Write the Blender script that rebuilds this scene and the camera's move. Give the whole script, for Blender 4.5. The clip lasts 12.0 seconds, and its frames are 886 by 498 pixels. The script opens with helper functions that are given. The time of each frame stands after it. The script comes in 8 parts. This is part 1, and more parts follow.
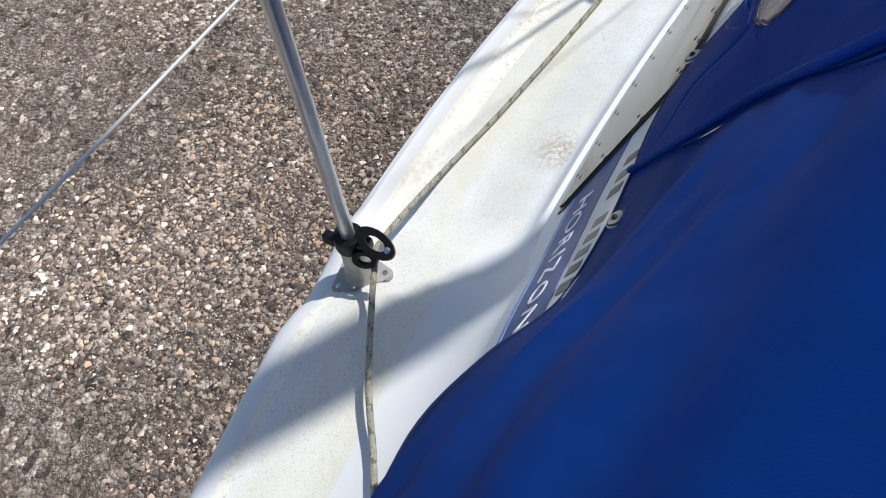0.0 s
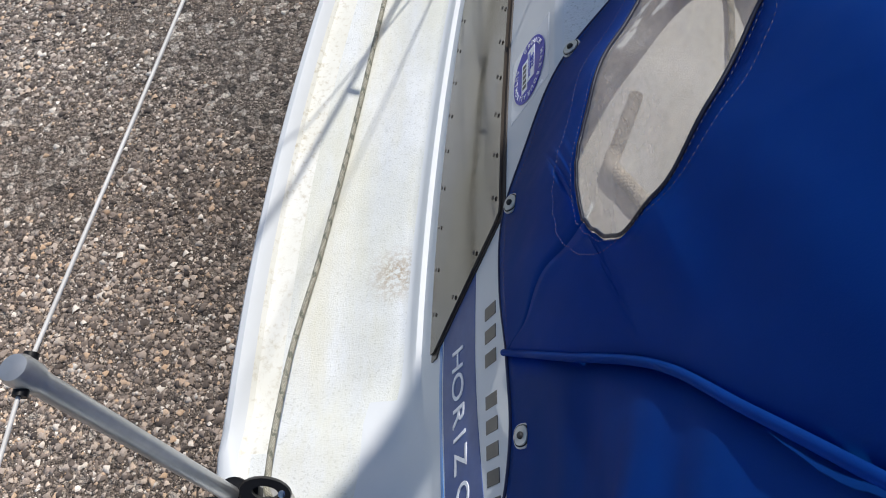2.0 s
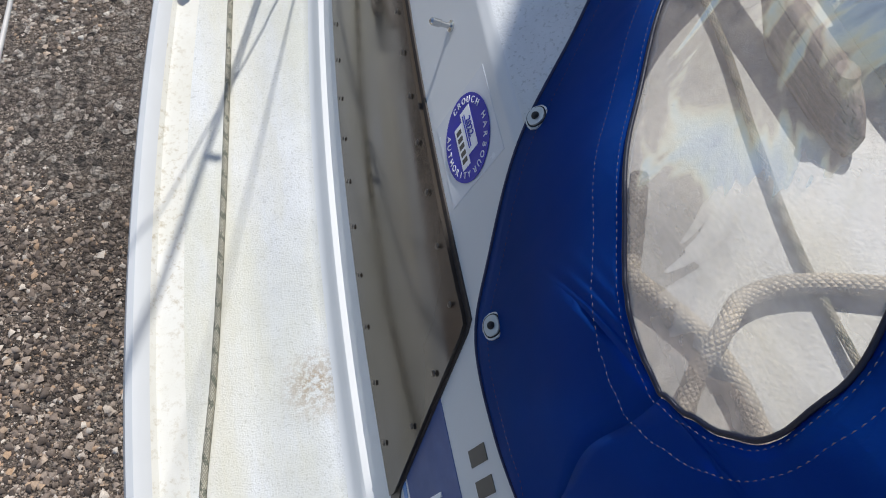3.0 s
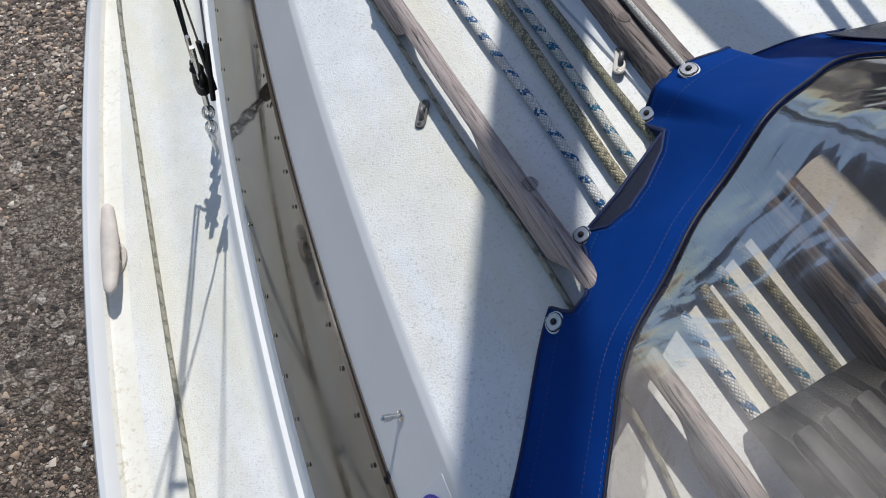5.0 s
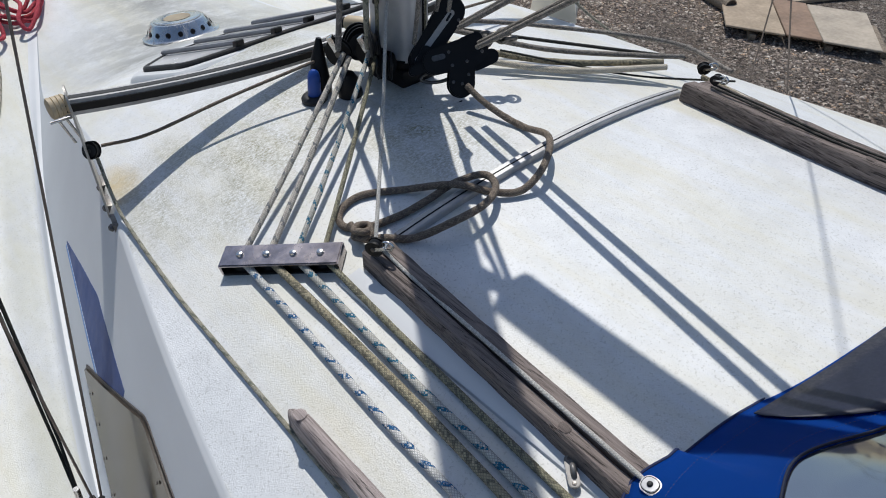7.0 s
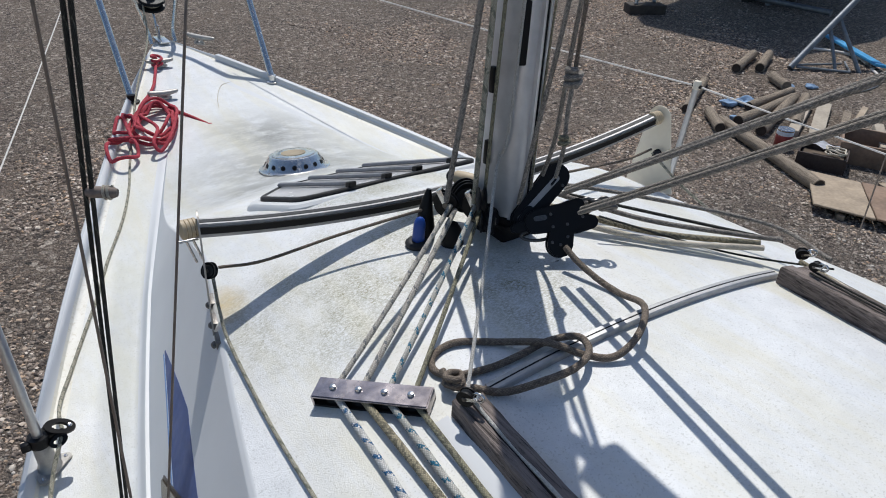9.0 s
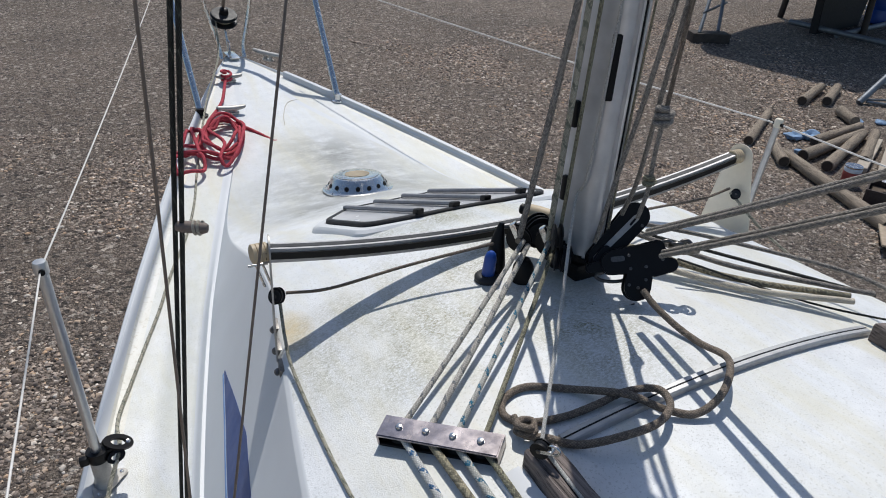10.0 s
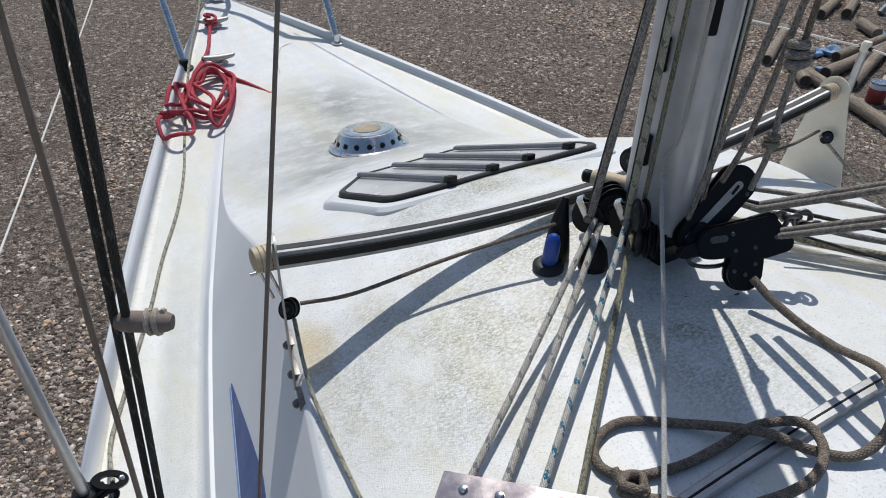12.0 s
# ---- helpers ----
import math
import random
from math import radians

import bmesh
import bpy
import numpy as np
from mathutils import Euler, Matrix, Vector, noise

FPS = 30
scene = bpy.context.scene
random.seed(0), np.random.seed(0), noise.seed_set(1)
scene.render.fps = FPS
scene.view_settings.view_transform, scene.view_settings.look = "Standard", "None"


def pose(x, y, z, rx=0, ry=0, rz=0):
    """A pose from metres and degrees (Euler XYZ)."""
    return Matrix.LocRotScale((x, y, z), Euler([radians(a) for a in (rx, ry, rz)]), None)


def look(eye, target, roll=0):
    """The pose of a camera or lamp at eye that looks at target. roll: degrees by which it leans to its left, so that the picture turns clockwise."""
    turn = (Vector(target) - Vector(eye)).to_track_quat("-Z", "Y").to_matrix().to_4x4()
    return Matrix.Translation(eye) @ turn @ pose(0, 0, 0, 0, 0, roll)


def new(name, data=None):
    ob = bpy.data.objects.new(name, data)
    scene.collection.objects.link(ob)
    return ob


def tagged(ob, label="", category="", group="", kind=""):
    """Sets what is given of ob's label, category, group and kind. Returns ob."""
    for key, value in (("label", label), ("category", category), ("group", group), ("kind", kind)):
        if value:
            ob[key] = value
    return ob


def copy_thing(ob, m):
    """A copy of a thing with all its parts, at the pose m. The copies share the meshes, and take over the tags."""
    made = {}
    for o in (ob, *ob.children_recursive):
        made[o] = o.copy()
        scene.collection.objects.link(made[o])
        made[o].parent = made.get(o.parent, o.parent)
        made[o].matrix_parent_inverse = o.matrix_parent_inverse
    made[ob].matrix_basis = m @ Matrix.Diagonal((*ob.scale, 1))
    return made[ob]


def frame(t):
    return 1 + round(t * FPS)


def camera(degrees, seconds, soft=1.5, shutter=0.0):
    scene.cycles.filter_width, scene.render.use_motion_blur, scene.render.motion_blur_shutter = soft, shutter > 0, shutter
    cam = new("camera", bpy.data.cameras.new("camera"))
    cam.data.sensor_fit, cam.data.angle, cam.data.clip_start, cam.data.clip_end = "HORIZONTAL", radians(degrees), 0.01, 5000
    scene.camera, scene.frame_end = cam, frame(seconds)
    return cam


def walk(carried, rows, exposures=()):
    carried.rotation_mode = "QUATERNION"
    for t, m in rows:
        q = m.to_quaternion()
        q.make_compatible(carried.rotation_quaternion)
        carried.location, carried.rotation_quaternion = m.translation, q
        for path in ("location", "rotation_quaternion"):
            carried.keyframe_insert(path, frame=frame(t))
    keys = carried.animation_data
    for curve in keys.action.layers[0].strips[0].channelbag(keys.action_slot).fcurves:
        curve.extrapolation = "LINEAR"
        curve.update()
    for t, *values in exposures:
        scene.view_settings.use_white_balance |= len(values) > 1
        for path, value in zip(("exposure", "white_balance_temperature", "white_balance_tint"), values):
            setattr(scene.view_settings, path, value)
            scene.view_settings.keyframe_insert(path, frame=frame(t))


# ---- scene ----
cam = camera(62.6, 12.0, soft=1.0)
PATH = [
    (0, (-0.796, -1.985, 2.764), (-1.39, -1.077, 1.083), -7.5),
    (0.5, (-0.797, -1.969, 2.798), (-1.28, -1.149, 1.038), -9.4),
    (1, (-0.807, -1.939, 2.806), (-1.232, -1.08, 1.051), -10.9),
    (1.5, (-0.843, -1.864, 2.827), (-1.174, -0.946, 1.081), -12.2),
    (2, (-0.874, -1.745, 2.834), (-1.031, -0.787, 1.085), -10.9),
    (2.5, (-0.945, -1.613, 2.767), (-0.866, -0.691, 0.993), -3.9),
    (2.7, (-0.959, -1.576, 2.736), (-0.793, -0.681, 0.955), -0.7),
    (4.3, (-0.923, -1.355, 2.808), (-0.55, -0.518, 1.03), 3.6),
    (4.5, (-0.903, -1.306, 2.84), (-0.524, -0.458, 1.069), 2.2),
    (5, (-0.876, -1.266, 2.943), (-0.432, -0.353, 1.22), -1.0),
    (5.5, (-0.835, -1.208, 2.98), (-0.173, -0.256, 1.351), -1.8),
    (6, (-0.823, -1.092, 3.01), (0.009, -0.121, 1.473), -2.3),
    (6.5, (-0.831, -1.057, 3.036), (0.104, -0.03, 1.596), -1.2),
    (7, (-0.84, -1.05, 3.056), (0.176, 0.061, 1.74), 0.5),
    (7.2, (-0.846, -1.051, 3.062), (0.187, 0.097, 1.79), 0.8),
    (8.8, (-0.88, -1.042, 3.091), (0.146, 0.33, 2.059), 2.7),
    (9, (-0.885, -1.032, 3.089), (0.119, 0.371, 2.077), 3.0),
    (9.5, (-0.889, -1.007, 3.091), (0.062, 0.453, 2.109), 3.4),
    (10, (-0.899, -0.964, 3.092), (0.009, 0.527, 2.118), 3.8),
    (10.5, (-0.9, -0.924, 3.097), (-0.019, 0.587, 2.127), 3.2),
    (11, (-0.9, -0.913, 3.108), (-0.033, 0.612, 2.146), 2.4),
    (11.5, (-0.867, -0.852, 3.072), (-0.01, 0.641, 2.055), 2.0),
    (12, (-0.813, -0.677, 3.017), (0.046, 0.735, 1.891), 1.0),
]
walk(cam, [(t, look(eye, target, roll)) for t, eye, target, roll in PATH],
     exposures=[(0, 0.02), (1.5, 0.0), (2.5, -0.12), (4.5, -0.15), (5.5, -0.2), (6.5, -0.3), (9, -0.25), (12, -0.25)])

# ---- world and light ----
SUN_WAY = Vector((0.296, 0.450, 0.85)).normalized()
world = bpy.data.worlds.new("world")
scene.world = world
world.use_nodes = True
sky = world.node_tree.nodes.new("ShaderNodeTexSky")
sky.sky_type = "NISHITA"
sky.sun_disc = False
sky.sun_elevation = math.asin(SUN_WAY.z)
sky.sun_rotation = math.atan2(SUN_WAY.x, SUN_WAY.y)
sky.altitude, sky.air_density, sky.dust_density, sky.ozone_density = 5, 1.0, 0.8, 1.6
back = world.node_tree.nodes["Background"]
back.inputs["Strength"].default_value = 0.12
world.node_tree.links.new(sky.outputs[0], back.inputs["Color"])
lamp = bpy.data.lights.new("sun", "SUN")
lamp.energy, lamp.angle, lamp.color = 4.1, radians(0.53), (1.0, 0.972, 0.925)
sun = new("sun", lamp)
sun.matrix_world = look(SUN_WAY * 30, (0, 0, 0))


# ---- node helpers ----
def material(name):
    m = bpy.data.materials.new(name)
    m.use_nodes = True
    return m, m.node_tree, m.node_tree.nodes["Principled BSDF"]


def node(tree, kind, **values):
    n = tree.nodes.new("ShaderNode" + kind)
    for key, v in values.items():
        n.inputs[key.replace("_", " ")].default_value = v
    return n


def where(tree, kind="Object"):
    return tree.nodes.new("ShaderNodeTexCoord").outputs[kind]


def stretched(tree, vec, scale, turn=(0, 0, 0)):
    n = tree.nodes.new("ShaderNodeMapping")
    n.inputs["Scale"].default_value = scale
    n.inputs["Rotation"].default_value = turn
    tree.links.new(vec, n.inputs["Vector"])
    return n.outputs[0]


def noisy(tree, vec, scale, detail=4.0, rough=0.55):
    n = node(tree, "TexNoise", Scale=scale, Detail=detail, Roughness=rough)
    tree.links.new(vec, n.inputs["Vector"])
    return n.outputs["Fac"]


def ramp(tree, fac, *stops):
    n = tree.nodes.new("ShaderNodeValToRGB")
    while len(n.color_ramp.elements) < len(stops):
        n.color_ramp.elements.new(0.5)
    for e, (at, colour) in zip(n.color_ramp.elements, stops):
        e.position = at
        e.color = (*colour, 1) if isinstance(colour, tuple) else (colour, colour, colour, 1)
    tree.links.new(fac, n.inputs["Fac"])
    return n.outputs["Color"]


def mixed(tree, fac, a, b, how="MIX"):
    n = tree.nodes.new("ShaderNodeMix")
    n.data_type, n.blend_type = "RGBA", how
    for value, socket in ((fac, n.inputs["Factor"]), (a, n.inputs[6]), (b, n.inputs[7])):
        if isinstance(value, bpy.types.NodeSocket):
            tree.links.new(value, socket)
        elif isinstance(value, tuple):
            socket.default_value = (*value, 1)
        else:
            socket.default_value = value
    return n.outputs[2]


def maths(tree, op, a, b=0.0, c=0.0):
    n = tree.nodes.new("ShaderNodeMath")
    n.operation = op
    for value, socket in zip((a, b, c), n.inputs):
        if isinstance(value, bpy.types.NodeSocket):
            tree.links.new(value, socket)
        else:
            socket.default_value = value
    return n.outputs[0]


def relief(tree, bsdf, height, strength, distance, before=None):
    n = node(tree, "Bump", Strength=strength, Distance=distance)
    tree.links.new(height, n.inputs["Height"])
    if before:
        tree.links.new(before, n.inputs["Normal"])
    tree.links.new(n.outputs[0], bsdf.inputs["Normal"])
    return n.outputs[0]


def patch(tree, vec, centre, size):
    """1 at a soft blot's centre, 0 outside its size."""
    sub = tree.nodes.new("ShaderNodeVectorMath")
    sub.operation = "SUBTRACT"
    tree.links.new(vec, sub.inputs[0])
    sub.inputs[1].default_value = centre
    div = tree.nodes.new("ShaderNodeVectorMath")
    div.operation = "DIVIDE"
    tree.links.new(sub.outputs[0], div.inputs[0])
    div.inputs[1].default_value = size
    length = tree.nodes.new("ShaderNodeVectorMath")
    length.operation = "LENGTH"
    tree.links.new(div.outputs[0], length.inputs[0])
    n = maths(tree, "SUBTRACT", 1.0, length.outputs["Value"])
    return maths(tree, "MAXIMUM", n, 0.0)


# ---- materials ----
def gelcoat():
    """White moulded deck: fine non-slip grain, algae blots near the mast, dirt along the gutter, grey scuffs."""
    m, t, b = material("gelcoat_deck")
    p = where(t)
    base = ramp(t, noisy(t, p, 3.0, 5), (0.3, (0.66, 0.68, 0.69)), (0.7, (0.755, 0.765, 0.77)))
    speck = ramp(t, noisy(t, p, 260, 2, 0.6), (0.32, (0.45, 0.45, 0.42)), (0.43, (1.0, 1.0, 1.0)))
    base = mixed(t, 0.42, base, speck, "MULTIPLY")
    mottle = ramp(t, noisy(t, p, 22, 6, 0.7), (0.34, 0.82), (0.62, 1.0))
    base = mixed(t, 0.6, base, mottle, "MULTIPLY")
    yellow = ramp(t, noisy(t, stretched(t, p, (9, 1.6, 6)), 1.0, 6, 0.65), (0.44, 0.0), (0.72, 1.0))
    base = mixed(t, maths(t, "MULTIPLY", yellow, 0.7), base, (0.62, 0.58, 0.42))
    sep = t.nodes.new("ShaderNodeSeparateXYZ")
    t.links.new(p, sep.inputs[0])
    low = ramp(t, maths(t, "MULTIPLY", sep.outputs["Z"], 0.4), (0.78, 1.0), (0.835, 0.0))
    film = maths(t, "MULTIPLY", low, ramp(t, noisy(t, stretched(t, p, (6, 2.2, 6)), 1.3, 6, 0.7), (0.36, 0.0), (0.66, 0.55)))
    base = mixed(t, film, base, (0.60, 0.59, 0.46))
    fine = ramp(t, noisy(t, stretched(t, p, (1.0, 1.6, 1.0)), 170, 4, 0.75), (0.38, 0.0), (0.60, 1.0))
    blots = None
    for centre, size in (((-0.36, -0.02, 2.33), (0.30, 0.20, 0.2)), ((-0.18, 0.10, 2.35), (0.26, 0.16, 0.2)), ((-0.11, -0.20, 2.36), (0.14, 0.20, 0.2)),
                         ((-0.55, 0.02, 2.28), (0.09, 0.14, 0.1)), ((-0.12, 0.33, 2.32), (0.30, 0.08, 0.2))):
        one = patch(t, p, centre, size)
        blots = one if blots is None else maths(t, "MAXIMUM", blots, one)
    algae = maths(t, "MULTIPLY", maths(t, "POWER", blots, 0.5), fine)
    algae = maths(t, "MULTIPLY", algae, ramp(t, noisy(t, p, 8, 6, 0.75), (0.36, 0.1), (0.58, 1.0)))
    base = mixed(t, maths(t, "MULTIPLY", algae, 0.95), base, (0.19, 0.18, 0.085))
    grime = None
    for centre, size in (((0.04, 1.15, 2.05), (0.50, 0.42, 0.3)), ((0.08, 1.45, 2.05), (0.30, 0.34, 0.3)), ((-0.18, 0.95, 2.06), (0.26, 0.24, 0.2))):
        one = patch(t, p, centre, size)
        grime = one if grime is None else maths(t, "MAXIMUM", grime, one)
    grime = maths(t, "MULTIPLY", grime, ramp(t, noisy(t, stretched(t, p, (5, 9, 6)), 1.3, 7, 0.75), (0.30, 0.0), (0.54, 1.0)))
    base = mixed(t, maths(t, "MULTIPLY", grime, 1.0), base, (0.215, 0.215, 0.195))
    blot = maths(t, "MULTIPLY", patch(t, p, (-1.036, -1.244, 1.851), (0.05, 0.055, 0.06)), ramp(t, noisy(t, p, 120, 4, 0.7), (0.42, 0.0), (0.56, 1.0)))
    base = mixed(t, blot, base, (0.36, 0.27, 0.17))
    rust = maths(t, "MULTIPLY", maths(t, "POWER", patch(t, p, (-0.565, 0.125, 2.278), (0.055, 0.065, 0.06)), 0.6), ramp(t, noisy(t, p, 60, 4, 0.7), (0.3, 0.4), (0.6, 1.0)))
    base = mixed(t, maths(t, "MULTIPLY", rust, 0.9), base, (0.55, 0.45, 0.26))
    t.links.new(base, b.inputs["Base Color"])
    b.inputs["Roughness"].default_value = 0.42
    b.inputs["Specular IOR Level"].default_value = 0.45
    relief(t, b, noisy(t, p, 420, 3, 0.6), 0.55, 0.0013)
    return m


def gelcoat_dirty():
    """White toe rail and gutter with yellow-brown grit worked in."""
    m, t, b = material("gelcoat_gutter")
    p = where(t)
    grit = ramp(t, noisy(t, p, 95, 5, 0.75), (0.52, 0.0), (0.68, 1.0))
    band = ramp(t, noisy(t, stretched(t, p, (5, 1.2, 5)), 1.4, 4), (0.35, 0.15), (0.65, 1.0))
    base = ramp(t, noisy(t, p, 6, 5), (0.3, (0.66, 0.64, 0.55)), (0.7, (0.78, 0.77, 0.72)))
    base = mixed(t, maths(t, "MULTIPLY", maths(t, "MULTIPLY", grit, band), 0.75), base, (0.42, 0.35, 0.22))
    t.links.new(base, b.inputs["Base Color"])
    b.inputs["Roughness"].default_value = 0.5
    relief(t, b, noisy(t, p, 260, 4, 0.7), 0.2, 0.0007)
    return m


def smooth_white(name, colour=(0.66, 0.675, 0.685), rough=0.45):
    m, t, b = material(name)
    p = where(t)
    c = ramp(t, noisy(t, p, 5, 5), (0.3, tuple(v * 0.93 for v in colour)), (0.7, colour))
    t.links.new(c, b.inputs["Base Color"])
    b.inputs["Roughness"].default_value = rough
    b.inputs["Specular IOR Level"].default_value = 0.2
    relief(t, b, noisy(t, p, 40, 3), 0.06, 0.002)
    return m


def canvas():
    """Navy acrylic canvas: tight weave, faded streaks and dust."""
    m, t, b = material("navy_canvas")
    p = where(t)
    fade = noisy(t, stretched(t, p, (2.0, 2.0, 5.0)), 1.5, 5, 0.6)
    c = ramp(t, fade, (0.3, (0.003, 0.032, 0.165)), (0.72, (0.006, 0.056, 0.270)))
    dust = ramp(t, noisy(t, p, 420, 2), (0.66, 0.0), (0.74, 1.0))
    c = mixed(t, maths(t, "MULTIPLY", dust, 0.03), c, (0.20, 0.24, 0.36))
    worn = None
    for centre, size in (((-0.84, -1.36, 2.24), (0.08, 0.10, 0.10)), ((-0.93, -1.78, 2.12), (0.10, 0.16, 0.09))):
        one = patch(t, p, centre, size)
        worn = one if worn is None else maths(t, "MAXIMUM", worn, one)
    worn = maths(t, "MULTIPLY", worn, ramp(t, noisy(t, p, 14, 5, 0.65), (0.3, 0.3), (0.65, 1.0)))
    c = mixed(t, maths(t, "MULTIPLY", worn, 0.35), c, (0.022, 0.028, 0.050))
    t.links.new(c, b.inputs["Base Color"])
    b.inputs["Roughness"].default_value = 0.65
    b.inputs["Specular IOR Level"].default_value = 0.10
    b.inputs["Specular Tint"].default_value = (0.12, 0.32, 1.0, 1)
    thin = t.nodes.new("ShaderNodeBsdfTranslucent")
    thin.inputs["Color"].default_value = (0.005, 0.20, 0.86, 1)
    both = t.nodes.new("ShaderNodeMixShader")
    both.inputs["Fac"].default_value = 0.32
    t.links.new(b.outputs[0], both.inputs[1])
    t.links.new(thin.outputs[0], both.inputs[2])
    t.links.new(both.outputs[0], t.nodes["Material Output"].inputs["Surface"])
    first = relief(t, b, noisy(t, p, 900, 2), 0.25, 0.0006)
    relief(t, b, noisy(t, stretched(t, p, (9, 9, 3)), 1.0, 3, 0.5), 0.5, 0.020, first)
    return m


def clear_vinyl():
    """Flexible window sheet: see-through, slightly smoked, with waves in it."""
    m, t, b = material("clear_vinyl")
    p = where(t)
    out = t.nodes["Material Output"]
    clear = t.nodes.new("ShaderNodeBsdfTransparent")
    haze = ramp(t, noisy(t, stretched(t, p, (3, 3, 9)), 2.2, 6, 0.7), (0.40, (0.96, 0.935, 0.90)), (0.70, (0.99, 0.975, 0.955)))
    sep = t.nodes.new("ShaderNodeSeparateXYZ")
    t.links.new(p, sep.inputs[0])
    # Distance from the centre line; inboard a brown tint paints the hood's shaded inside.
    outward = maths(t, "ADD", maths(t, "ABSOLUTE", sep.outputs["X"]), maths(t, "MULTIPLY", noisy(t, p, 6, 3), 0.12))
    inner_shade = ramp(t, outward, (0.53, (0.44, 0.395, 0.34)), (0.70, (1.0, 1.0, 1.0)))
    haze = mixed(t, 1.0, haze, inner_shade, "MULTIPLY")
    t.links.new(haze, clear.inputs["Color"])
    gloss = node(t, "BsdfGlossy", Roughness=0.09)
    milk = node(t, "BsdfDiffuse", Color=(0.84, 0.78, 0.71, 1))
    n1 = node(t, "Bump", Strength=0.40, Distance=0.012)
    wave = t.nodes.new("ShaderNodeTexNoise")
    wave.inputs["Scale"].default_value, wave.inputs["Detail"].default_value, wave.inputs["Distortion"].default_value = 1.0, 2.5, 1.6
    t.links.new(stretched(t, p, (5, 9, 9), (0.2, 0.3, 0.9)), wave.inputs["Vector"])
    t.links.new(wave.outputs["Fac"], n1.inputs["Height"])
    t.links.new(n1.outputs[0], gloss.inputs["Normal"])
    fres = node(t, "Fresnel", IOR=1.45)
    t.links.new(n1.outputs[0], fres.inputs["Normal"])
    mix1, mix2 = t.nodes.new("ShaderNodeMixShader"), t.nodes.new("ShaderNodeMixShader")
    streak = ramp(t, noisy(t, stretched(t, p, (26, 6, 6), (0.3, 0.5, 0.6)), 1.0, 5, 0.7), (0.36, 0.10), (0.72, 0.40))
    # Milk thins inboard and thickens outboard, painting the pane's ends brighter.
    t.links.new(maths(t, "MULTIPLY", streak, ramp(t, outward, (0.62, 0.06), (0.78, 1.2), (0.90, 2.4))), mix1.inputs["Fac"])
    t.links.new(clear.outputs[0], mix1.inputs[1])
    t.links.new(milk.outputs[0], mix1.inputs[2])
    t.links.new(maths(t, "MULTIPLY", fres.outputs[0], 0.45), mix2.inputs["Fac"])
    t.links.new(mix1.outputs[0], mix2.inputs[1])
    t.links.new(gloss.outputs[0], mix2.inputs[2])
    t.links.new(mix2.outputs[0], out.inputs["Surface"])
    return m


def plain(name, colour, rough, metal=0.0, grain=60.0, depth=0.10, wear=0.15, spread=0.0008, spec=0.5):
    m, t, b = material(name)
    p = where(t)
    lo, hi = tuple(v * (1 - wear) for v in colour), tuple(min(1.0, v * (1 + wear)) for v in colour)
    fac = maths(t, "ADD", maths(t, "MULTIPLY", noisy(t, p, grain * 0.15, 4), 0.6), maths(t, "MULTIPLY", noisy(t, p, grain, 3), 0.4))
    t.links.new(ramp(t, fac, (0.32, lo), (0.68, hi)), b.inputs["Base Color"])
    b.inputs["Metallic"].default_value = metal
    b.inputs["Specular IOR Level"].default_value = spec
    r = ramp(t, noisy(t, p, grain * 0.4, 4), (0.3, max(0.02, rough - 0.07)), (0.7, min(1.0, rough + 0.09)))
    t.links.new(r, b.inputs["Roughness"])
    relief(t, b, noisy(t, p, grain * 2, 3), depth, spread)
    return m


def weathered_teak(name="weathered_teak", dark=(0.040, 0.031, 0.028), light=(0.27, 0.225, 0.205)):
    """Silvered teak, open grain along y."""
    m, t, b = material(name)
    p = where(t)
    grain = noisy(t, stretched(t, p, (300, 6, 300)), 1.0, 6, 0.7)
    broad = noisy(t, stretched(t, p, (30, 2, 30)), 1.0, 4, 0.6)
    fac = maths(t, "ADD", maths(t, "MULTIPLY", grain, 0.65), maths(t, "MULTIPLY", broad, 0.35))
    c = ramp(t, fac, (0.36, dark), (0.50, tuple(0.62 * v + 0.38 * w for v, w in zip(light, dark))), (0.64, light))
    split = ramp(t, noisy(t, stretched(t, p, (380, 7, 380)), 1.0, 4, 0.65), (0.36, 1.0), (0.44, 0.0))
    c = mixed(t, maths(t, "MULTIPLY", split, 0.8), c, tuple(v * 0.35 for v in dark))
    t.links.new(c, b.inputs["Base Color"])
    b.inputs["Roughness"].default_value = 0.75
    b.inputs["Specular IOR Level"].default_value = 0.25
    relief(t, b, maths(t, "SUBTRACT", fac, split), 0.6, 0.0025)
    return m


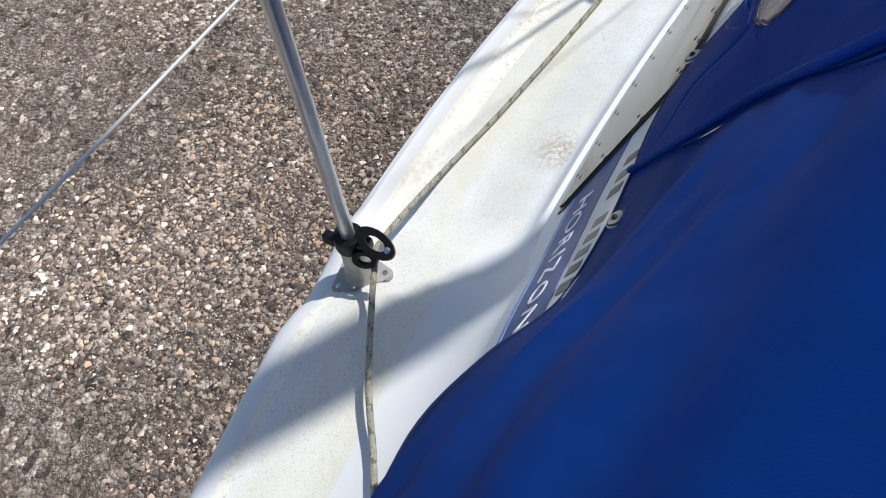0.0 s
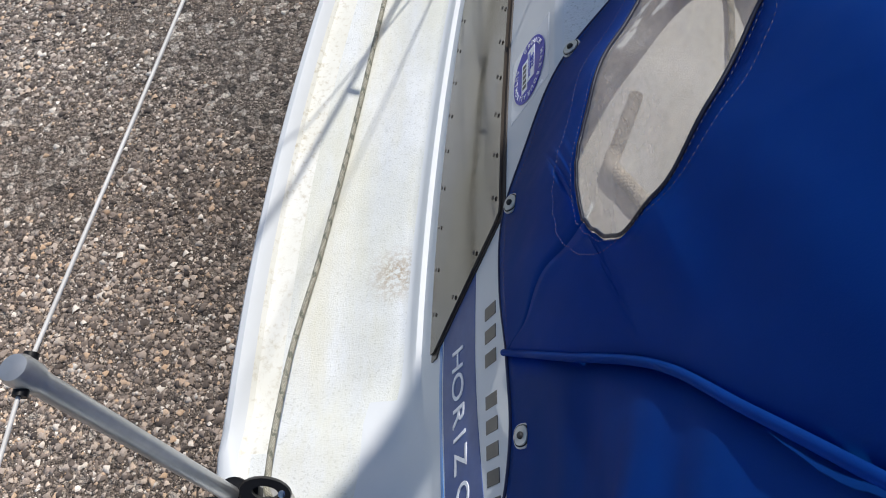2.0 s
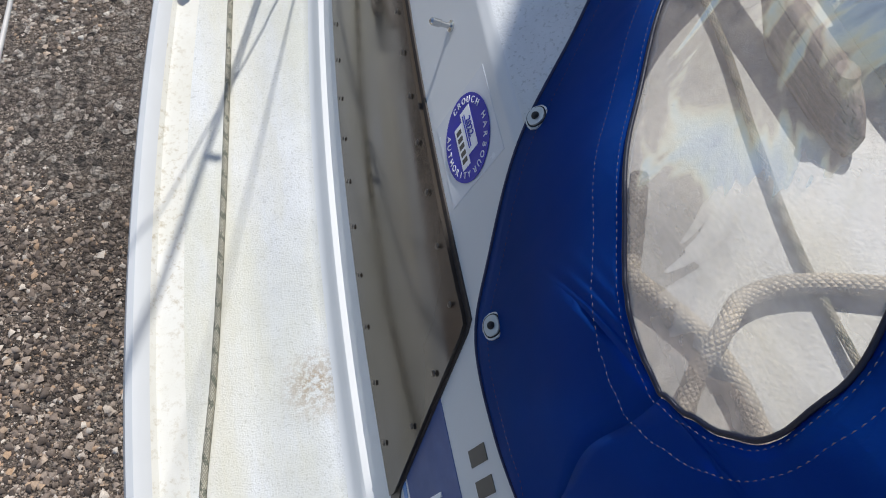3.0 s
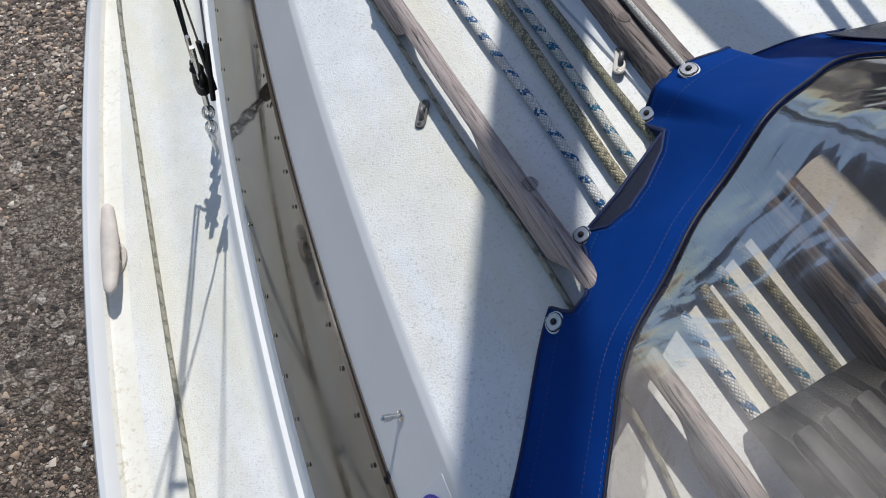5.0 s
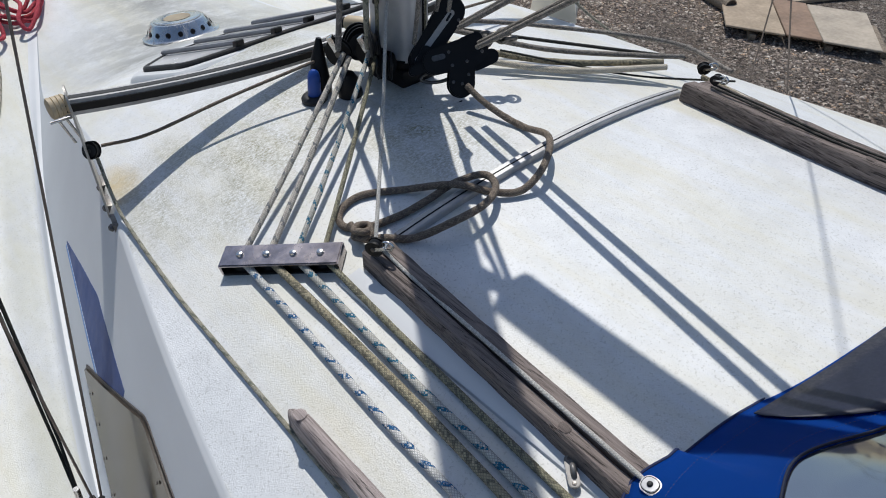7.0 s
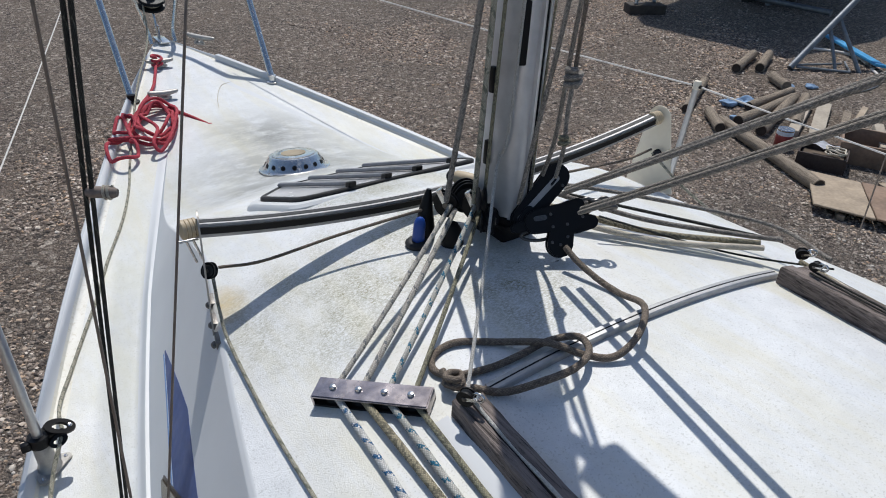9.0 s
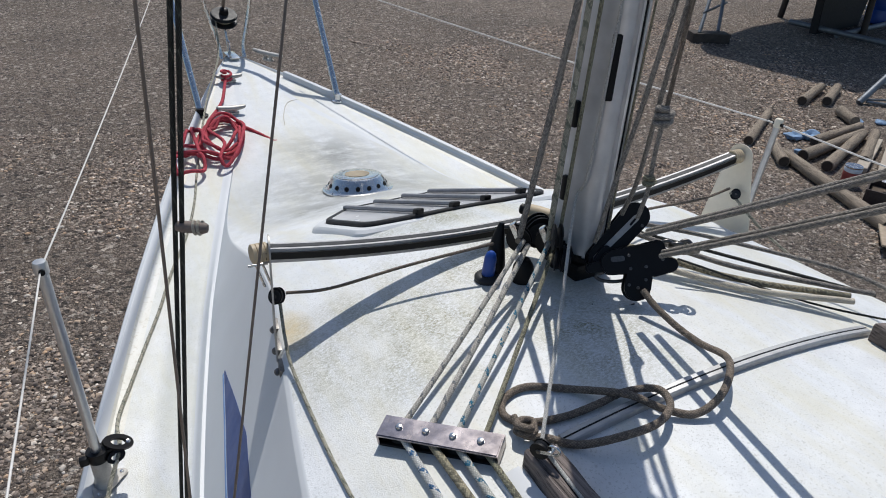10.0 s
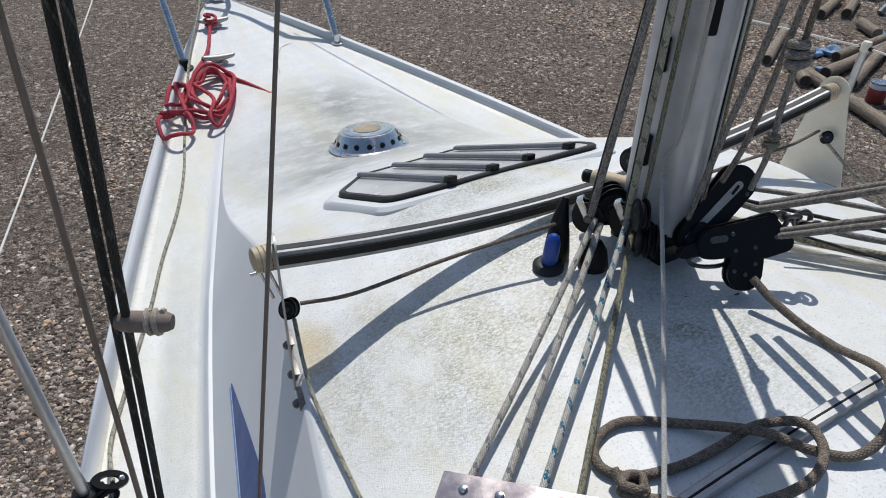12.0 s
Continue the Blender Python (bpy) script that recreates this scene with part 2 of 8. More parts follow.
def rope_look(name, ground, fleck=None, share=0.0, second=None, dirt=0.35, pitch=0.011):
    """A braided cover in the rope's own UV: u metres along, v turns round; coloured carriers run in a spiral."""
    m, t, b = material(name)
    uv = t.nodes.new("ShaderNodeUVMap")
    uv.uv_map = "rope"
    sep = t.nodes.new("ShaderNodeSeparateXYZ")
    t.links.new(uv.outputs[0], sep.inputs[0])
    along, around = maths(t, "DIVIDE", sep.outputs["X"], pitch * 0.46), maths(t, "MULTIPLY", sep.outputs["Y"], 9.0)
    one, two = maths(t, "ADD", along, around), maths(t, "SUBTRACT", along, around)
    left, right = maths(t, "PINGPONG", one, 0.5), maths(t, "PINGPONG", two, 0.5)
    weave = maths(t, "MULTIPLY", maths(t, "MINIMUM", left, right), 2.0)
    cell = t.nodes.new("ShaderNodeCombineXYZ")
    t.links.new(maths(t, "FLOOR", one), cell.inputs[0])
    t.links.new(maths(t, "FLOOR", two), cell.inputs[1])
    yarn = t.nodes.new("ShaderNodeTexWhiteNoise")
    yarn.noise_dimensions = "2D"
    t.links.new(cell.outputs[0], yarn.inputs["Vector"])
    p = where(t)
    stain = ramp(t, noisy(t, p, 16, 5, 0.7), (0.32, 1.0), (0.7, 0.0))
    c = mixed(t, maths(t, "MULTIPLY", stain, dirt), ground, tuple(v * 0.42 for v in ground))
    if fleck:
        middle = maths(t, "MULTIPLY", maths(t, "ADD", maths(t, "FLOOR", one), maths(t, "FLOOR", two)), 0.5)
        turn = maths(t, "MULTIPLY", maths(t, "SUBTRACT", maths(t, "FLOOR", one), maths(t, "FLOOR", two)), 1.0 / 18.0)
        spiral = maths(t, "FRACT", maths(t, "ADD", maths(t, "MULTIPLY", middle, 0.46 / 3.1), turn))
        worn = ramp(t, noisy(t, p, 300, 3), (0.36, 0.2), (0.5, 1.0))
        hit = maths(t, "MULTIPLY", maths(t, "LESS_THAN", spiral, share), maths(t, "LESS_THAN", yarn.outputs["Value"], 0.80 if share < 0.5 else 0.36))
        c = mixed(t, maths(t, "MULTIPLY", hit, worn), c, fleck)
    c = mixed(t, 0.8, c, ramp(t, weave, (0.05, 0.48), (0.45, 1.05)), "MULTIPLY")
    c = mixed(t, 0.7, c, ramp(t, yarn.outputs["Value"], (0.0, 0.68), (1.0, 1.12)), "MULTIPLY")
    t.links.new(c, b.inputs["Base Color"])
    b.inputs["Roughness"].default_value = 0.82
    relief(t, b, weave, 0.7, 0.0016)
    return m


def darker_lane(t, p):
    """The yard's tone by place: paler aft and far to port, darker amidships."""
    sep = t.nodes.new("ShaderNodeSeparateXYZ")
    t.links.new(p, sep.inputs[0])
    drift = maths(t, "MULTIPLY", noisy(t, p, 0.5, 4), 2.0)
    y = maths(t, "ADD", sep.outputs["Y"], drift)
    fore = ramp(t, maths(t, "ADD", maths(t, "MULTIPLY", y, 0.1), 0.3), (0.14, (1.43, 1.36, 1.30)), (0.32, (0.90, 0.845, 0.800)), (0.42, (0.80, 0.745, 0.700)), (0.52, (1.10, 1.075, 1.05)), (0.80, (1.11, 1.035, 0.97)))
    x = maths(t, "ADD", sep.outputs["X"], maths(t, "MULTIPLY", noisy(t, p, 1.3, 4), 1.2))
    port_tone = ramp(t, maths(t, "ADD", maths(t, "MULTIPLY", x, -0.2), -0.2), (0.05, (0.94, 0.94, 0.94)), (0.17, (1.20, 1.20, 1.20)), (0.34, (1.70, 1.70, 1.70)), (0.56, (2.5, 2.5, 2.5)))
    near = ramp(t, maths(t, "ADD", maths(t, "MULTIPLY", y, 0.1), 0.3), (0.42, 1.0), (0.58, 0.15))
    return mixed(t, 1.0, fore, mixed(t, near, (1.0, 1.0, 1.0), port_tone), "MULTIPLY")


def gravel_ground():
    m, t, b = material("gravel_ground")
    p = where(t)
    cells = t.nodes.new("ShaderNodeTexVoronoi")
    cells.inputs["Scale"].default_value = 52
    t.links.new(p, cells.inputs["Vector"])
    small = t.nodes.new("ShaderNodeTexVoronoi")
    small.inputs["Scale"].default_value = 165
    t.links.new(p, small.inputs["Vector"])
    tone = t.nodes.new("ShaderNodeSeparateColor")
    t.links.new(cells.outputs["Color"], tone.inputs[0])
    tone2 = t.nodes.new("ShaderNodeSeparateColor")
    t.links.new(small.outputs["Color"], tone2.inputs[0])
    c = ramp(t, tone.outputs[0], (0.0, (0.045, 0.036, 0.031)), (0.4, (0.165, 0.130, 0.106)), (0.75, (0.350, 0.292, 0.243)), (1.0, (0.66, 0.59, 0.51)))
    c2 = ramp(t, tone2.outputs[0], (0.0, (0.050, 0.041, 0.035)), (0.6, (0.245, 0.198, 0.161)), (1.0, (0.62, 0.54, 0.455)))
    c = mixed(t, ramp(t, noisy(t, p, 5, 4), (0.4, 0.0), (0.6, 1.0)), c, c2)
    earth = ramp(t, noisy(t, p, 1.1, 5, 0.62), (0.48, 0.0), (0.66, 1.0))
    c = mixed(t, maths(t, "MULTIPLY", earth, 0.55), c, (0.235, 0.183, 0.142))
    big = t.nodes.new("ShaderNodeTexVoronoi")
    big.inputs["Scale"].default_value = 27
    t.links.new(p, big.inputs["Vector"])
    tone3 = t.nodes.new("ShaderNodeSeparateColor")
    t.links.new(big.outputs["Color"], tone3.inputs[0])
    c = mixed(t, ramp(t, tone3.outputs[1], (0.70, 0.0), (0.72, 0.9)), c, ramp(t, tone3.outputs[0], (0.0, (0.040, 0.034, 0.030)), (0.5, (0.250, 0.212, 0.180)), (1.0, (0.74, 0.68, 0.60))))
    gaps = ramp(t, cells.outputs["Distance"], (0.35, 1.0), (0.75, 0.50))
    c = mixed(t, 0.85, c, gaps, "MULTIPLY")
    broad = ramp(t, noisy(t, p, 0.35, 4), (0.3, 0.66), (0.7, 0.98))
    c = mixed(t, 1.0, c, broad, "MULTIPLY")
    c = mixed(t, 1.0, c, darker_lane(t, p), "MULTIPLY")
    t.links.new(c, b.inputs["Base Color"])
    b.inputs["Roughness"].default_value = 0.9
    h = maths(t, "ADD", maths(t, "MULTIPLY", cells.outputs["Distance"], -1.0), maths(t, "MULTIPLY", small.outputs["Distance"], -0.5))
    relief(t, b, h, 1.0, 0.024)
    return m


def stones():
    m, t, b = material("pebbles")
    geo = t.nodes.new("ShaderNodeNewGeometry")
    c = ramp(t, geo.outputs["Random Per Island"], (0.0, (0.055, 0.045, 0.040)), (0.25, (0.135, 0.110, 0.094)), (0.52, (0.255, 0.212, 0.182)), (0.74, (0.390, 0.335, 0.288)), (0.84, (0.460, 0.325, 0.215)), (0.92, (0.510, 0.455, 0.400)), (1.0, (0.70, 0.66, 0.60)))
    p = where(t)
    c = mixed(t, 0.5, c, ramp(t, noisy(t, p, 180, 3), (0.3, 0.55), (0.7, 1.2)), "MULTIPLY")
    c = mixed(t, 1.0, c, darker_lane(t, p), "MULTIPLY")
    t.links.new(c, b.inputs["Base Color"])
    b.inputs["Roughness"].default_value = 0.85
    relief(t, b, noisy(t, p, 350, 3), 0.5, 0.002)
    return m


GEL, GUTTER = gelcoat(), gelcoat_dirty()
WHITE = smooth_white("gelcoat_hull")
CANVAS, VINYL = canvas(), clear_vinyl()
BINDING = plain("navy_binding", (0.001, 0.010, 0.062), 0.7, grain=400, depth=0.4)
SHEER = plain("black_trim_canvas", (0.008, 0.011, 0.028), 0.42, grain=500, depth=0.3, spec=0.35)
THREAD = plain("stitching", (0.10, 0.11, 0.15), 0.8)
STEEL = plain("stainless_steel", (0.62, 0.62, 0.61), 0.22, 1.0, grain=90, wear=0.1)
DULLSTEEL = plain("dull_steel", (0.13, 0.122, 0.115), 0.36, 1.0, grain=200, wear=0.3)
ALLOY = plain("anodised_alloy", (0.56, 0.57, 0.58), 0.36, 1.0, grain=70, wear=0.12)
MASTAL = plain("mast_alloy", (0.60, 0.605, 0.615), 0.42, 0.45, grain=30, wear=0.18)
HATCHAL = plain("weathered_track_alloy", (0.42, 0.42, 0.42), 0.55, 0.5, grain=90, wear=0.2)
TRACKAL = plain("dull_track_alloy", (0.33, 0.33, 0.335), 0.50, 0.7, grain=90, wear=0.2)
CASTAL = plain("cast_alloy", (0.40, 0.385, 0.36), 0.50, 0.6, grain=220, depth=0.4)
BLACK = plain("black_plastic", (0.006, 0.006, 0.007), 0.42, grain=80, depth=0.15, spec=0.22)
DARKGREY = plain("dark_rubber", (0.024, 0.025, 0.027), 0.55, grain=120, spec=0.3)
ACRYL = plain("smoked_acrylic", (0.046, 0.037, 0.029), 0.07, grain=14, depth=0.02, wear=0.10)
HATCHPANE = plain("pale_acrylic", (0.50, 0.505, 0.515), 0.22, grain=14, depth=0.02, wear=0.12)
EDGE = plain("dark_sealant", (0.045, 0.036, 0.032), 0.40, grain=120)
CREAM = plain("cream_plastic", (0.46, 0.37, 0.245), 0.55, grain=50)
BRACKET = plain("cream_painted_bracket", (0.72, 0.66, 0.54), 0.45, grain=25)
STRIPE = plain("blue_stripe_vinyl", (0.045, 0.085, 0.24), 0.55, grain=60, wear=0.2)
LTBLUE = plain("light_blue_pinstripe", (0.10, 0.25, 0.55), 0.35)
LETTER = plain("white_letter_vinyl", (0.74, 0.76, 0.80), 0.4)
DARKLET = plain("dark_letter_vinyl", (0.055, 0.054, 0.052), 0.4)
ROYAL = plain("royal_blue_print", (0.012, 0.018, 0.36), 0.4)
PAPER = plain("white_print", (0.76, 0.78, 0.82), 0.45)
FILM = plain("clear_sticker_film", (0.66, 0.69, 0.73), 0.2, wear=0.03)
BLUEPL = plain("blue_plastic", (0.012, 0.06, 0.30), 0.35)
TEAK = weathered_teak()
WIRE = plain("wire_rope", (0.20, 0.165, 0.14), 0.45, 0.6, grain=500, depth=0.8)
WIREWHITE = plain("white_coated_wire", (0.64, 0.61, 0.57), 0.5)
TUBE = plain("oxidised_alloy_tube", (0.50, 0.50, 0.50), 0.36, 0.8, grain=60, wear=0.15)
RAILTEAK = weathered_teak("silvered_rail_teak", (0.13, 0.105, 0.098), (0.50, 0.43, 0.405))
BLUEFLECK = rope_look("rope_white_blue_fleck", (0.78, 0.775, 0.74), (0.004, 0.120, 0.30), 0.30)
TEALFLECK = rope_look("rope_white_teal_fleck", (0.62, 0.61, 0.55), (0.004, 0.155, 0.27), 0.30)
BEIGE = rope_look("rope_beige_fleck", (0.42, 0.37, 0.25), (0.20, 0.18, 0.125), 1.0)
OLIVE = rope_look("rope_olive", (0.33, 0.31, 0.21), (0.17, 0.16, 0.115), 1.0)
GREENFLECK = rope_look("rope_grey_green_fleck", (0.50, 0.47, 0.37), (0.20, 0.21, 0.16), 0.3)
GREY = rope_look("rope_grey", (0.36, 0.325, 0.285), (0.215, 0.195, 0.172), 1.0)
BROWN = rope_look("rope_brown", (0.270, 0.215, 0.165), (0.17, 0.135, 0.105), 1.0, dirt=0.5)
CREAMROPE = rope_look("rope_cream", (0.78, 0.70, 0.57), None)
SILVER = rope_look("rope_silver_braid", (0.58, 0.545, 0.48), (0.20, 0.21, 0.22), 0.24)
WHITECORD = rope_look("cord_white", (0.76, 0.735, 0.68), None, pitch=0.006)
DARKROPE = rope_look("rope_black_green", (0.028, 0.030, 0.026), (0.08, 0.085, 0.07), 0.15)
RED = rope_look("rope_red", (0.60, 0.055, 0.085), None, dirt=0.4)
LOG = weathered_teak("weathered_log", (0.085, 0.066, 0.050), (0.36, 0.295, 0.225))
TREAD = plain("grey_tread", (0.19, 0.195, 0.21), 0.45, grain=120, wear=0.25)
PLANK = plain("raw_board", (0.36, 0.285, 0.205), 0.8, grain=30, wear=0.3)
RUST = plain("galvanised_stand", (0.20, 0.22, 0.24), 0.55, 0.6, grain=40, wear=0.3)
LEAD = plain("tarnished_fairlead", (0.15, 0.145, 0.14), 0.42, 0.3, grain=120, wear=0.3)
CUTEND = plain("rotten_end_grain", (0.05, 0.038, 0.030), 0.9, grain=40, wear=0.4)
DARKBOX = plain("dark_box", (0.05, 0.035, 0.03), 0.8, wear=0.3)
GROUND, STONES = gravel_ground(), stones()


# ---- mesh helpers ----
def empty(name, label, category, group="", kind=""):
    return tagged(new(name), label, category, group, kind)


def mesh_data(name, verts, faces, mat, smooth=True, sharp=None):
    me = bpy.data.meshes.new(name)
    me.from_pydata([tuple(v) for v in verts], [], [tuple(f) for f in faces])
    for one in mat if isinstance(mat, (list, tuple)) else (mat,):
        me.materials.append(one)
    me.polygons.foreach_set("use_smooth", [smooth] * len(me.polygons))
    if smooth and sharp:
        me.set_sharp_from_angle(angle=radians(sharp))
    me.update()
    return me


def solid(name, verts, faces, mat, parent=None, label="", smooth=True, sharp=40):
    ob = new(name, mesh_data(name, verts, faces, mat, smooth, sharp))
    ob.parent = parent
    return tagged(ob, label)


def part(name, bm, mat, parent=None, label="", sharp=35):
    me = bpy.data.meshes.new(name)
    bmesh.ops.recalc_face_normals(bm, faces=bm.faces)
    bm.to_mesh(me)
    bm.free()
    for one in mat if isinstance(mat, (list, tuple)) else (mat,):
        me.materials.append(one)
    me.polygons.foreach_set("use_smooth", [True] * len(me.polygons))
    me.set_sharp_from_angle(angle=radians(sharp))
    ob = new(name, me)
    ob.parent = parent
    return tagged(ob, label)


def box(bm, m, size, bevel=0.0, segments=2):
    made = bmesh.ops.create_cube(bm, size=1.0, matrix=m @ Matrix.Diagonal((*size, 1)))
    if bevel:
        edges = {e for v in made["verts"] for e in v.link_edges}
        bmesh.ops.bevel(bm, geom=list(edges), offset=bevel, segments=segments, affect="EDGES", profile=0.6)


def lathe(bm, m, outline, steps=24):
    """Turns (radius, height) pairs about the z axis of m."""
    rings = []
    for r, h in outline:
        rings.append([bm.verts.new(m @ Vector((r * math.cos(a), r * math.sin(a), h))) for a in (2 * math.pi * k / steps for k in range(steps))])
    for one, two in zip(rings, rings[1:]):
        for k in range(steps):
            bm.faces.new((one[k], one[(k + 1) % steps], two[(k + 1) % steps], two[k]))
    for ring, flip in ((rings[0], True), (rings[-1], False)):
        bm.faces.new(ring[::-1] if flip else ring)


def prism(bm, m, outline, height, bevel=0.0):
    """Extrudes a flat outline (x, y) by height along z of m."""
    low = [bm.verts.new(m @ Vector((x, y, 0))) for x, y in outline]
    high = [bm.verts.new(m @ Vector((x, y, height))) for x, y in outline]
    n = len(outline)
    faces = [bm.faces.new(low[::-1]), bm.faces.new(high)]
    for k in range(n):
        faces.append(bm.faces.new((low[k], low[(k + 1) % n], high[(k + 1) % n], high[k])))
    if bevel:
        bmesh.ops.bevel(bm, geom=list(faces[1].edges), offset=bevel, segments=2, affect="EDGES")


def smooth_line(points, steps=10):
    """A Catmull-Rom line through the points."""
    p = [Vector(q) for q in points]
    if len(p) == 2:
        return [p[0].lerp(p[1], k / steps) for k in range(steps + 1)]
    p = [2 * p[0] - p[1], *p, 2 * p[-1] - p[-2]]
    out = []
    for a, b, c, d in zip(p, p[1:], p[2:], p[3:]):
        for k in range(steps):
            u = k / steps
            out.append(0.5 * (2 * b + (c - a) * u + (2 * a - 5 * b + 4 * c - d) * u * u + (3 * b - a - 3 * c + d) * u ** 3))
    return out + [p[-2]]


def sag(a, b, drop, count=8):
    a, b = Vector(a), Vector(b)
    return [a.lerp(b, k / count) - Vector((0, 0, drop * 4 * (k / count) * (1 - k / count))) for k in range(count + 1)]


def tube_data(name, line, radius, mat, sides=10, wobble=0.0, seed=1):
    """A round bar or rope along a line, with UV 'rope': metres along, turns round."""
    rnd = random.Random(seed)
    line = [Vector(q) for q in line]
    n = len(line)
    verts, faces, uvs = [], [], []
    way = (line[1] - line[0]).normalized()
    side = way.orthogonal().normalized()
    run, runs = 0.0, []
    for k, q in enumerate(line):
        ahead = (line[min(k + 1, n - 1)] - line[max(k - 1, 0)]).normalized()
        side = (side - ahead * side.dot(ahead)).normalized()
        up = ahead.cross(side)
        if k:
            run += (q - line[k - 1]).length
        runs.append(run)
        r = radius(k / (n - 1)) if callable(radius) else radius
        r *= 1 + rnd.uniform(-wobble, wobble)
        for j in range(sides):
            a = 2 * math.pi * j / sides
            verts.append(q + side * (r * math.cos(a)) + up * (r * math.sin(a)))
    for k in range(n - 1):
        for j in range(sides):
            i = (j + 1) % sides
            faces.append((k * sides + j, k * sides + i, (k + 1) * sides + i, (k + 1) * sides + j))
            uvs += [(runs[k], j / sides), (runs[k], (j + 1) / sides), (runs[k + 1], (j + 1) / sides), (runs[k + 1], j / sides)]
    for ring, turn in ((0, -1), (n - 1, 1)):
        f = tuple(ring * sides + j for j in range(sides))[::turn]
        faces.append(f)
        uvs += [(runs[ring], 0.0)] * sides
    me = mesh_data(name, verts, faces, mat, True, 60)
    layer = me.uv_layers.new(name="rope")
    layer.data.foreach_set("uv", [c for uv in uvs for c in uv])
    return me


def bar(name, line, radius, mat, parent=None, label="", sides=10, steps=0, wobble=0.0):
    line = smooth_line(line, steps) if steps else line
    ob = new(name, tube_data(name, line, radius, mat, sides, wobble))
    ob.parent = parent
    return tagged(ob, label)


def rope(name, line, radius, mat, label, steps=10, category="rope", group="", sides=10):
    ob = bar(name, line, radius, mat, None, "", sides, steps, 0.03)
    return tagged(ob, label, category, group)


def to(origin, normal, ahead=(0, 1, 0)):
    """A frame with z along the normal and y towards ahead."""
    z = Vector(normal).normalized()
    x = Vector(ahead).cross(z).normalized()
    y = z.cross(x)
    return Matrix.Translation(origin) @ Matrix((x, y, z)).transposed().to_4x4()


def screw_mesh(radius):
    bm = bmesh.new()
    lathe(bm, Matrix(), [(radius, 0), (radius, radius * 0.15), (radius * 0.8, radius * 0.35), (radius * 0.3, radius * 0.4)], 10)
    box(bm, pose(0, 0, radius * 0.41), (radius * 1.5, radius * 0.28, radius * 0.12))
    me = bpy.data.meshes.new("screw")
    bm.to_mesh(me)
    bm.free()
    me.materials.append(STEEL if radius > 0.004 else DULLSTEEL)
    return me


SCREW = screw_mesh(0.0045)
SMALLSCREW = screw_mesh(0.0032)


def screw(m, parent, data=None):
    ob = new("screw", data or SCREW)
    ob.parent = parent
    ob.matrix_parent_inverse = Matrix()
    ob.matrix_basis = m
    return ob


# ---- shape of the hull and deck: metres, bow towards +y, port -x ----
def sstep(a):
    a = min(1.0, max(0.0, a))
    return a * a * (3 - 2 * a)

def half_beam(y):
    v = ((((-0.00106 * y - 0.00015) * y + 0.01667) * y - 0.0687) * y - 0.27971) * y + 1.05919
    return max(0.004, min(v, 1.262 + 0.12 * (y + 1.62))) if y > -2.2 else 1.1924 + 0.02 * (y + 2.2)

def deck_z(y):
    base = 1.832 + 0.036 * (y + 0.85) ** 2 if y < 0.8 else 1.930 + 0.1075 * (y - 0.8)
    if y < -1.2:
        base = 1.8365 + 0.012 * (-1.2 - y)
    return base + 0.03 * sstep((-1.5 - y) / 0.16)

def lift(x, y):
    """The side deck's ramp up to the cockpit coaming, askew across the deck."""
    pad = 0.03 * (sstep((-1.44 - 0.4 * (abs(x) - 1.2) - y) / 0.11) - sstep((-1.5 - y) / 0.16)) * sstep((abs(x) - 1.0) / 0.09)
    return pad + 0.036 * sstep((-1.615 - 0.70 * (abs(x) - 1.2) - y) / 0.07)

def cabin_base(y):
    v = ((0.00726 * y - 0.05925) * y - 0.24372) * y + 0.78464
    return max(0.35 * half_beam(y), min(v, half_beam(y) - 0.16 * min(1.0, half_beam(y) / 0.4)))

def side_h(y):
    return 0.410 - 0.390 * sstep((y - 0.15) / 1.11) - 0.02 * sstep((y - 1.2) / 0.6)

def roof_edge(y):
    return cabin_base(y) - 0.43 * side_h(y)

def edge_z(y):
    return deck_z(y) + side_h(y)

CAMBER = 0.24

def roof_z(x, y):
    return edge_z(y) + CAMBER * (roof_edge(y) ** 2 - x * x)


def side_at(y, s, out=0.0):
    """A point of the port cabin side: s is 0 at its foot and 1 at the roof's edge."""
    foot, top = deck_z(y) + 0.05, edge_z(y)
    n = Vector((-1, 0, 0.43)).normalized()
    return Vector((-(cabin_base(y) + (roof_edge(y) - cabin_base(y)) * s), y, foot + (top - foot) * s)) + n * out


def side_frame(y, s, out=0.0):
    ahead = (side_at(y - 0.02, s) - side_at(y + 0.02, s)).normalized()
    up = (side_at(y, s + 0.05) - side_at(y, s)).normalized()
    z = ahead.cross(up).normalized()
    return Matrix.Translation(side_at(y, s) + z * out) @ Matrix((ahead, z.cross(ahead), z)).transposed().to_4x4()


def on_roof(x, y, up=0.0):
    return Vector((x, y, roof_z(x, y) + up))


def roof_normal(x, y):
    return Vector((-(roof_z(x + 0.01, y) - roof_z(x - 0.01, y)) / 0.02, -(roof_z(x, y + 0.01) - roof_z(x, y - 0.01)) / 0.02, 1)).normalized()


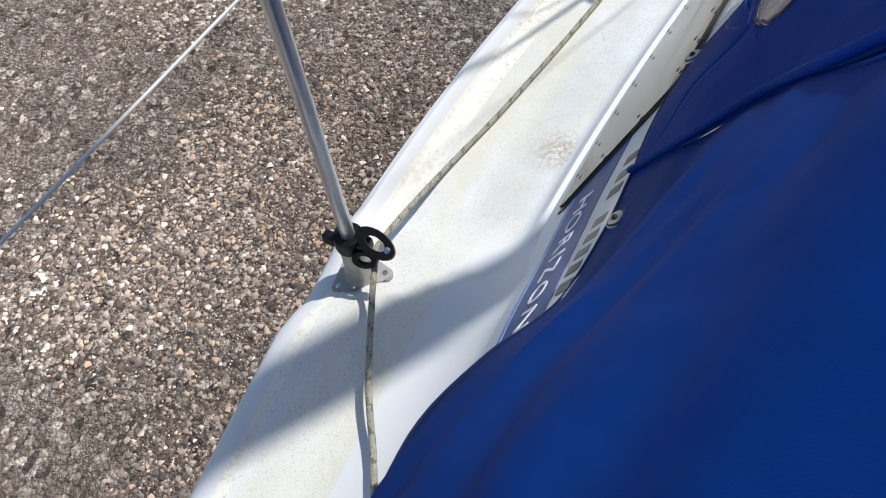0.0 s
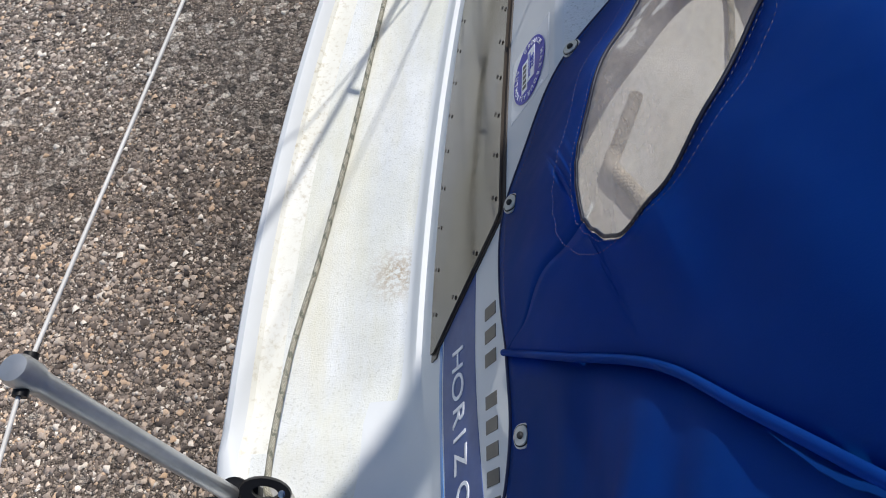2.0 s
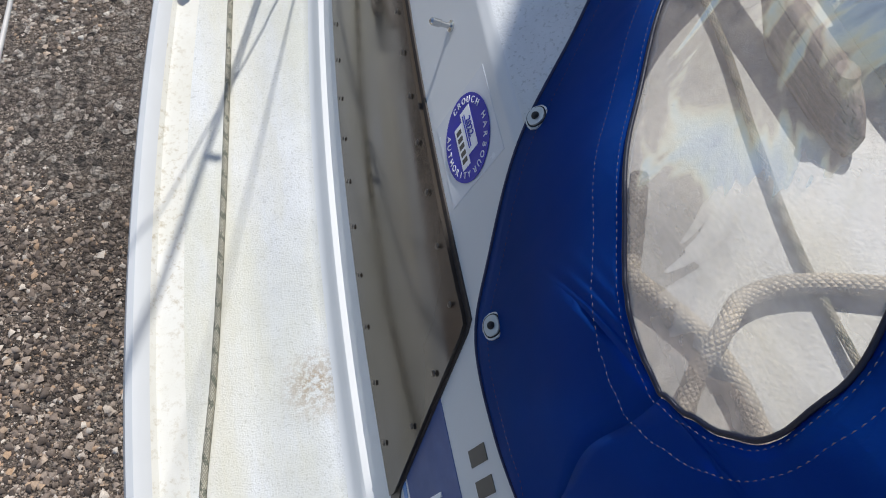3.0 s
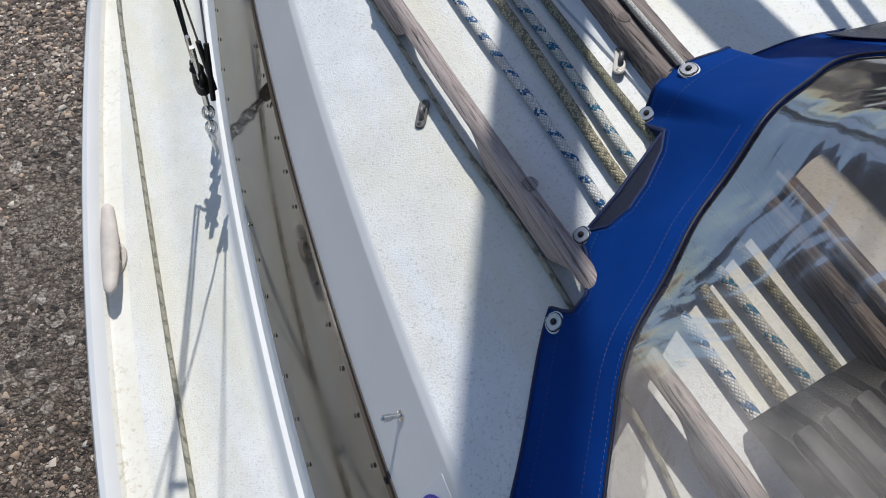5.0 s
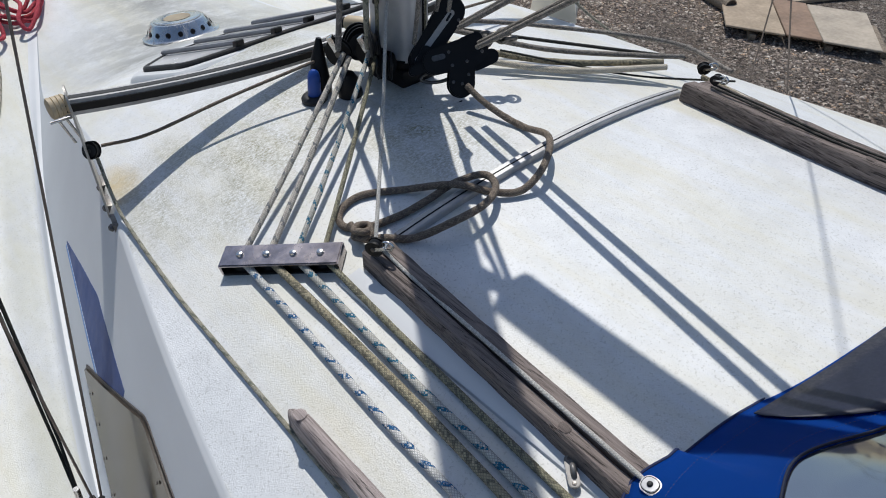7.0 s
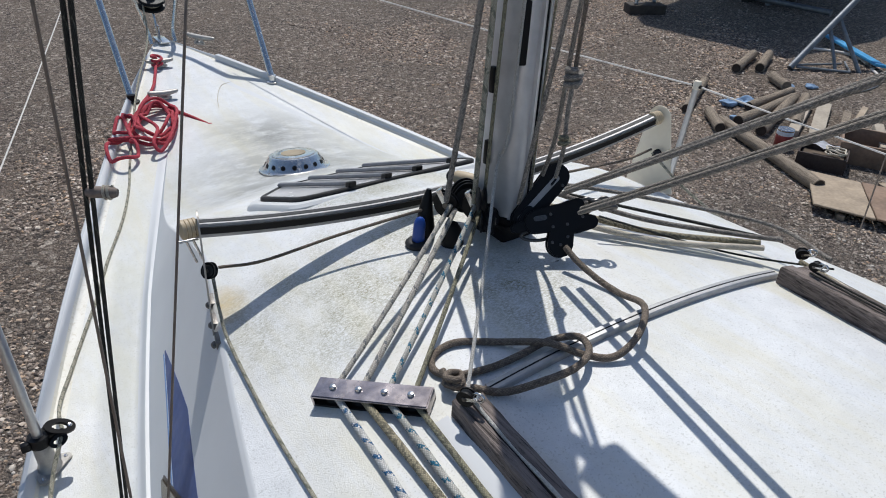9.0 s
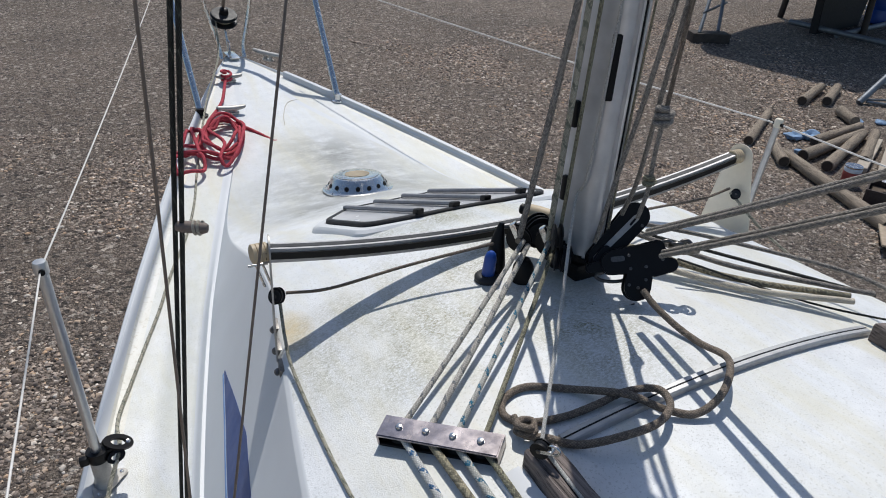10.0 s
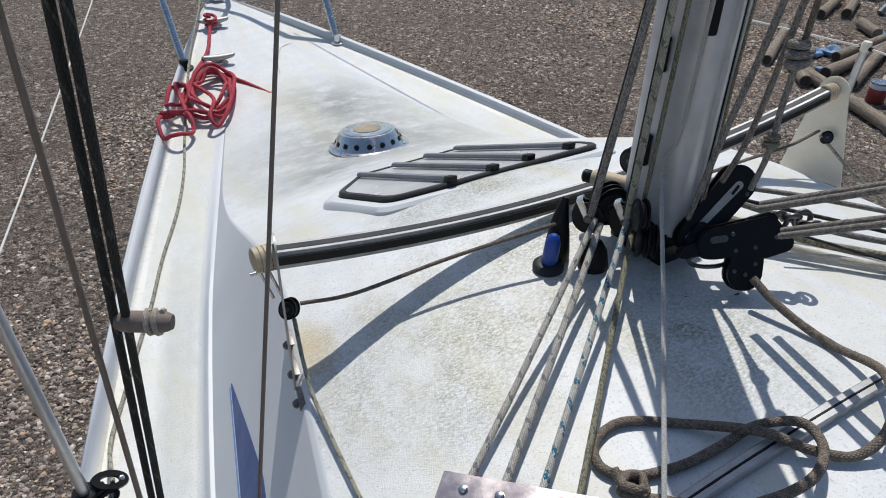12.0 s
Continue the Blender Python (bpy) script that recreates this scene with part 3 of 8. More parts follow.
def deck_section(y):
    """Half a cross-section of the deck moulding, centre line to gunwale, as (x, z, material)."""
    hb, cb, re, zd, h = half_beam(y), cabin_base(y), roof_edge(y), deck_z(y), side_h(y)
    f, w = min(1.0, h / 0.2), min(1.0, (hb - cb) / 0.22)
    ze, out = edge_z(y), []
    lip = 1 - sstep((-1.38 - y) / 0.14)
    rail = 1 - sstep((-1.49 - y) / 0.10)
    r = 0.006 * f
    for k in range(15):
        x = (re - 1.35 * r) * k / 14
        out.append((x, ze + CAMBER * (re * re - x * x), 0))
    out.append((re - r, ze + CAMBER * (re * re - (re - r) ** 2), 0))
    out += [(re - 0.3 * r, ze - 0.1 * r, 1), (re + 0.25 * r, ze - 0.9 * r, 1)]
    foot = zd + 0.05 * f
    rise = lift(cb, y) + 0.012 * (1 - lip)
    end = 1 - rise / (ze - foot) if rise else 1.0
    for k, u in enumerate((0.018, 0.03, 0.2, 0.4, 0.6, 0.8, 0.97, 1.0)):
        out.append((re + (cb - re) * u * end, ze + (foot - ze) * u * end - 0.002 * f * (k == 7), 1))
    # forward: a sharp moulded ledge at the cabin's foot; aft: one wide soft cove
    ledge = ((0.008, 0.049), (0.013, 0.044), (0.020, 0.022), (0.030, 0.013), (0.040, 0.010), (0.060, 0.009), (0.069, 0.005), (0.094, 0.0045), (0.103, 0.0))
    reach = cb - (re + (cb - re) * end)
    for k, (dx, dz) in enumerate(ledge):
        q = (k + 1) / 9
        ax = -reach + (0.112 + reach) * q ** 1.15
        az = lift(cb + ax, y) + (0.05 + rise - lift(cb, y)) * (1 - q) ** 2.2
        out.append((cb + (dx * lip + ax * (1 - lip)) * w, zd + (dz * lip + az * (1 - lip)) * f, 1 if k < 4 or lip < 0.5 and k < 7 else 0))
    a, g = cb + 0.113 * w, hb - 0.05 * w
    for k in range(1, 6):
        x = a + (g - a) * k / 5
        out.append((x, zd + lift(x, y), 0 if k < 5 or rail < 0.5 else 2))
    for dx, up, flat in ((0.040, 0.001, 0.0), (0.034, 0.008, 0.0), (0.027, 0.018, -0.001), (0.018, 0.023, -0.003), (0.008, 0.019, -0.008)):
        x = hb - dx * w
        out.append((x, zd + lift(x, y) + up * w * rail + flat * (1 - rail), 2 if dx > 0.03 else 1))
    up = lift(hb, y)
    out += [(hb - 0.001, zd + up + 0.006 - 0.022 * (1 - rail), 1), (hb, zd + up - 0.012 - 0.016 * (1 - rail), 1)]
    return out


def hull_section(y):
    hb, zd = half_beam(y), deck_z(y) + lift(half_beam(y), y) - 0.012 - 0.016 * sstep((-1.49 - y) / 0.10)
    rise = sstep((y - 0.2) / 2.45)
    keel = 0.72 + 0.95 * rise ** 1.6
    rows = [(hb, zd), (hb + 0.006, zd - 0.02), (hb + 0.006, zd - 0.045), (hb - 0.004, zd - 0.055)]
    for k in range(1, 11):
        u = k / 10
        rows.append(((hb - 0.004) * (1 - u ** 2.6) ** 0.62, zd - 0.055 + (keel - zd + 0.055) * u ** 0.85))
    return rows


def loft(name, sections, mats, parent, label="", close=False):
    """Skins half-sections, given on the starboard side, over both sides."""
    verts, faces, which = [], [], []
    count = len(sections[0][1])
    for y, rows in sections:
        for sign in (1, -1):
            verts += [(sign * row[0], y, row[1]) for row in rows]
    wide = 2 * count
    for i in range(len(sections) - 1):
        for sign in (0, 1):
            for k in range(count - 1):
                a = i * wide + sign * count + k
                quad = (a, a + 1, a + 1 + wide, a + wide)
                faces.append(quad[::-1] if sign == 0 else quad)
                row = sections[i][1][k + 1]
                which.append(row[2] if len(row) > 2 else 0)
    me = mesh_data(name, verts, faces, mats)
    me.polygons.foreach_set("material_index", which)
    me.set_sharp_from_angle(angle=radians(38))
    bm = bmesh.new()
    bm.from_mesh(me)
    bmesh.ops.remove_doubles(bm, verts=bm.verts, dist=0.00005)
    bmesh.ops.recalc_face_normals(bm, faces=bm.faces)
    bm.to_mesh(me)
    bm.free()
    ob = new(name, me)
    ob.parent = parent
    return tagged(ob, label)


# ---- ground ----
def build_ground():
    side, n = 400.0, 8
    bm = bmesh.new()
    bmesh.ops.create_grid(bm, x_segments=n, y_segments=n, size=side)
    tagged(part("ground", bm, GROUND, None), "brown-grey compacted gravel yard with loose pebbles", "ground", kind="structure")
    rnd = np.random.RandomState(4)
    base = [Vector(v) for v in ((0, 0.85, 0.53), (0, -0.85, 0.53), (0.85, 0.53, 0), (-0.85, 0.53, 0), (0.53, 0, 0.85), (-0.53, 0, 0.85))]
    top = [(4, 0, 5), (4, 5, 1), (4, 2, 0), (0, 2, 3), (0, 3, 5), (4, 1, 2)]
    shape = np.array([tuple(v) for v in base])
    verts, faces, at = [], [], 0
    top = np.array(top)
    for x0, x1, y0, y1, count, small, big in ((-5.0, -0.6, -4.0, 3.4, 120000, 0.005, 0.022), (-3.6, -0.7, -3.6, 1.6, 130000, 0.003, 0.012), (-6.0, 4.0, 2.4, 8.0, 135000, 0.008, 0.026), (0.7, 7.0, -0.5, 5.0, 85000, 0.007, 0.024), (-7.5, -4.2, -1.0, 8.0, 30000, 0.009, 0.026), (4.0, 12.0, 4.0, 11.0, 110000, 0.010, 0.032)):
        x, y = rnd.uniform(x0, x1, (count, 1)), rnd.uniform(y0, y1, (count, 1))
        bare = np.sin(1.9 * x + 1.1 * y + 0.7) + np.sin(-1.3 * x + 2.3 * y) + 0.7 * np.sin(4.1 * x - 1.7 * y) + 0.5 * np.sin(3.1 * x + 5.3 * y)
        rim = np.minimum(np.minimum(x - x0, x1 - x), np.minimum(y - y0, y1 - y)) / 0.9
        keep = (rnd.rand(count, 1) < (0.40 + 0.36 * bare) * np.clip(rim, 0.0, 1.0))[:, 0]
        x, y = x[keep], y[keep]
        count = len(x)
        size = small + (big - small) * rnd.rand(count, 1) ** 2.6
        turn, flat, longer = rnd.uniform(0, 6.283, (count, 1)), rnd.uniform(0.35, 0.80, (count, 1)), rnd.uniform(0.75, 1.55, (count, 1))
        p = shape[None] * rnd.uniform(0.75, 1.25, (count, 6, 1))
        px, py = p[:, :, 0] * size * longer, p[:, :, 1] * size
        c, d = np.cos(turn), np.sin(turn)
        verts.append(np.stack([x + c * px - d * py, y + d * px + c * py, p[:, :, 2] * size * flat - 0.10 * size], 2).reshape(-1, 3))
        faces.append((top[None] + (at + 6 * np.arange(count))[:, None, None]).reshape(-1, 3))
        at += 6 * count
    v = np.concatenate(verts)
    me = bpy.data.meshes.new("pebbles")
    me.vertices.add(len(v))
    me.vertices.foreach_set("co", v.ravel())
    f = np.concatenate(faces)
    me.loops.add(f.size)
    me.loops.foreach_set("vertex_index", f.ravel())
    me.polygons.add(len(f))
    me.polygons.foreach_set("loop_start", np.arange(0, f.size, 3))
    me.update()
    me.validate()
    me.materials.append(STONES)
    tagged(new("pebbles", me), "loose grey, brown and white pebbles on the yard", "gravel", kind="stuff")


build_ground()


# ---- the boat's hull and deck moulding ----
BOAT = empty("sailboat", "white fibreglass sailing yacht standing ashore on its keels", "sailboat")


def build_hull():
    ys = [-3.9 + 0.1 * k for k in range(22)] + [-1.75 + 0.04 * k for k in range(1, 110)]
    ys = [y for y in ys if y < 2.645] + [2.645]
    loft("hull", [(y, hull_section(y)) for y in ys], WHITE, BOAT, "white topsides with a moulded rubbing strake")
    fore = [y for y in [-2.32 + 0.035 * k for k in range(143)] if y < 2.64] + [2.642]
    loft("deck", [(y, deck_section(y)) for y in fore], [GEL, WHITE, GUTTER], BOAT, "white moulded deck and coachroof with non-slip panels")
    aft = []
    for k in range(17):
        y = -3.9 + 0.09875 * k
        hb, zd = half_beam(y), deck_z(y)
        aft.append((y, [(0.0, 1.25), (0.30, 1.25), (0.31, 1.26), (0.33, 1.62), (0.36, 1.63), (0.80, 1.66), (0.83, 1.70), (0.86, zd + 0.12), (0.90, zd + 0.14), (0.97, zd + 0.12), (1.02, zd + 0.01), (hb - 0.04, zd), (hb - 0.018, zd + 0.02), (hb, zd - 0.012)]))
    loft("cockpit", aft, GEL, BOAT, "white moulded cockpit well with side seats")
    bm = bmesh.new()
    rows = hull_section(-3.9)
    outline = [(x, z) for x, z in rows] + [(-x, z) for x, z in rows[::-1]]
    prism(bm, Matrix.Translation((0, -3.9, 0)) @ Matrix.Rotation(radians(90), 4, "X"), outline, 0.03)
    part("transom", bm, WHITE, BOAT)
    bm = bmesh.new()
    y = -2.32
    rows = [(x, z) for x, z, _ in deck_section(y) if x < cabin_base(y)] + [(cabin_base(y), 1.3)]
    prism(bm, Matrix.Translation((0, y + 0.02, 0)) @ Matrix.Rotation(radians(90), 4, "X"), rows + [(-x, z) for x, z in rows[::-1]], 0.02)
    part("cabin_bulkhead", bm, WHITE, BOAT)
    for sign in (-1, 1):
        bm = bmesh.new()
        outline = [(-1.0, 0.0), (0.2, 0.0), (0.35, 0.95), (-1.15, 0.95)]
        prism(bm, pose(sign * 0.62, -0.9, 0.0, 90, 0, 90), outline, 0.06, 0.01)
        part("bilge_keel", bm, DARKGREY, BOAT)


build_hull()


# ---- cabin side: window, stripe, lettering, harbour sticker ----
def side_strip(name, y0, y1, low, high, thick, mat, parent, label="", out=0.0, steps=40, rows=6):
    """A thin sheet lying on the curved cabin side from y0 to y1, between low(y) and high(y)."""
    verts, faces = [], []
    n = rows + 1
    for k in range(steps + 1):
        y = y0 + (y1 - y0) * k / steps
        a, b = low(y), high(y)
        verts += [side_at(y, a, out - 0.001)] + [side_at(y, a + (b - a) * j / rows, out + thick) for j in range(n)] + [side_at(y, b, out - 0.001)]
    n += 2
    for k in range(steps):
        for j in range(n - 1):
            faces.append((k * n + j, (k + 1) * n + j, (k + 1) * n + j + 1, k * n + j + 1))
    faces += [tuple(range(n)), tuple(steps * n + j for j in range(n))[::-1]]
    me = mesh_data(name, verts, faces, mat, True, 40)
    bm = bmesh.new()
    bm.from_mesh(me)
    bmesh.ops.recalc_face_normals(bm, faces=bm.faces)
    bm.to_mesh(me)
    bm.free()
    ob = new(name, me)
    ob.parent = parent
    return tagged(ob, label)


def build_window():
    frame_ob = empty("cabin_window", "long smoked acrylic cabin window screwed to the cabin side", "window")

    def low(y, grow=0.0):
        return 0.135 - grow + 0.06 * sstep((y + 0.35) / 0.4)

    def high(y, grow=0.0):
        aft = 0.16 + (y + 1.413) / 0.095 * 0.50
        fore = 0.20 + (0.048 - y) / 0.30 * 0.45
        top = 0.668
        h = min(aft, fore, top)
        soft = 0.03
        for a, b in ((aft, top), (fore, top)):
            d = max(0.0, soft - abs(a - b)) / soft
            h = min(h, min(a, b) - d * d * soft * 0.25)
        return max(h, 0.15) + grow

    side_strip("window_seal", -1.420, 0.054, lambda y: low(y, 0.014), lambda y: high(y, 0.016), 0.002, EDGE, frame_ob, "dark bedding sealant round the pane", steps=180)
    pane = side_strip("window_pane", -1.412, 0.046, low, high, 0.006, ACRYL, frame_ob, "glossy smoked acrylic pane", steps=180)
    for k in range(21):
        screw(side_frame(-1.36 + 0.067 * k, 0.165 + 0.05 * sstep((k - 16) / 4), 0.0078), pane, SMALLSCREW)
    for k in range(16):
        screw(side_frame(-1.29 + 0.0615 * k, 0.635, 0.0078), pane, SMALLSCREW)
    for y, s in ((-1.335, 0.50), (-1.365, 0.34)):
        screw(side_frame(y, s, 0.0078), pane, SMALLSCREW)


build_window()


def lettering(name, text, size, frame_m, mat, parent, stretch=1.0, spacing=1.0):
    curve = bpy.data.curves.new(name, "FONT")
    curve.body, curve.size, curve.extrude, curve.align_x, curve.align_y = text, size, 0.0005, "CENTER", "CENTER"
    curve.space_character = spacing
    ob = new(name, curve)
    bpy.context.view_layer.update()
    me = bpy.data.meshes.new_from_object(ob.evaluated_get(bpy.context.evaluated_depsgraph_get()))
    bpy.data.objects.remove(ob)
    me.transform(frame_m @ Matrix.Diagonal((stretch, 1, 1, 1)))
    me.materials.clear()
    me.materials.append(mat)
    made = new(name, me)
    made.parent = parent
    return made


def build_stripe():
    stripe = empty("hull_stripe", "blue vinyl stripe with white lettering on the cabin side", "decal")

    def rise(y):
        return 0.06 * sstep((-1.45 - y) / 0.25)

    band = side_strip("stripe_band", -1.95, -1.35, lambda y: 0.225 + rise(y), lambda y: 0.475 + rise(y), 0.0006, STRIPE, stripe)
    side_strip("pinstripe", -1.95, -1.40, lambda y: 0.193 + rise(y), lambda y: 0.212 + rise(y), 0.0006, LTBLUE, stripe, "light blue pinstripe")
    side_strip("stripe_tip", -0.16, 0.362, lambda y: 0.312, lambda y: min(0.56, 0.325 + (0.362 - y) * 0.80), 0.0006, STRIPE, stripe, "blue stripe running to a point")
    side_strip("pinstripe", -0.02, 0.362, lambda y: 0.285, lambda y: 0.300, 0.0006, LTBLUE, stripe, "light blue pinstripe")
    word = "HORIZON"
    for k, letter in enumerate(word):
        y = -1.447 - (0, 0.0335, 0.068, 0.0945, 0.122, 0.164, 0.205)[k]
        lettering("letter", letter, 0.048, side_frame(y, 0.345 + rise(y), 0.0012), LETTER, band, 0.92)
    # registration number, kept as plain bars
    reg = empty("registration_mark", "dark registration lettering as plain bars on the cabin side", "decal")
    for k in range(8):
        y = -1.415 - 0.027 * k - (0.02 if k > 2 else 0)
        side_strip("bar", y - 0.015, y, lambda q: 0.545, lambda q: 0.615, 0.0006, DARKLET, reg, steps=2)


build_stripe()


def build_sticker():
    s = empty("harbour_sticker", "blue oval harbour authority sticker on clear film", "sticker")
    side_strip("film", -1.205, -1.11, lambda y: 0.71, lambda y: 0.945, 0.0004, FILM, s, "clear plastic film backing", steps=8)
    m = side_frame(-1.1575, 0.828, 0.001)
    w, h = 0.044, 0.039

    def oval(a, b, n=48):
        return [(a * math.cos(2 * math.pi * k / n), b * math.sin(2 * math.pi * k / n)) for k in range(n)]

    bm = bmesh.new()
    prism(bm, m, oval(w, h), 0.0005)
    oval_ob = part("oval", bm, ROYAL, s, "royal blue printed oval")
    top = m @ Matrix.Translation((0, 0, 0.0008))
    for name, cx, cy, sx, sy in (("label", -0.005, 0.0065, 0.046, 0.017), ("label", 0.004, -0.0095, 0.046, 0.014)):
        bm = bmesh.new()
        box(bm, top @ pose(cx, cy, 0), (sx, sy, 0.0004))
        tag = part(name, bm, PAPER, s, "white printed label")
    words = "CROUCH HARBOUR AUTHORITY"
    for k, ch in enumerate(words):
        if ch == " ":
            continue
        a = radians(195 - 192 * k / 13) if k < 15 else radians(240 + 105 * (k - 15) / 8)
        r = 0.84
        spot = Vector((w * r * math.cos(a), h * r * math.sin(a), 0.0006))
        turn = math.degrees(a) - 90 if k < 15 else math.degrees(a) + 90
        lettering("letter", ch, 0.0088, m @ Matrix.Translation(spot) @ pose(0, 0, 0, 0, 0, turn), PAPER, oval_ob)
    lettering("letter", "2022", 0.0105, top @ pose(-0.006, 0.0095, 0.0004), ROYAL, s)
    for y in (0.0045, 0.0015):
        bm = bmesh.new()
        box(bm, top @ pose(-0.005, y, 0.0003), (0.036, 0.0014, 0.0003))
        part("bar", bm, ROYAL, s)
    for k in range(5):
        bm = bmesh.new()
        box(bm, top @ pose(-0.012 + 0.0078 * k, -0.0095, 0.0003), (0.005, 0.0085, 0.0003))
        part("bar", bm, DARKLET, tag)
    pin = empty("turn_button", "small steel peg standing out from the cabin side", "fitting")
    m = side_frame(-1.03, 0.86)
    bm = bmesh.new()
    lathe(bm, m, [(0.006, 0), (0.006, 0.002), (0.0028, 0.003), (0.0028, 0.012), (0.004, 0.013), (0.004, 0.022), (0.002, 0.024)], 12)
    part("peg", bm, STEEL, pin)


build_sticker()


# ---- stanchions and lifelines ----
def build_stanchion(foot, top, inboard, label, with_block=True, r=0.0098):
    st = empty("stanchion", label, "stanchion", "stanchions along the deck edge")
    foot, top = Vector(foot), Vector(top)
    way = (top - foot).normalized()
    m = to(foot, (0, 0, 1))
    s = 1 if inboard > 0 else -1
    bm = bmesh.new()
    m = m @ pose(0, 0, 0, 0, 0, 43 * s)
    outline = []
    for cx, cy, a0, a1 in ((0.034, -0.014, -120, 20), (0.0, 0.036, 30, 150), (-0.034, -0.014, 160, 300)):
        outline += [(cx + 0.011 * math.cos(radians(a)), cy + 0.011 * math.sin(radians(a))) for a in np.linspace(a0, a1, 7)]
    prism(bm, m, outline, 0.006, 0.0015)
    base = part("base_plate", bm, CASTAL, st, "cast alloy three-hole foot")
    for x, y in ((0.034, -0.013), (-0.034, -0.013), (0.0, 0.036)):
        screw(m @ pose(x, y, 0.006), base)
    bm = bmesh.new()
    up = to(foot, way)
    lathe(bm, up, [(0.026, 0.004), (0.0205, 0.014), (0.0185, 0.022), (0.018, 0.066), (0.016, 0.069)], 28)
    part("socket", bm, CASTAL, st, "cast socket")
    length = (top - foot).length
    bm = bmesh.new()
    lathe(bm, up, [(r, 0.05), (r, length - 0.022), (r * 0.98, length - 0.020)], 24)
    part("tube", bm, TUBE, st, "satin alloy tube")
    bm = bmesh.new()
    lathe(bm, up, [(r * 1.03, length - 0.026), (r * 1.24, length - 0.024), (r * 1.27, length - 0.006), (r * 1.05, length - 0.001), (0.003, length)], 24)
    part("cap", bm, TUBE if with_block else BRACKET, st, "rounded end cap")
    bm = bmesh.new()
    lathe(bm, to(foot + way * (length - 0.016) + Vector((0, -0.0165, 0)), (0, 1, 0), (0, 0, 1)), [(0.0055, 0), (0.0055, 0.033)], 12)
    part("wire_hole", bm, BLACK, st)
    if with_block:
        clamp = build_lead_block(foot + way * 0.083, way, s)
        clamp.parent = st
        for child in clamp.children:
            child.parent = st
        bpy.data.objects.remove(clamp)
    return st


def build_lead_block(at, way, s):
    """A black plastic clamp round a tube, with a cheek block on its inner side."""
    hold = empty("lead_block", "black block", "block")
    m = to(at, way)
    bm = bmesh.new()
    lathe(bm, m, [(0.0135, -0.012), (0.0205, -0.012), (0.0215, -0.008), (0.0215, 0.008), (0.0205, 0.012), (0.0135, 0.012)], 20)
    box(bm, m @ pose(-s * 0.026, -0.008, 0), (0.018, 0.014, 0.018), 0.003)
    part("clamp", bm, BLACK, hold, "black plastic clamp")
    def loop(frame_m, long, wide, hole, thick):
        """An oval plate with an oval hole through it."""
        bm = bmesh.new()
        rings = []
        for scale, z in ((1.0, 0.0015), (0.96, thick), (hole, thick), (hole * 0.95, 0.0), (0.96, 0.0)):
            rings.append([bm.verts.new(frame_m @ Vector((long * scale * math.cos(q), wide * (scale if scale > 0.9 else scale * 0.9) * math.sin(q), z))) for q in np.linspace(0, 2 * math.pi, 24, endpoint=False)])
        for a, b in zip(rings, rings[1:] + rings[:1]):
            for k in range(24):
                bm.faces.new((a[k], a[(k + 1) % 24], b[(k + 1) % 24], b[k]))
        return bm

    tilt = to(at + Vector((s * 0.040, 0.004, 0.010)), (s * 0.25, -0.45, 0.85), (-s * 0.45, 0.9, 0.3))
    part("cheek", loop(tilt @ pose(0, 0, 0, 0, 0, -38), 0.031, 0.0175, 0.50, 0.009), BLACK, hold, "black plastic block cheek with holes")
    under = to(at + Vector((s * 0.032, -0.012, -0.008)), (s * 0.1, -0.8, 0.5), (0, 0.3, 1))
    part("cheek", loop(under @ pose(0, 0, 0, 0, 0, 15), 0.019, 0.013, 0.55, 0.008), BLACK, hold, "black plastic block cheek with holes")
    bm = bmesh.new()
    lathe(bm, tilt @ pose(0.016, -0.010, 0.008), [(0.0045, 0), (0.0045, 0.0015), (0.003, 0.002)], 12)
    part("rivet", bm, STEEL, hold, "steel rivet")
    bm = bmesh.new()
    box(bm, m @ pose(s * 0.024, 0, 0), (0.016, 0.022, 0.020), 0.004)
    part("block_arm", bm, BLACK, hold)
    return hold


ST1_FOOT, ST1_TOP = (-1.200, -1.590, deck_z(-1.59) + lift(-1.2, -1.59) + 0.001), (-1.222, -1.570, 2.372)
ST2_FOOT, ST2_TOP = (-0.915, 0.300, deck_z(0.3) + 0.002), (-0.938, 0.300, 2.425)
ST3_FOOT, ST3_TOP = (0.915, 0.300, deck_z(0.3) + 0.002), (0.945, 0.275, 2.462)
build_stanchion(ST1_FOOT, ST1_TOP, 1, "satin alloy stanchion with a black lead block by the cabin")
build_stanchion(ST2_FOOT, ST2_TOP, 1, "satin alloy stanchion with a black lead block beside the shrouds")
build_stanchion(ST3_FOOT, ST3_TOP, -1, "pale alloy stanchion without a block", with_block=False, r=0.0092)


# ---- spray hood ----
HEM_AFT = [(-0.872, -1.498, 2.160), (-0.872, -1.575, 2.165), (-0.885, -1.645, 2.137), (-0.907, -1.682, 2.117), (-0.935, -1.72, 2.098), (-0.971, -1.80, 2.068), (-0.978, -1.90, 2.050), (-0.985, -2.10, 2.035), (-1.000, -2.35, 2.030)]
HEM_FORE = [(-0.872, -1.498, 2.160), (-0.876, -1.42, 2.150), (-0.870, -1.34, 2.152), (-0.846, -1.285, 2.190), (-0.805, -1.215, 2.245), (-0.735, -1.135, 2.285), (-0.655, -1.040, 2.318), (-0.575, -0.975, 2.335), (-0.500, -0.925, 2.352), (-0.43, -0.895, 2.385), (-0.35, -0.893, 2.388), (-0.22, -0.915, 2.374), (-0.1, -0.94, 2.380), (0.0, -0.955, 2.382)]
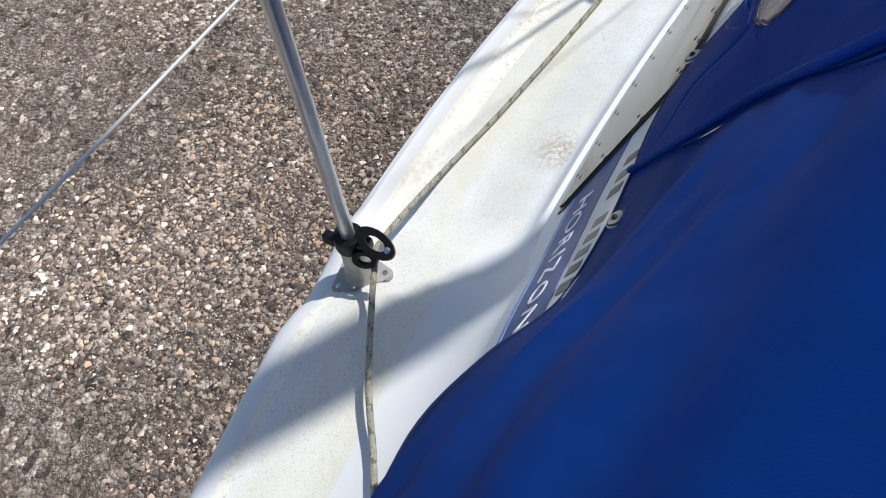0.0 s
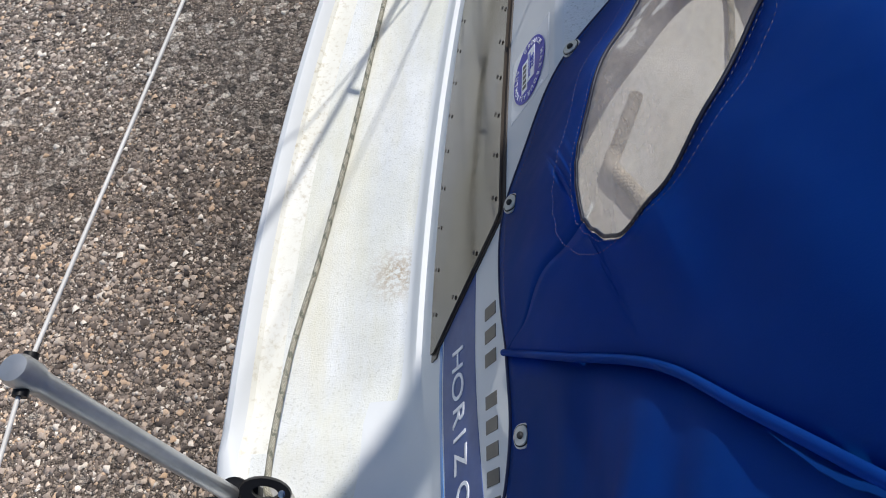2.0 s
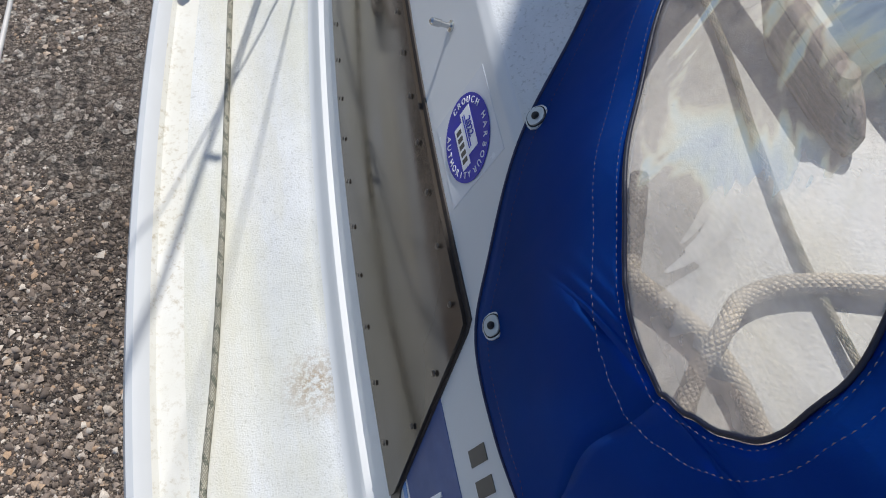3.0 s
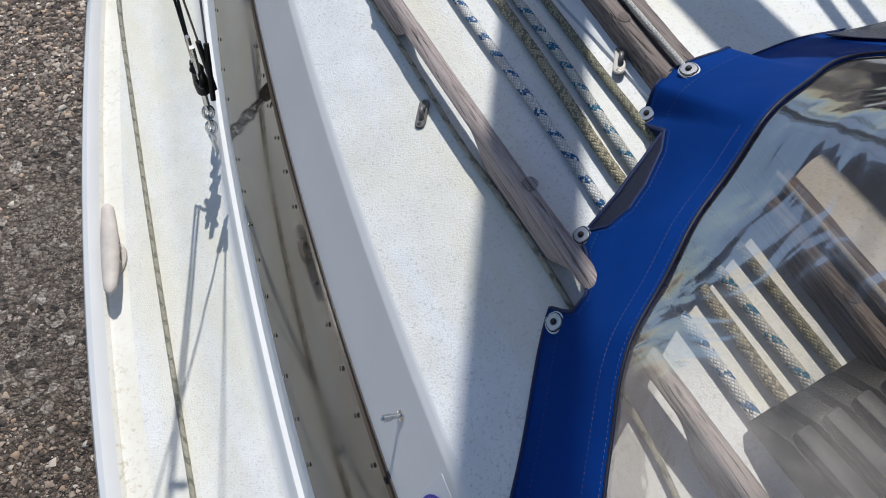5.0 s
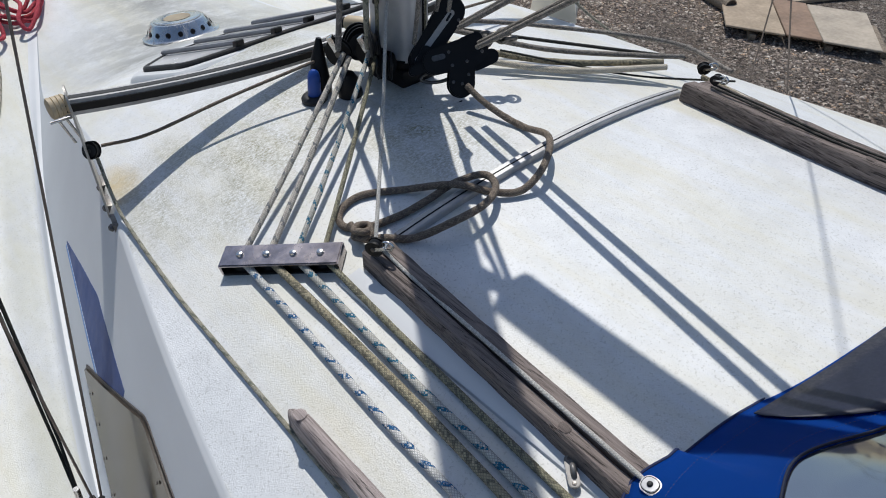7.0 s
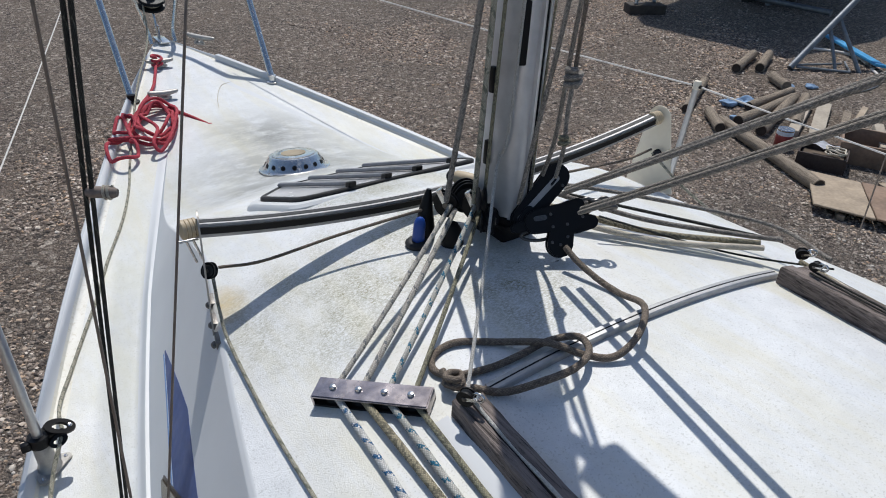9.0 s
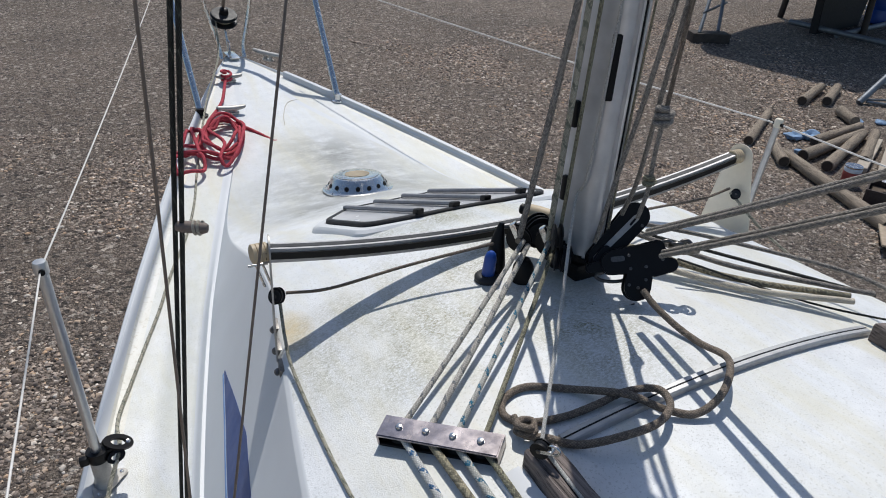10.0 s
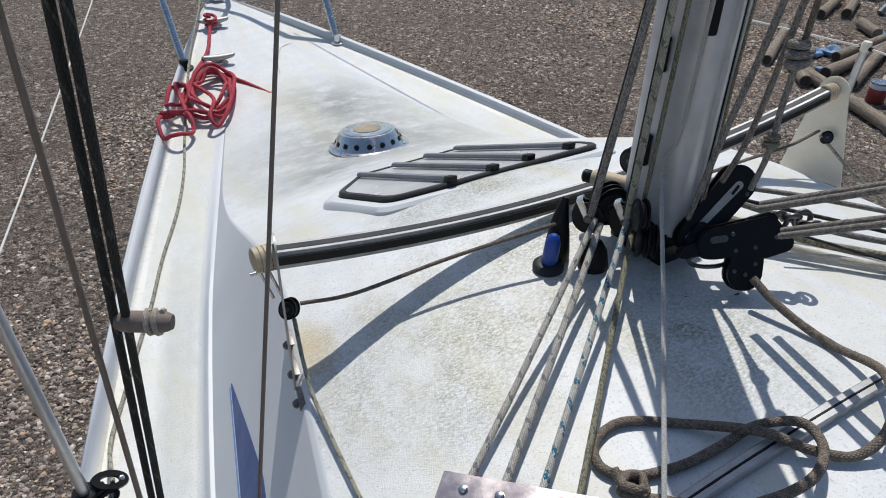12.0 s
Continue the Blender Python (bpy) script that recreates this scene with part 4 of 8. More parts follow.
HOOP = [(-0.872, -1.498, 2.160), (-0.826, -1.550, 2.285), (-0.782, -1.600, 2.405), (-0.757, -1.655, 2.490), (-0.720, -1.735, 2.610), (-0.665, -1.80, 2.710), (-0.56, -1.85, 2.79), (-0.40, -1.885, 2.840), (-0.20, -1.90, 2.862), (0.0, -1.905, 2.868)]
REAR = [(-1.000, -2.35, 2.030), (-0.955, -2.38, 2.19), (-0.905, -2.42, 2.36), (-0.83, -2.46, 2.50), (-0.68, -2.50, 2.62), (-0.40, -2.53, 2.71), (0.0, -2.55, 2.74)]


def ruler(points, count):
    """Points evenly spaced along a smooth line."""
    fine = smooth_line(points, 16)
    run = [0.0]
    for a, b in zip(fine, fine[1:]):
        run.append(run[-1] + (b - a).length)
    out, j = [], 0
    for k in range(count):
        want = run[-1] * k / (count - 1)
        while j < len(run) - 2 and run[j + 1] < want:
            j += 1
        u = (want - run[j]) / max(1e-9, run[j + 1] - run[j])
        out.append(fine[j].lerp(fine[j + 1], min(1.0, u)))
    return out


def along(line, u):
    k = min(len(line) - 2, max(0, int(u * (len(line) - 1))))
    return line[k].lerp(line[k + 1], u * (len(line) - 1) - k)


HEM_F, HOOP_F, REAR_F, HEM_A = ruler(HEM_FORE, 300), ruler(HOOP, 300), ruler(REAR, 300), ruler(HEM_AFT, 300)


def table(rows, at):
    """Smooth look-up between the rows."""
    k = next((i for i in range(len(rows) - 2) if at < rows[i + 1][0]), len(rows) - 2)
    slope = [(b[1] - a[1]) / (b[0] - a[0]) for a, b in zip(rows, rows[1:])]
    bend = [slope[0]] + [0.5 * (a + b) for a, b in zip(slope, slope[1:])] + [slope[-1]]
    (x0, y0), (x1, y1) = rows[k], rows[k + 1]
    h, u = x1 - x0, min(1.0, max(0.0, (at - x0) / (x1 - x0)))
    return y0 * (1 + 2 * u) * (1 - u) ** 2 + h * bend[k] * u * (1 - u) ** 2 + y1 * u * u * (3 - 2 * u) + h * bend[k + 1] * u * u * (u - 1)


PANE_END = 0.807
LOW_EDGE = [(0.193, 0.66), (0.200, 0.60), (0.22, 0.51), (0.265, 0.39), (0.315, 0.28), (0.36, 0.22), (0.46, 0.165), (0.55, 0.155), (0.68, 0.135), (0.75, 0.105), (0.85, 0.14), (1.0, 0.16)]
HIGH_EDGE = [(0.193, 0.66), (0.199, 0.705), (0.206, 0.73), (0.217, 0.752), (0.234, 0.752), (0.262, 0.722), (0.30, 0.680), (0.337, 0.632), (0.375, 0.575), (0.40, 0.548), (0.45, 0.555), (0.5, 0.60), (0.7, 0.78), (1.0, 0.87)]


def pane_edge(u, sign):
    return table(HIGH_EDGE if sign > 0 else LOW_EDGE, u)


def hem_drop(p):
    """How far the hem sinks to lie on the coachroof, or on the teak runner where it crosses it."""
    x = -abs(p.x)
    rest = 0.005 + 0.033 * sstep((x + 0.454) / 0.014) * (1 - sstep((x + 0.362) / 0.025))
    on = sstep((x + 0.84) / 0.10) * (1 - sstep((x + 0.33) / 0.12))
    return on * (roof_z(x, p.y) + rest - p.z)


def hood_front(u, v):
    a, b = along(HEM_F, u), along(HOOP_F, u)
    p = a.lerp(b, v)
    push = 0.045 * math.sin(math.pi * v) * min(1.0, (b - a).length / 0.5)
    crease = 0.004 * math.sin(26 * u + 5 * v) * math.sin(math.pi * v) + 0.003 * math.sin(61 * u - 9 * v)
    gather = 0.0016 * math.sin(150 * v + 40 * u) * math.exp(-((u - 0.175) / 0.05) ** 2) * sstep((v - 0.25) / 0.25) * sstep((1 - v) / 0.12)
    sink = hem_drop(a) * max(0.0, 1 - v / max(0.05, pane_edge(u, -1) if u > 1 - PANE_END else 0.66)) ** 1.3
    return p + Vector((-0.25 * (1 - u), 0.75, 0.60)) * (push + crease * (1 - v) * v * 4 + gather) + Vector((0, 0, sink))


def hood_aft(u, v):
    a, b = along(HOOP_F, u), along(REAR_F, u)
    p = a.lerp(b, v)
    foot = along(HEM_A, v) - HEM_A[0].lerp(HEM_A[-1], v)
    p = p + foot * (1 - u) ** 4
    loose = sstep((u - 0.01) / 0.12)
    fold = 0.009 * math.sin(34 * u + 7 * v) + 0.006 * math.sin(75 * u - 11 * v + 1)
    fine = 0.0030 * math.sin(130 * u + 16 * v) * math.exp(-((u - 0.22) / 0.12) ** 2) * math.exp(-(v / 0.30) ** 2) * min(1.0, v / 0.07)
    full = 0.012 * math.exp(-((u - 0.24) / 0.15) ** 2) * math.sin(math.pi * v ** 0.62)
    hollow = (0.022 + 0.008 * math.sin(17 * u + 6 * v + 2) + 0.004 * math.sin(39 * u + 13 * v)) * math.sin(math.pi * v) * math.sin(math.pi * min(1.0, u * 1.3))
    return p + Vector((-1, 0, 0.35)).normalized() * loose * (fold * (1 - u) ** 1.3 * math.sin(math.pi * min(1, v * 1.2 + 0.05)) + hollow + fine + full)


NOTCHES = [(-0.700, 0.0), (-0.646, 0.0), (-0.642, 0.028), (-0.638, 0.043), (-0.623, 0.052), (-0.610, 0.048), (-0.594, 0.026), (-0.5855, 0.004), (-0.580, 0.003), (-0.573, 0.022), (-0.565, 0.042), (-0.545, 0.060), (-0.520, 0.064), (-0.485, 0.056), (-0.466, 0.042), (-0.4625, 0.006), (-0.457, -0.006), (-0.440, -0.015), (-0.415, -0.017), (-0.395, -0.010), (-0.372, 0.0), (-0.30, 0.0)]
FLAP = [(-0.583, 0.004), (-0.561, 0.0175), (-0.535, 0.0305), (-0.500, 0.037), (-0.470, 0.0406), (-0.4635, 0.0412)]


def straight(rows, at):
    return float(np.interp(at, [r[0] for r in rows], [r[1] for r in rows]))


def notch(u):
    """How far the hem is cut back, in metres, to pass the handrail and the ropes."""
    return straight(NOTCHES, along(HEM_F, u).x)


def skin(name, at, us, rows, mat, parent, label="", mirror=False, thick=0.0012):
    """rows: for each u the list of v; a sheet with the given thickness."""
    verts, faces = [], []
    for u, vs in zip(us, rows):
        for v in vs:
            p = at(u, v)
            verts.append(Vector((-p.x, p.y, p.z)) if mirror else p)
    n = len(rows[0])
    for i in range(len(us) - 1):
        for k in range(n - 1):
            f = (i * n + k, (i + 1) * n + k, (i + 1) * n + k + 1, i * n + k + 1)
            faces.append(f[::-1] if mirror else f)
    ob = solid(name, verts, faces, mat, parent, label, True, 80)
    if thick:
        mod = ob.modifiers.new("thickness", "SOLIDIFY")
        mod.thickness, mod.offset = thick, 0
    return ob


def stitches(line, parent):
    """A row of short pale threads along a seam."""
    run = ruler(line, max(4, int(sum((b - a).length for a, b in zip(line, line[1:])) / 0.0024)))
    verts, faces = [], []
    for a, b in zip(run[::2], run[1::2]):
        way = (b - a).normalized()
        one = way.orthogonal().normalized() * 0.0003
        two = way.cross(one)
        k = len(verts)
        mid = (a + b) / 2 + Vector((0, 0.0003, 0.0004))
        for c, s in ((a, 0.4), (mid, 1.0), (b, 0.4)):
            verts += [c + one * s, c + two * s, c - one * s, c - two * s]
        for q in (0, 4):
            faces += [(k + q + j, k + q + (j + 1) % 4, k + q + 4 + (j + 1) % 4, k + q + 4 + j) for j in range(4)]
    return solid("stitching", verts, faces, THREAD, parent, "pale stitching", True, 80)


def build_hood():
    hood = empty("spray_hood", "navy canvas spray hood with clear vinyl window over the companionway", "spray hood")
    start = 1 - PANE_END
    us = [start * k / 30 for k in range(30)] + [start + PANE_END * (1 - math.cos(0.5 * math.pi * k / 520)) for k in range(521)]

    def v0(u):
        return notch(u) / max(0.05, (along(HEM_F, u) - along(HOOP_F, u)).length)

    def low(u):
        return pane_edge(u, -1) if u > start else 0.66

    def high(u):
        return pane_edge(u, 1) if u > start else 0.66

    for mirror in (False, True):
        lower = skin("front_panel", hood_front, us, [[v0(u) + (low(u) - v0(u)) * k / 14 for k in range(15)] for u in us], CANVAS, hood, mirror=mirror)
        upper = skin("front_panel", hood_front, us, [[high(u) + (1 - high(u)) * k / 12 for k in range(13)] for u in us], CANVAS, hood, mirror=mirror)
        wide = [u for u in us if u > start + 0.0005]
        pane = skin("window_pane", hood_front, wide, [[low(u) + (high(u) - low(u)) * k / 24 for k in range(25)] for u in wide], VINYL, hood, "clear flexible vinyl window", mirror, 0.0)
        pane.visible_shadow = False
        roof_panel = skin("top_panel", hood_aft, [k / 90 for k in range(91)], [[k / 40 for k in range(41)] for _ in range(91)], CANVAS, hood, mirror=mirror)
        flip = Matrix.Diagonal((-1, 1, 1)) if mirror else Matrix.Identity(3)
        edge = [hood_front(u, low(u)) for u in us[30:]][::-1] + [hood_front(u, high(u)) for u in us[30:]]
        bar("pane_binding", [flip @ (p + Vector((0, 0.002, 0.002))) for p in edge], 0.0016, SHEER, pane, "dark binding round the pane", 8)
        bar("hem_binding", [flip @ hood_front(u, v0(u)) for u in [k / 700 for k in range(701)]], 0.0022, BINDING, lower, "", 8)
        bar("hem_binding", [flip @ hood_aft(0, k / 80) for k in range(81)], 0.0028, BINDING, roof_panel, "", 8)
        bar("hoop_piping", [flip @ (hood_front(k / 120, 1.0) + Vector((-0.004, 0.003, 0.003))) for k in range(121)], 0.0034, CANVAS, upper, "raised piped seam over the hoop", 8)
        for off in (0.032,):
            line = [flip @ (hood_front(u, max(off, notch(u) + 0.010) / max(0.1, (along(HEM_F, u) - along(HOOP_F, u)).length)) + Vector((-0.0012, 0.001, 0.0012))) for u in [0.03 + 0.97 * k / 240 for k in range(241)]]
            stitches(line, lower)
        seam = []
        for k in range(1, len(edge) - 1):
            way = (edge[k + 1] - edge[k - 1]).normalized()
            out = Vector((-0.45, 0.6, 0.66)).normalized()
            aside = out.cross(way).normalized()
            seam.append(edge[k] - aside * 0.022 + out * 0.0022)
        stitches([flip @ p for p in seam], lower)
        stitches([flip @ (p.lerp(q, 0.75) + Vector((0, 0.0012, 0.0012))) for p, q in zip(seam, edge[1:-1])], lower)
    for mirror in (False, True):
        flip = Matrix.Diagonal((-1, 1, 1)) if mirror else Matrix.Identity(3)
        patch_us = [0.80 + 0.20 * k / 30 for k in range(31)]
        skin("mesh_patch", lambda u, v: hood_front(u, v) + Vector((0, 0.003, 0.003)), patch_us, [[0.018 + (pane_edge(u, -1) - 0.036) * min(1.0, ((u - 0.799) / 0.05) ** 0.5) * k / 5 for k in range(6)] for u in patch_us], SHEER, hood, "dark mesh panel above the hem", mirror)
    hoop = [Vector(p) + Vector((0.012, 0.0, -0.014)) for p in HOOP]
    bar("hoop", smooth_line([*hoop, *[Vector((-p.x, p.y, p.z)) for p in hoop[-2::-1]]], 8), 0.0105, STEEL, hood, "steel hoop inside the hood", 12)
    rear = [Vector(p) + Vector((0.012, 0.01, -0.014)) for p in REAR]
    bar("hoop", smooth_line([*rear, *[Vector((-p.x, p.y, p.z)) for p in rear[-2::-1]]], 8), 0.0105, STEEL, hood, "steel hoop inside the hood", 12)
    flap_us = [u for u in (k / 1200 for k in range(1201)) if -0.583 < along(HEM_F, u).x < -0.4635]

    def reach(u, depth):
        return depth / max(0.05, (along(HEM_F, u) - along(HOOP_F, u)).length)

    def under(u, v):
        return hood_front(u, v) + Vector((0.0, 0.0, -0.002))

    rims = [(reach(u, straight(FLAP, along(HEM_F, u).x)), reach(u, notch(u) + 0.008)) for u in flap_us]
    flap = skin("rope_flap", under, flap_us, [[a + (max(b, a + 0.004) - a) * k / 6 for k in range(7)] for a, b in rims], SHEER, hood, "dark mesh flap over the ropes")
    bar("flap_binding", [under(u, a) for u, (a, b) in zip(flap_us, rims)], 0.0024, BINDING, flap, "navy edge binding", 8)
    return hood


HOOD = build_hood()


def cloth_frame(at, spot):
    """The frame on the cloth nearest to a spot."""
    spot = Vector(spot)
    best = min(((at(u, v) - spot).length, u, v) for u in (k / 240 for k in range(241)) for v in (k / 120 for k in range(61)))
    _, u, v = best
    p = at(u, v)
    du, dv = at(min(1, u + 0.02), v) - at(max(0, u - 0.02), v), at(u, min(1, v + 0.02)) - at(u, max(0, v - 0.02))
    n = du.cross(dv).normalized()
    if n.dot(Vector((-0.5, 0.3, 0.6))) < 0:
        n = -n
    n = (0.75 * n + Vector((-0.35, 0.05, 0.92)).normalized()).normalized()
    return to(p + n * 0.0025, n)


def build_fasteners():
    first = empty("turn_fastener", "oval steel turn fastener on the navy canvas", "fastener", "fasteners along the hood's hem")
    bm = bmesh.new()
    def oval(a, b):
        return [(a * math.copysign(abs(math.cos(q)) ** 0.8, math.cos(q)), b * math.copysign(abs(math.sin(q)) ** 0.8, math.sin(q))) for q in np.linspace(0, 2 * math.pi, 28, endpoint=False)]

    prism(bm, Matrix(), oval(0.0100, 0.0112), 0.0018, 0.0007)
    part("plate", bm, ALLOY, first)
    # Thin dark disc: the shade of the groove round the washer, put in as colour.
    bm = bmesh.new()
    prism(bm, Matrix.Translation((0, 0, 0.0018)), oval(0.0087, 0.0098), 0.0004, 0.0)
    part("groove_disc", bm, DARKGREY, first, "dark disc standing for the shaded groove under the washer")
    bm = bmesh.new()
    prism(bm, Matrix.Translation((0, 0, 0.0022)), oval(0.0076, 0.0086), 0.0012, 0.0005)
    part("washer", bm, TUBE, first)
    bm = bmesh.new()
    lathe(bm, Matrix.Translation((0, 0, 0.0034)), [(0.0034, 0), (0.0032, 0.0012), (0.0022, 0.0024), (0.0006, 0.0028)], 14)
    part("stud", bm, DARKGREY, first, "dark turn stud")
    fore = [(-0.850, -1.348, 2.188), (-0.788, -1.214, 2.264), (-0.647, -1.060, 2.304), (-0.578, -0.990, 2.316), (-0.444, -0.906, 2.342), (-0.409, -0.903, 2.378)]
    aft = [(-0.859, -1.584, 2.200), (-0.925, -1.874, 2.125)]
    frames = [cloth_frame(hood_front, q) for q in fore] + [cloth_frame(hood_aft, q) for q in aft]
    first.matrix_basis = frames[0]
    for m in frames[1:]:
        copy_thing(first, m)


build_fasteners()


# ---- mast and boom ----
MAST_FOOT = 2.395


def build_mast():
    mast = empty("mast", "silver-grey alloy mast with an oval section stepped on the coachroof", "mast")
    outline = [(0.046 * math.copysign(abs(math.cos(a)) ** 0.85, math.cos(a)), 0.064 * math.sin(a)) for a in np.linspace(0, 2 * math.pi, 40, endpoint=False)]
    bm = bmesh.new()
    prism(bm, Matrix.Translation((0, 0, MAST_FOOT)), outline, 6.6)
    part("extrusion", bm, MASTAL, mast, "silver anodised extrusion")
    bm = bmesh.new()
    for x in (-0.0065, 0.0065):
        box(bm, pose(x, -0.066, MAST_FOOT + 3.3), (0.006, 0.014, 6.6), 0.001)
    track = part("sail_track", bm, MASTAL, mast, "twin-lipped sail groove")
    bm = bmesh.new()
    box(bm, pose(0, -0.0655, MAST_FOOT + 3.3), (0.0068, 0.010, 6.6))
    part("track_slot", bm, BLACK, track, "dark slot of the sail groove")
    for z, tall in ((2.775, 0.115), (2.965, 0.115)):
        bm = bmesh.new()
        box(bm, pose(-0.0295, -0.0485, z, 0, 0, 58), (0.010, 0.017, tall), 0.0045, 3)
        part("halyard_exit", bm, BLACK, mast, "dark halyard exit slot")
    bm = bmesh.new()
    box(bm, pose(0, 0, MAST_FOOT - 0.006), (0.088, 0.125, 0.010), 0.003)
    box(bm, pose(0, 0, MAST_FOOT - 0.028), (0.080, 0.115, 0.045), 0.006)
    part("mast_step", bm, BLACK, mast, "dark cast mast step")
    bm = bmesh.new()
    prism(bm, Matrix.Translation((0, 0, MAST_FOOT - 0.002)), [(x * 1.07, y * 1.06) for x, y in outline], 0.016, 0.004)
    part("foot_collar", bm, BLACK, mast, "black collar")
    bm = bmesh.new()
    bm.free()
    for z in (2.535, 2.68):
        bm = bmesh.new()
        box(bm, pose(-0.050, 0.004, z), (0.010, 0.012, 0.05), 0.003)
        part("mast_fitting", bm, BLACK, mast, "small black cleat on the mast side")
    bm = bmesh.new()
    spigot = to((-0.020, 0.058, 2.440), (-0.55, 0.83, 0.02))
    lathe(bm, spigot, [(0.013, 0), (0.0145, 0.004), (0.0155, 0.030), (0.0145, 0.052), (0.010, 0.058)], 20)
    body = part("mast_spigot", bm, CREAM, mast, "cream plastic spigot on the mast front")
    bm = bmesh.new()
    lathe(bm, spigot @ Matrix.Translation((0, 0, 0.056)), [(0.009, 0), (0.011, 0.003), (0.011, 0.014), (0.007, 0.017), (0.002, 0.018)], 16)
    part("knob", bm, BLACK, body, "black end knob")


build_mast()
boom = empty("boom", "silver alloy boom reaching aft from the mast", "boom")
bar("boom_tube", [(0.009, -0.140, 3.20), (0.0065, -0.190, 3.201), (-0.118, -2.75, 3.24)], 0.037, MASTAL, boom, "", 20)
bar("gooseneck", [(0.0, -0.03, 3.20), (0.009, -0.145, 3.20)], 0.013, STEEL, boom, "steel gooseneck", 12)


# ---- blocks and small deck gear ----
def block(m, radius=0.024, sheaves=1, label="black plastic sheave block at the mast foot", head=True):
    """A pulley block: oval cheeks, sheaves, centre pin and head strap; its axle lies along x of m, its head up z."""
    ob = empty("pulley_block", label, "block", "blocks on deck")
    thick = 0.012
    wide = sheaves * thick
    outline = [(radius * 0.92 * math.cos(a), radius * (1.12 if math.sin(a) > 0 else 1.0) * math.sin(a)) for a in np.linspace(0, 2 * math.pi, 24, endpoint=False)]
    turn = pose(0, 0, 0, 90, 0, 90)
    for k in range(sheaves + 1):
        bm = bmesh.new()
        prism(bm, Matrix.Translation((-wide / 2 + k * thick - 0.0016, 0, 0)) @ turn, outline, 0.0032, 0.001)
        part("cheek", bm, BLACK, ob)
    for k in range(sheaves):
        bm = bmesh.new()
        lathe(bm, Matrix.Translation((-wide / 2 + (k + 0.5) * thick - 0.004, 0, 0)) @ pose(0, 0, 0, 0, 90, 0), [(radius * 0.80, 0), (radius * 0.84, 0.001), (radius * 0.66, 0.004), (radius * 0.84, 0.007), (radius * 0.80, 0.008)], 20)
        part("sheave", bm, DARKGREY, ob)
    bm = bmesh.new()
    lathe(bm, Matrix.Translation((-wide / 2 - 0.0035, 0, 0)) @ pose(0, 0, 0, 0, 90, 0), [(radius * 0.22, 0), (radius * 0.26, 0.001), (radius * 0.26, wide + 0.006), (radius * 0.22, wide + 0.007)], 12)
    part("axle", bm, DULLSTEEL, ob, "steel axle")
    if not head:
        bm = bmesh.new()
        lathe(bm, Matrix.Translation((-wide / 2 - 0.003, 0, 0)) @ pose(0, 0, 0, 0, 90, 0), [(radius * 0.62, 0), (radius * 0.70, 0.0004), (radius * 0.76, 0.0014), (radius * 0.50, 0.0014)], 24)
        part("rim", bm, DARKGREY, ob, "raised grey rim")
        ob.matrix_basis = m
        return ob
    bm = bmesh.new()
    for x in (-wide / 2 - 0.0018, wide / 2 + 0.0002):
        box(bm, pose(x + 0.0008, 0, radius * 0.62), (0.0016, radius * 0.42, radius * 1.35), 0.0006)
    box(bm, pose(0, 0, radius * 1.3), (wide + 0.004, radius * 0.40, 0.003), 0.0008)
    part("strap", bm, STEEL, ob, "steel strap")
    if radius > 0.025:
        ob.matrix_basis = m
        return ob
    ring = [Vector((0, 0.007 * math.sin(a), radius * 1.48 + 0.009 * math.cos(a))) for a in np.linspace(0, 2 * math.pi, 17)]
    bar("shackle", ring, 0.0022, STEEL, ob, "steel shackle", 8)
    ob.matrix_basis = m
    return ob


